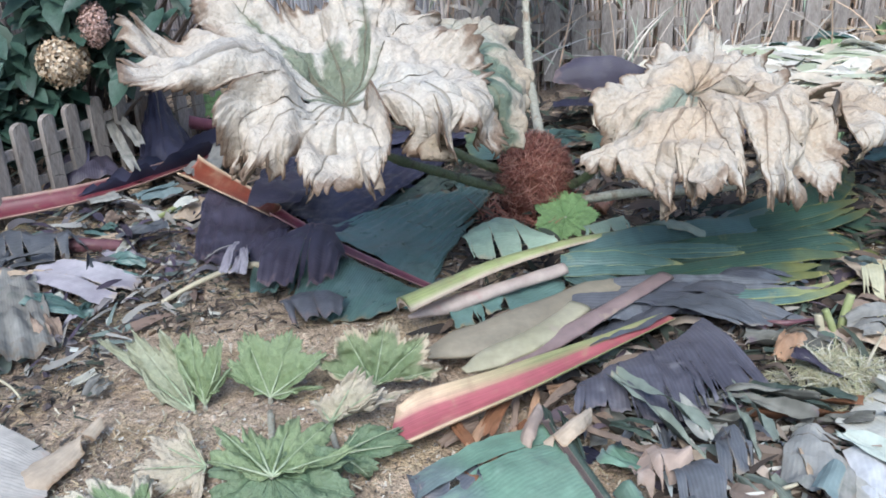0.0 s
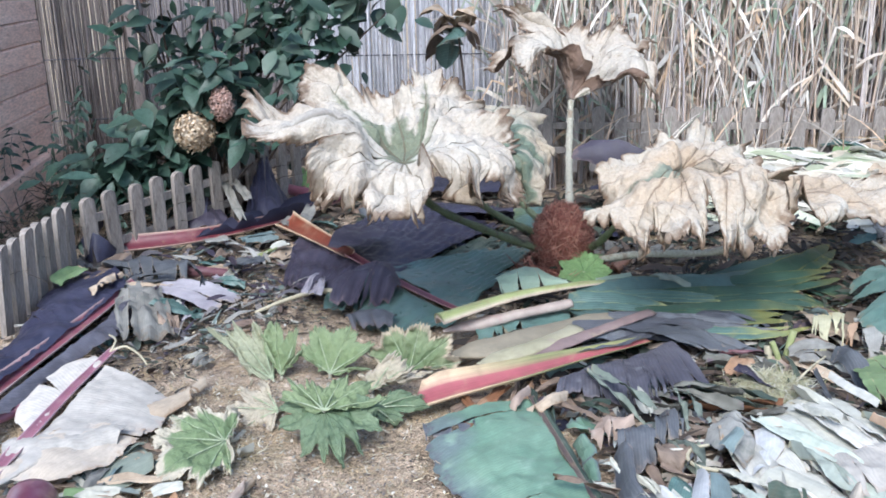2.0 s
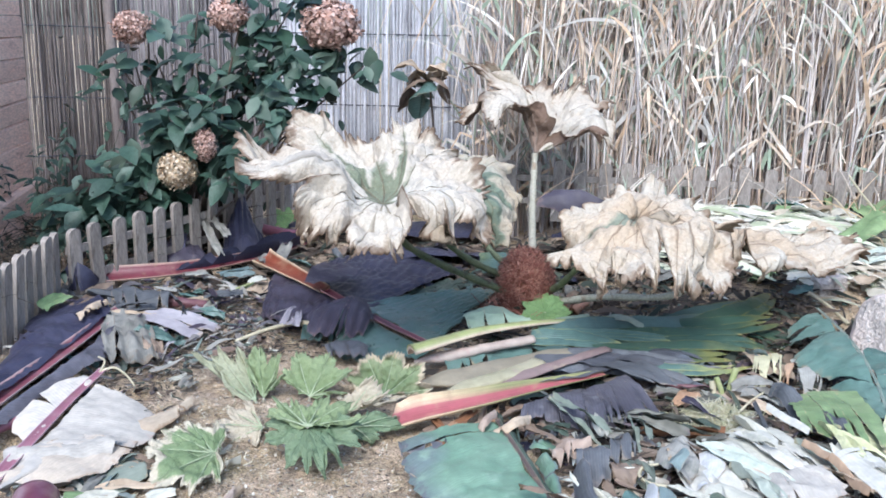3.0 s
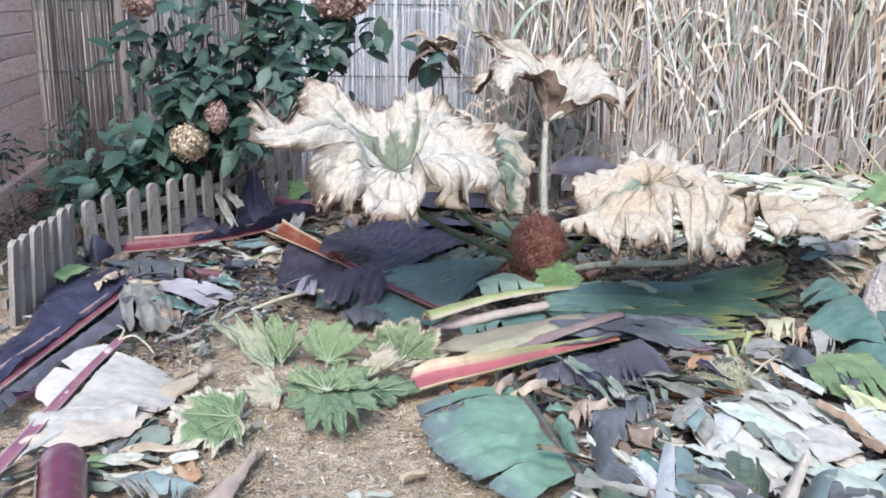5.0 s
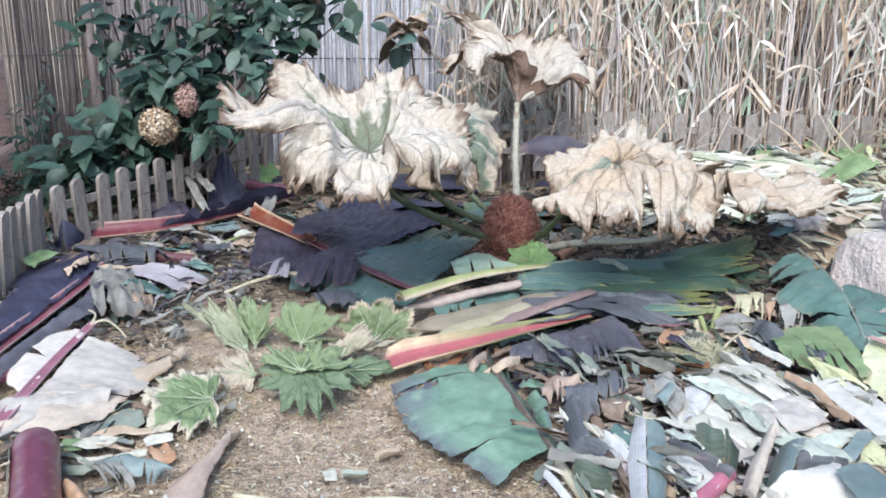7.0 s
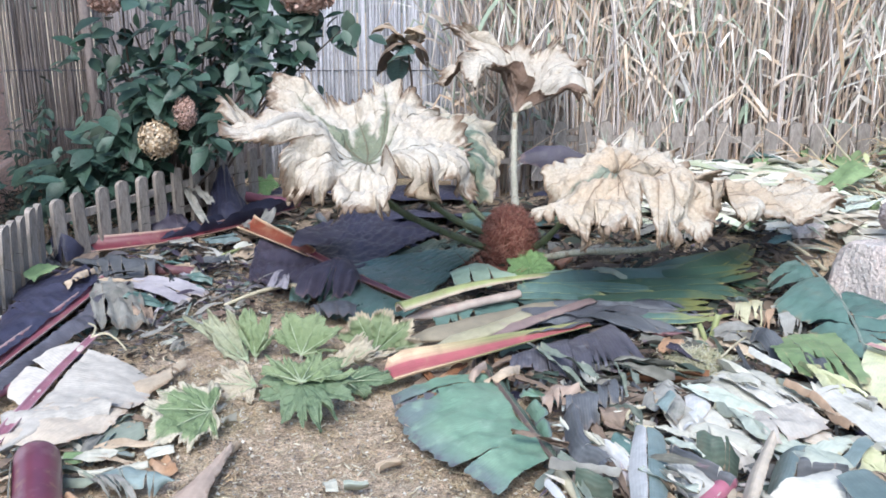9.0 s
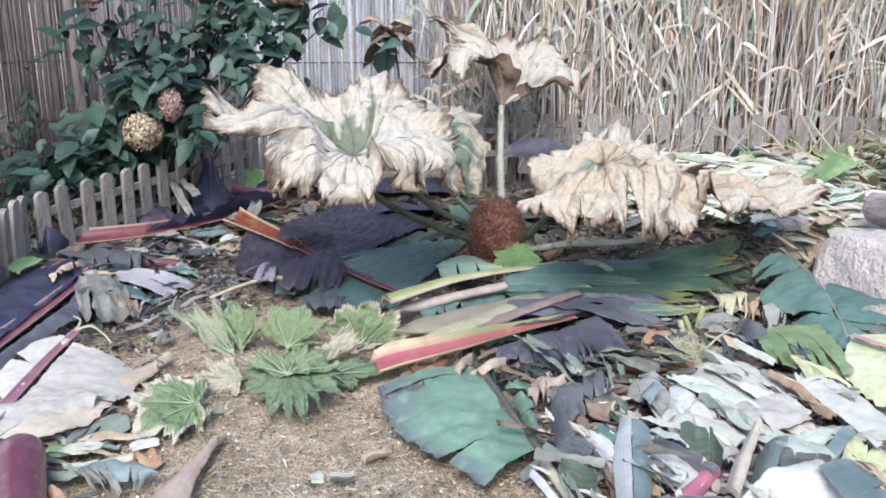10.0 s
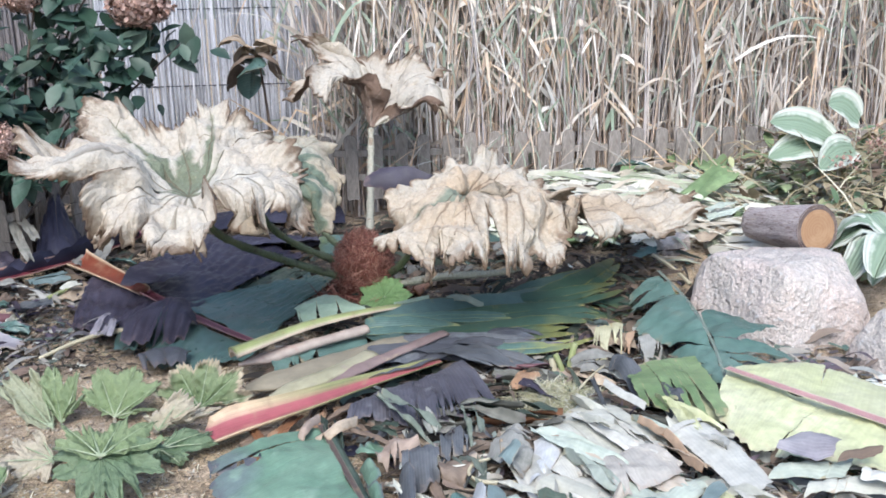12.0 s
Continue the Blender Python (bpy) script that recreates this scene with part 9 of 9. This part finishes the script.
def bank_plants():
    rng = random.Random(8)
    thing = holder("bank_undergrowth", "tangled green and brown undergrowth on the bank", "undergrowth", kind="stuff")
    leaves, straws, heads = bmesh.new(), bmesh.new(), bmesh.new()
    for i in range(2400):
        x, y = rng.uniform(2.05, 4.0), rng.uniform(2.8, 4.2)
        z = ground_height(x, y) + rng.uniform(0, 0.28) * smooth(2.1, 2.6, x)
        d = V((rng.gauss(0, 1), rng.gauss(0, 1), rng.gauss(0.2, 0.5)))
        ln = rng.uniform(0.05, 0.13)
        if rng.random() < 0.8:
            leaf_into(leaves, V((x, y, z)), d, V((0, 0, 1)), ln, ln * 0.5)
        else:
            p = V((x, y, z))
            blade_strip(straws, bezier([p, p + d * 0.1 + V((0, 0, 0.05)), p + d * 0.2], 4), rng.uniform(0.004, 0.01))
    for cx in range(14):
        c = V((2.754, 3.588, 0.510)) + V((rng.uniform(-0.2, 0.6), rng.uniform(-0.2, 0.3), rng.uniform(-0.08, 0.06)))
        blade_strip(straws, [V((c.x, c.y, ground_height(c.x, c.y))), (V((c.x, c.y, 0.3)) + c) / 2, c], 0.008)
        for _ in range(60):
            leaf_into(heads, c + V((rng.gauss(0, 0.05), rng.gauss(0, 0.05), rng.gauss(0, 0.018))), V((rng.gauss(0, 1), rng.gauss(0, 1), rng.gauss(0.5, 1))), V((0, 0, 1)), 0.022, 0.014)
    part("leaves", leaves, M["weed_leaf"], thing)
    part("straws", straws, M["straw"], thing)
    part("flower_heads", heads, M["sedum"], thing, "rust-brown dried flower heads")


bank_plants()


def corner_weeds():
    rng = random.Random(13)
    thing = holder("corner_weeds", "scrubby weeds and dead stems by the board wall", "weeds", kind="stuff")
    leaves, straws = bmesh.new(), bmesh.new()
    for i in range(2600):
        x, y = rng.uniform(-3.1, -1.3), rng.uniform(2.2, 4.7)
        if x > -1.85 + max(0, y - 2.86) * 0.42:
            continue
        p = V((x, y, ground_height(x, y) + rng.uniform(0, 0.2) ** 1.3))
        d = V((rng.gauss(0, 1), rng.gauss(-0.3, 1), rng.gauss(0.3, 0.5)))
        ln = rng.uniform(0.03, 0.08)
        if rng.random() < 0.35:
            leaf_into(leaves, p, d, V((0, 0, 1)), ln, ln * 0.45)
        else:
            blade_strip(straws, bezier([p, p + d * 0.08 + V((0, 0, 0.04)), p + d * 0.16], 4), rng.uniform(0.003, 0.008))
    for _ in range(16):  # wilted stems before the screen
        x, y = rng.uniform(-2.75, -1.95), rng.uniform(3.5, 4.1)
        p = V((x, y, ground_height(x, y)))
        top = p + V((rng.gauss(0, 0.12), rng.gauss(-0.05, 0.06), rng.uniform(0.3, 0.85)))
        line = bezier([p, (p + top) / 2 + V((rng.gauss(0, 0.04), 0, 0.05)), top], 8)
        blade_strip(straws, line, 0.006)
        for q in line[3:]:
            for _ in range(2):
                ln = rng.uniform(0.04, 0.09)
                leaf_into(leaves, q, V((rng.gauss(0, 1), rng.gauss(-0.4, 0.6), rng.gauss(-0.5, 0.5))), V((0, -0.4, 1)), ln, ln * 0.4)
    part("leaves", leaves, M["bush_leaf"], thing)
    part("dead_stems", straws, M["mulch"], thing)


corner_weeds()

# ---- litter ----
SHAPES = [(0.22, 0.1, -20, 10, 15, 0), (0.16, 0.12, 20, -15, -20, 0), (0.26, 0.05, -35, 10, 40, 0), (0.14, 0.13, 30, 20, 15, 0), (0.28, 0.12, -15, -8, -20, 1), (0.18, 0.04, 40, 8, 50, 0), (0.22, 0.14, -40, 15, 30, 2), (0.16, 0.08, 10, 30, -40, 0)]
WORDS = {"pale": "bleached white scrap of banana leaf", "mint": "pale mint-green scrap of leaf", "driedtan": "dried tan scrap of leaf", "driedbrown": "dried brown crumpled scrap of leaf", "driedgrey": "grey withered scrap of leaf",
         "slate": "slate-coloured scrap of leaf", "purple": "dark purple scrap of leaf", "teal": "teal-green scrap of banana leaf", "greyblue": "grey-blue scrap of leaf", "lilac": "faded lilac scrap of leaf", "orange": "orange-brown dried scrap of leaf", "indigo": "indigo scrap of leaf", "greydark": "grey-olive crumpled scrap of leaf", "leafgreen": "fresh green scrap of leaf"}
SCRAPS = {}


def scrap(kind, mat):
    if (kind, mat) not in SCRAPS:
        bm = ribbon_bmesh(*SHAPES[kind][:5], kind * 13 + len(mat), SHAPES[kind][5], nu=15, nv=6, wave=0.042, taper=(0.1, 0.3, 0.2)[kind % 3])
        me = bpy.data.meshes.new("leaf_scrap")
        bm.to_mesh(me)
        bm.free()
        me.materials.append(M[mat])
        me.shade_smooth()
        SCRAPS[kind, mat] = me
    return SCRAPS[kind, mat]


def on_fringe(p):
    """Over the purple blade of the red stalk, which lies on top of the litter."""
    return 0.24 < p.x < 0.78 and 1.7 < p.y < 2.08


def litter(count, corners, mats, seed, size=1.0, high=0.04):
    """Scraps strewn over a four-cornered patch of ground."""
    rng = random.Random(seed)
    a, b, c, d = [V(q) for q in corners]
    for _ in range(count):
        u, v = rng.random(), rng.random()
        p = a.lerp(b, u).lerp(d.lerp(c, u), v)
        m = rng.choice(mats)
        if on_fringe(p):
            continue
        ob = new("leaf_scrap", scrap(rng.randrange(len(SHAPES)), m))
        s = size * rng.uniform(0.6, 1.15)
        ob.matrix_basis = Matrix.Translation((p.x, p.y, ground_height(p.x, p.y) + rng.uniform(-0.005, high))) @ Euler((radians(rng.gauss(0, 13)), radians(rng.gauss(0, 13)), rng.uniform(0, 6.3))).to_matrix().to_4x4() @ Matrix.Diagonal((s, s, s, 1))
        tagged(ob, WORDS[m] + " on the soil", "leaf scrap", "leaf litter")


litter(14, ((0.425, 0.896, 0.000), (1.224, 0.833, 0.000), (1.540, 1.997, 0.000), (0.475, 1.719, 0.000)), ["pale", "pale", "pale", "mint", "greyblue", "driedtan", "driedgrey", "mint", "lilac"], 1, 0.5, 0.03)
litter(60, ((0.152, 1.527, 0.000), (0.837, 1.585, 0.000), (0.861, 2.038, 0.000), (0.187, 1.877, 0.000)), ["driedbrown", "greydark", "greydark", "purple", "slate", "teal", "indigo"], 2, 0.45, 0.05)
litter(12, ((0.725, 1.925, 0.000), (1.461, 1.990, 0.000), (1.555, 2.578, 0.000), (0.801, 2.377, 0.000)), ["driedtan", "greydark", "driedgrey", "greyblue", "driedbrown", "leafgreen"], 3, 0.7, 0.05)
litter(40, ((-1.451, 1.733, 0.000), (-1.099, 2.202, 0.000), (-0.890, 3.164, 0.000), (-1.832, 2.973, 0.000)), ["driedgrey", "slate", "purple", "driedtan", "lilac", "teal", "indigo", "driedbrown"], 4, 0.65, 0.04)
litter(24, ((-0.876, 2.886, 0.000), (0.115, 3.073, 0.000), (0.134, 4.090, 0.000), (-1.328, 3.933, 0.000)), ["indigo", "purple", "slate", "driedbrown", "teal", "driedtan"], 5, 0.8, 0.04)
litter(40, ((1.117, 3.208, 0.100), (1.951, 3.293, 0.100), (2.461, 4.588, 0.220), (1.368, 4.458, 0.220)), ["pale", "mint", "driedtan", "leafgreen", "driedtan", "pale"], 6, 0.9, 0.06)
litter(20, ((-1.119, 0.863, 0.000), (-0.610, 0.955, 0.000), (-0.753, 1.375, 0.000), (-1.158, 1.270, 0.000)), ["pale", "driedtan", "greyblue", "driedgrey", "mint", "orange"], 7, 0.5, 0.02)
litter(14, ((0.347, 3.006, 0.000), (1.544, 3.123, 0.000), (1.581, 3.439, 0.050), (0.413, 3.320, 0.050)), ["teal", "slate", "driedbrown", "driedgrey", "indigo"], 8, 0.7, 0.04)
litter(10, ((-0.891, 1.782, 0.000), (-0.715, 2.237, 0.000), (-0.626, 2.664, 0.000), (-1.054, 2.623, 0.000)), ["driedgrey", "driedtan", "slate", "pale"], 9, 0.35, 0.015)
litter(16, ((1.181, 2.066, 0.000), (1.748, 1.292, 0.000), (2.065, 1.820, 0.000), (1.839, 2.123, 0.000)), ["mint", "leafgreen", "pale", "driedtan"], 10, 0.5, 0.03)


THIN = [(0.26, 0.03, -25, 12, 25, 0), (0.2, 0.018, 20, -12, -40, 0), (0.3, 0.045, -14, 10, 18, 1), (0.22, 0.06, -30, -14, 25, 2), (0.16, 0.035, 25, 18, -30, 0)]
SLIVERS = {}


def slivers(count, corners, mats, seed, angle, spread, high=0.06):
    """Torn strips lying roughly one way over a four-cornered patch of the heap."""
    rng = random.Random(seed)
    a, b, c, d = [V(q) for q in corners]
    for _ in range(count):
        u, v, kind, m = rng.random(), rng.random(), rng.randrange(len(THIN)), rng.choice(mats)
        if (kind, m) not in SLIVERS:
            bm = ribbon_bmesh(*THIN[kind][:5], kind * 17 + len(m), THIN[kind][5], nu=16, nv=4, wave=0.03, taper=0.45)
            me = bpy.data.meshes.new("leaf_strip")
            bm.to_mesh(me)
            bm.free()
            me.materials.append(M[m])
            me.shade_smooth()
            SLIVERS[kind, m] = me
        p = a.lerp(b, u).lerp(d.lerp(c, u), v)
        if on_fringe(p):
            continue
        ob = new("leaf_strip", SLIVERS[kind, m])
        k = rng.uniform(0.5, 1.0)
        ob.matrix_basis = Matrix.Translation((p.x, p.y, ground_height(p.x, p.y) + rng.uniform(0.02, high))) @ Euler((radians(rng.gauss(0, 14)), radians(rng.gauss(0, 7)), radians(rng.gauss(angle, spread)))).to_matrix().to_4x4() @ Matrix.Diagonal((k, k, k, 1))
        tagged(ob, STRIPS[m] + " in the cut heap", "leaf strip", "torn leaf strips")


STRIPS = {"lime": "thin pale lime strip of leaf", "pale": "thin bleached strip of banana leaf", "white": "thin white strip of banana leaf", "mint": "thin mint-green strip of leaf", "slateblue": "thin slate-blue strip of leaf", "greygreen": "thin grey-green strip of leaf", "driedtan": "thin dried tan strip of leaf", "driedbrown": "thin dried brown strip of leaf", "darkgreen": "thin dark green strip of leaf",
          "greydark": "thin grey-olive strip of leaf", "purple": "thin dark purple strip of leaf", "rusty": "thin rust-brown strip of leaf", "slate": "thin slate-grey strip of leaf", "teal": "thin teal strip of leaf"}
slivers(26, ((0.563, 0.851, 0.000), (1.132, 0.855, 0.000), (1.427, 1.542, 0.000), (0.776, 1.751, 0.000)), ["pale", "white", "mint", "lime", "white", "driedtan"], 201, -64, 16, 0.1)
slivers(26, ((0.278, 0.872, 0.000), (0.580, 0.874, 0.000), (0.698, 1.621, 0.000), (0.317, 1.706, 0.000)), ["greydark", "slateblue", "driedbrown", "driedtan", "pale", "greygreen"], 202, -62, 24, 0.07)
slivers(22, ((0.186, 1.530, 0.000), (0.749, 1.658, 0.000), (0.802, 1.932, 0.000), (0.225, 1.833, 0.000)), ["greydark", "rusty", "driedbrown", "purple", "slate", "darkgreen"], 203, -20, 50, 0.06)
slivers(16, ((-1.354, 2.178, 0.000), (-1.123, 2.467, 0.000), (-0.968, 3.257, 0.000), (-1.610, 3.092, 0.000)), ["greydark", "slate", "driedbrown", "purple", "pale", "driedtan"], 204, 20, 50, 0.03)
slivers(16, ((-1.149, 0.964, 0.000), (-0.699, 1.001, 0.000), (-0.802, 1.371, 0.000), (-1.158, 1.270, 0.000)), ["greygreen", "driedtan", "pale", "driedbrown"], 205, 10, 30, 0.03)
slivers(5, ((0.947, 1.552, 0.000), (1.255, 1.338, 0.000), (1.263, 1.944, 0.000), (1.100, 2.199, 0.000)), ["driedtan", "slate", "greydark", "pale", "driedbrown"], 206, -60, 20, 0.05)


def chaff():
    rng = random.Random(99)
    for name, label, mat, count, size in (("soil_chips", "small chips and crumbs strewn over the soil", "chips", 12000, 0.007), ("straw_chaff", "fine straw chaff scattered over the soil", "straw", 17000, 0.02), ("leaf_shreds", "shredded grey and purple leaf bits", "shreds", 3500, 0.022)):
        bm = bmesh.new()
        for _ in range(count):
            x, y = rng.uniform(-1.9, 2.2), rng.uniform(0.4, 3.4)
            if mat == "shreds" and -1.0 < x < 0.35 + 0.3 * (2.2 - y) and y < 2.4:
                continue
            if x > 0.9 and mat == "straw" and rng.random() < 0.5:
                continue
            p = V((x, y, ground_height(x, y) + rng.uniform(0.0, 0.014)))
            a = rng.uniform(0, 6.3)
            d = V((math.cos(a), math.sin(a), rng.gauss(0, 0.25)))
            ln = size * rng.uniform(0.4, 1.6)
            w = ln * (rng.uniform(0.4, 0.9) if mat != "straw" else rng.uniform(0.08, 0.16))
            s = V((-d.y, d.x, rng.gauss(0, 0.4)))
            q = [p - d * ln / 2 - s * w / 2, p + d * ln / 2 - s * w * 0.3, p + d * ln / 2 * rng.uniform(0.6, 1) + s * w / 2, p - d * ln / 2 * rng.uniform(0.6, 1) + s * w / 2]
            top = [bm.verts.new(v + V((0, 0, 0.002))) for v in q]
            bm.faces.new(top)
        for _ in range(count // 2):  # thicker on the bare middle of the bed
            x, y = rng.uniform(-0.95, 0.35), rng.uniform(0.45, 1.75)
            if mat == "shreds":
                break
            a, ln = rng.uniform(0, 6.3), size * rng.uniform(0.4, 1.5)
            d, w = V((math.cos(a), math.sin(a), rng.gauss(0, 0.3))), ln * (rng.uniform(0.4, 0.9) if mat != "straw" else rng.uniform(0.06, 0.13))
            s = V((-d.y, d.x, rng.gauss(0, 0.4)))
            p = V((x, y, ground_height(x, y) + rng.uniform(0.002, 0.012)))
            bm.faces.new([bm.verts.new(p + d * ln * e + s * w * f) for e, f in ((-0.5, -0.4), (0.5, -0.3), (0.4, 0.4), (-0.4, 0.5))])
        tagged(mesh_object(name, bm, M[mat], False), label, "chaff", kind="stuff")


chaff()


def straw_heap():
    """Pale cut stems and blades heaped on the bank behind the plant."""
    rng = random.Random(44)
    bm = bmesh.new()
    for _ in range(2100):
        x, y = rng.uniform(0.6, 3.4), rng.uniform(3.1, 4.22)
        if y < 3.45 and x < 1.5 or abs(x - 1.69) < 0.12 and y < 3.3:
            continue
        p = V((x, y, ground_height(x, y) + rng.uniform(0.005, 0.05)))
        a = rng.gauss(0, 0.8)
        d = V((math.cos(a), math.sin(a), rng.gauss(0, 0.05))) * rng.uniform(0.08, 0.4)
        wide = rng.uniform(0.006, 0.02) if rng.random() < 0.35 else rng.uniform(0.03, 0.1)
        blade_strip(bm, bezier([p, p + d * 0.5 + V((0, 0, 0.02)), p + d], 5), wide, V((rng.gauss(0, 0.2), -0.35, 1)))
    tagged(mesh_object("straw_heap", bm, M["pale_straw"]), "pale cut stems and bleached leaves heaped on the bank", "straw", kind="stuff")


straw_heap()


STRAW = V((0.869, 1.834, 0.000))


def straw_patch():
    """Short dry grass round the cut stubs."""
    rng = random.Random(71)
    bm = bmesh.new()
    for _ in range(5000):
        p = STRAW + V((rng.gauss(0, 0.085), rng.gauss(0, 0.075), 0))
        p.z = ground_height(p.x, p.y) + rng.uniform(0.005, 0.06) * math.exp(-(p - STRAW).length_squared / 0.02)
        d = V((rng.gauss(0, 1), rng.gauss(0, 1), rng.gauss(0.04, 0.16))).normalized() * rng.uniform(0.03, 0.08)
        blade_strip(bm, bezier([p, p + d * 0.5 + V((0, 0, 0.01)), p + d], 4), rng.uniform(0.0015, 0.004), V((0, -0.4, 1)))
    tagged(mesh_object("straw_patch", bm, M["tuft"]), "dry straw round the cut plant stubs", "straw", kind="stuff")


straw_patch()


def shred_heap():
    """Torn strips between the larger pieces of the cut heap."""
    rng = random.Random(61)
    for name, label, mat, count, box in (("pale_shreds", "pale torn leaf strips heaped on the soil", "pale_shreds", 1500, (0.45, 2.3, 0.55, 1.9)), ("brown_shreds", "brown and grey torn leaf strips on soil", "brown_shreds", 2400, (0.2, 1.9, 1.0, 2.4)), ("dark_shreds", "dark purple and grey torn leaf strips", "dark_shreds", 800, (-1.6, -0.5, 1.9, 3.3)), ("brown_mulch", "dark brown leaf mulch round the crown", "mulch", 3200, (0.0, 1.6, 2.45, 4.1)), ("brown_mulch", "dark leaf mulch between the cut leaves", "mulch", 1800, (0.15, 1.4, 1.45, 2.35)), ("brown_mulch", "dark leaf mulch along the low fence", "mulch", 1500, (-1.25, 0.3, 3.0, 4.3)), ("leaf_crumbs", "dark damp leaf crumbs on the soil", "mulch", 3600, (-1.5, -0.55, 1.75, 3.0))):
        bm = bmesh.new()
        for _ in range(count):
            x, y = rng.uniform(*box[:2]) + rng.gauss(0, 0.1), rng.uniform(*box[2:]) + rng.gauss(0, 0.1)
            if x < 0.6 + (1.35 - y) * 0.9 and x > -0.9 and y < 2.2 and x < 0.2 + (y - 0.6) * 0.2:
                continue
            if mat == "dark_shreds" and x > -1.9 + 0.45 * y:
                continue
            if mat in ("pale_shreds", "brown_shreds") and (x - STRAW.x) ** 2 + (y - STRAW.y) ** 2 < 0.035:
                continue
            p = V((x, y, ground_height(x, y) + rng.uniform(0.0, 0.035)))
            a = rng.uniform(0, 6.3)
            ln = rng.uniform(0.03, 0.15) if name != "leaf_crumbs" else rng.uniform(0.012, 0.05)
            d = V((math.cos(a), math.sin(a), rng.gauss(0, 0.16))) * ln
            k = V((rng.gauss(0, 0.05), rng.gauss(0, 0.05), rng.uniform(-0.05, 0.16))) * ln
            blade_strip(bm, bezier([p, p + d * 0.5 + k, p + d], 5), ln * rng.uniform(0.08, 0.34), V((rng.gauss(0, 0.5), rng.gauss(-0.3, 0.4), 1)))
        tagged(mesh_object(name, bm, M[mat]), label, "leaf shreds", kind="stuff")


shred_heap()
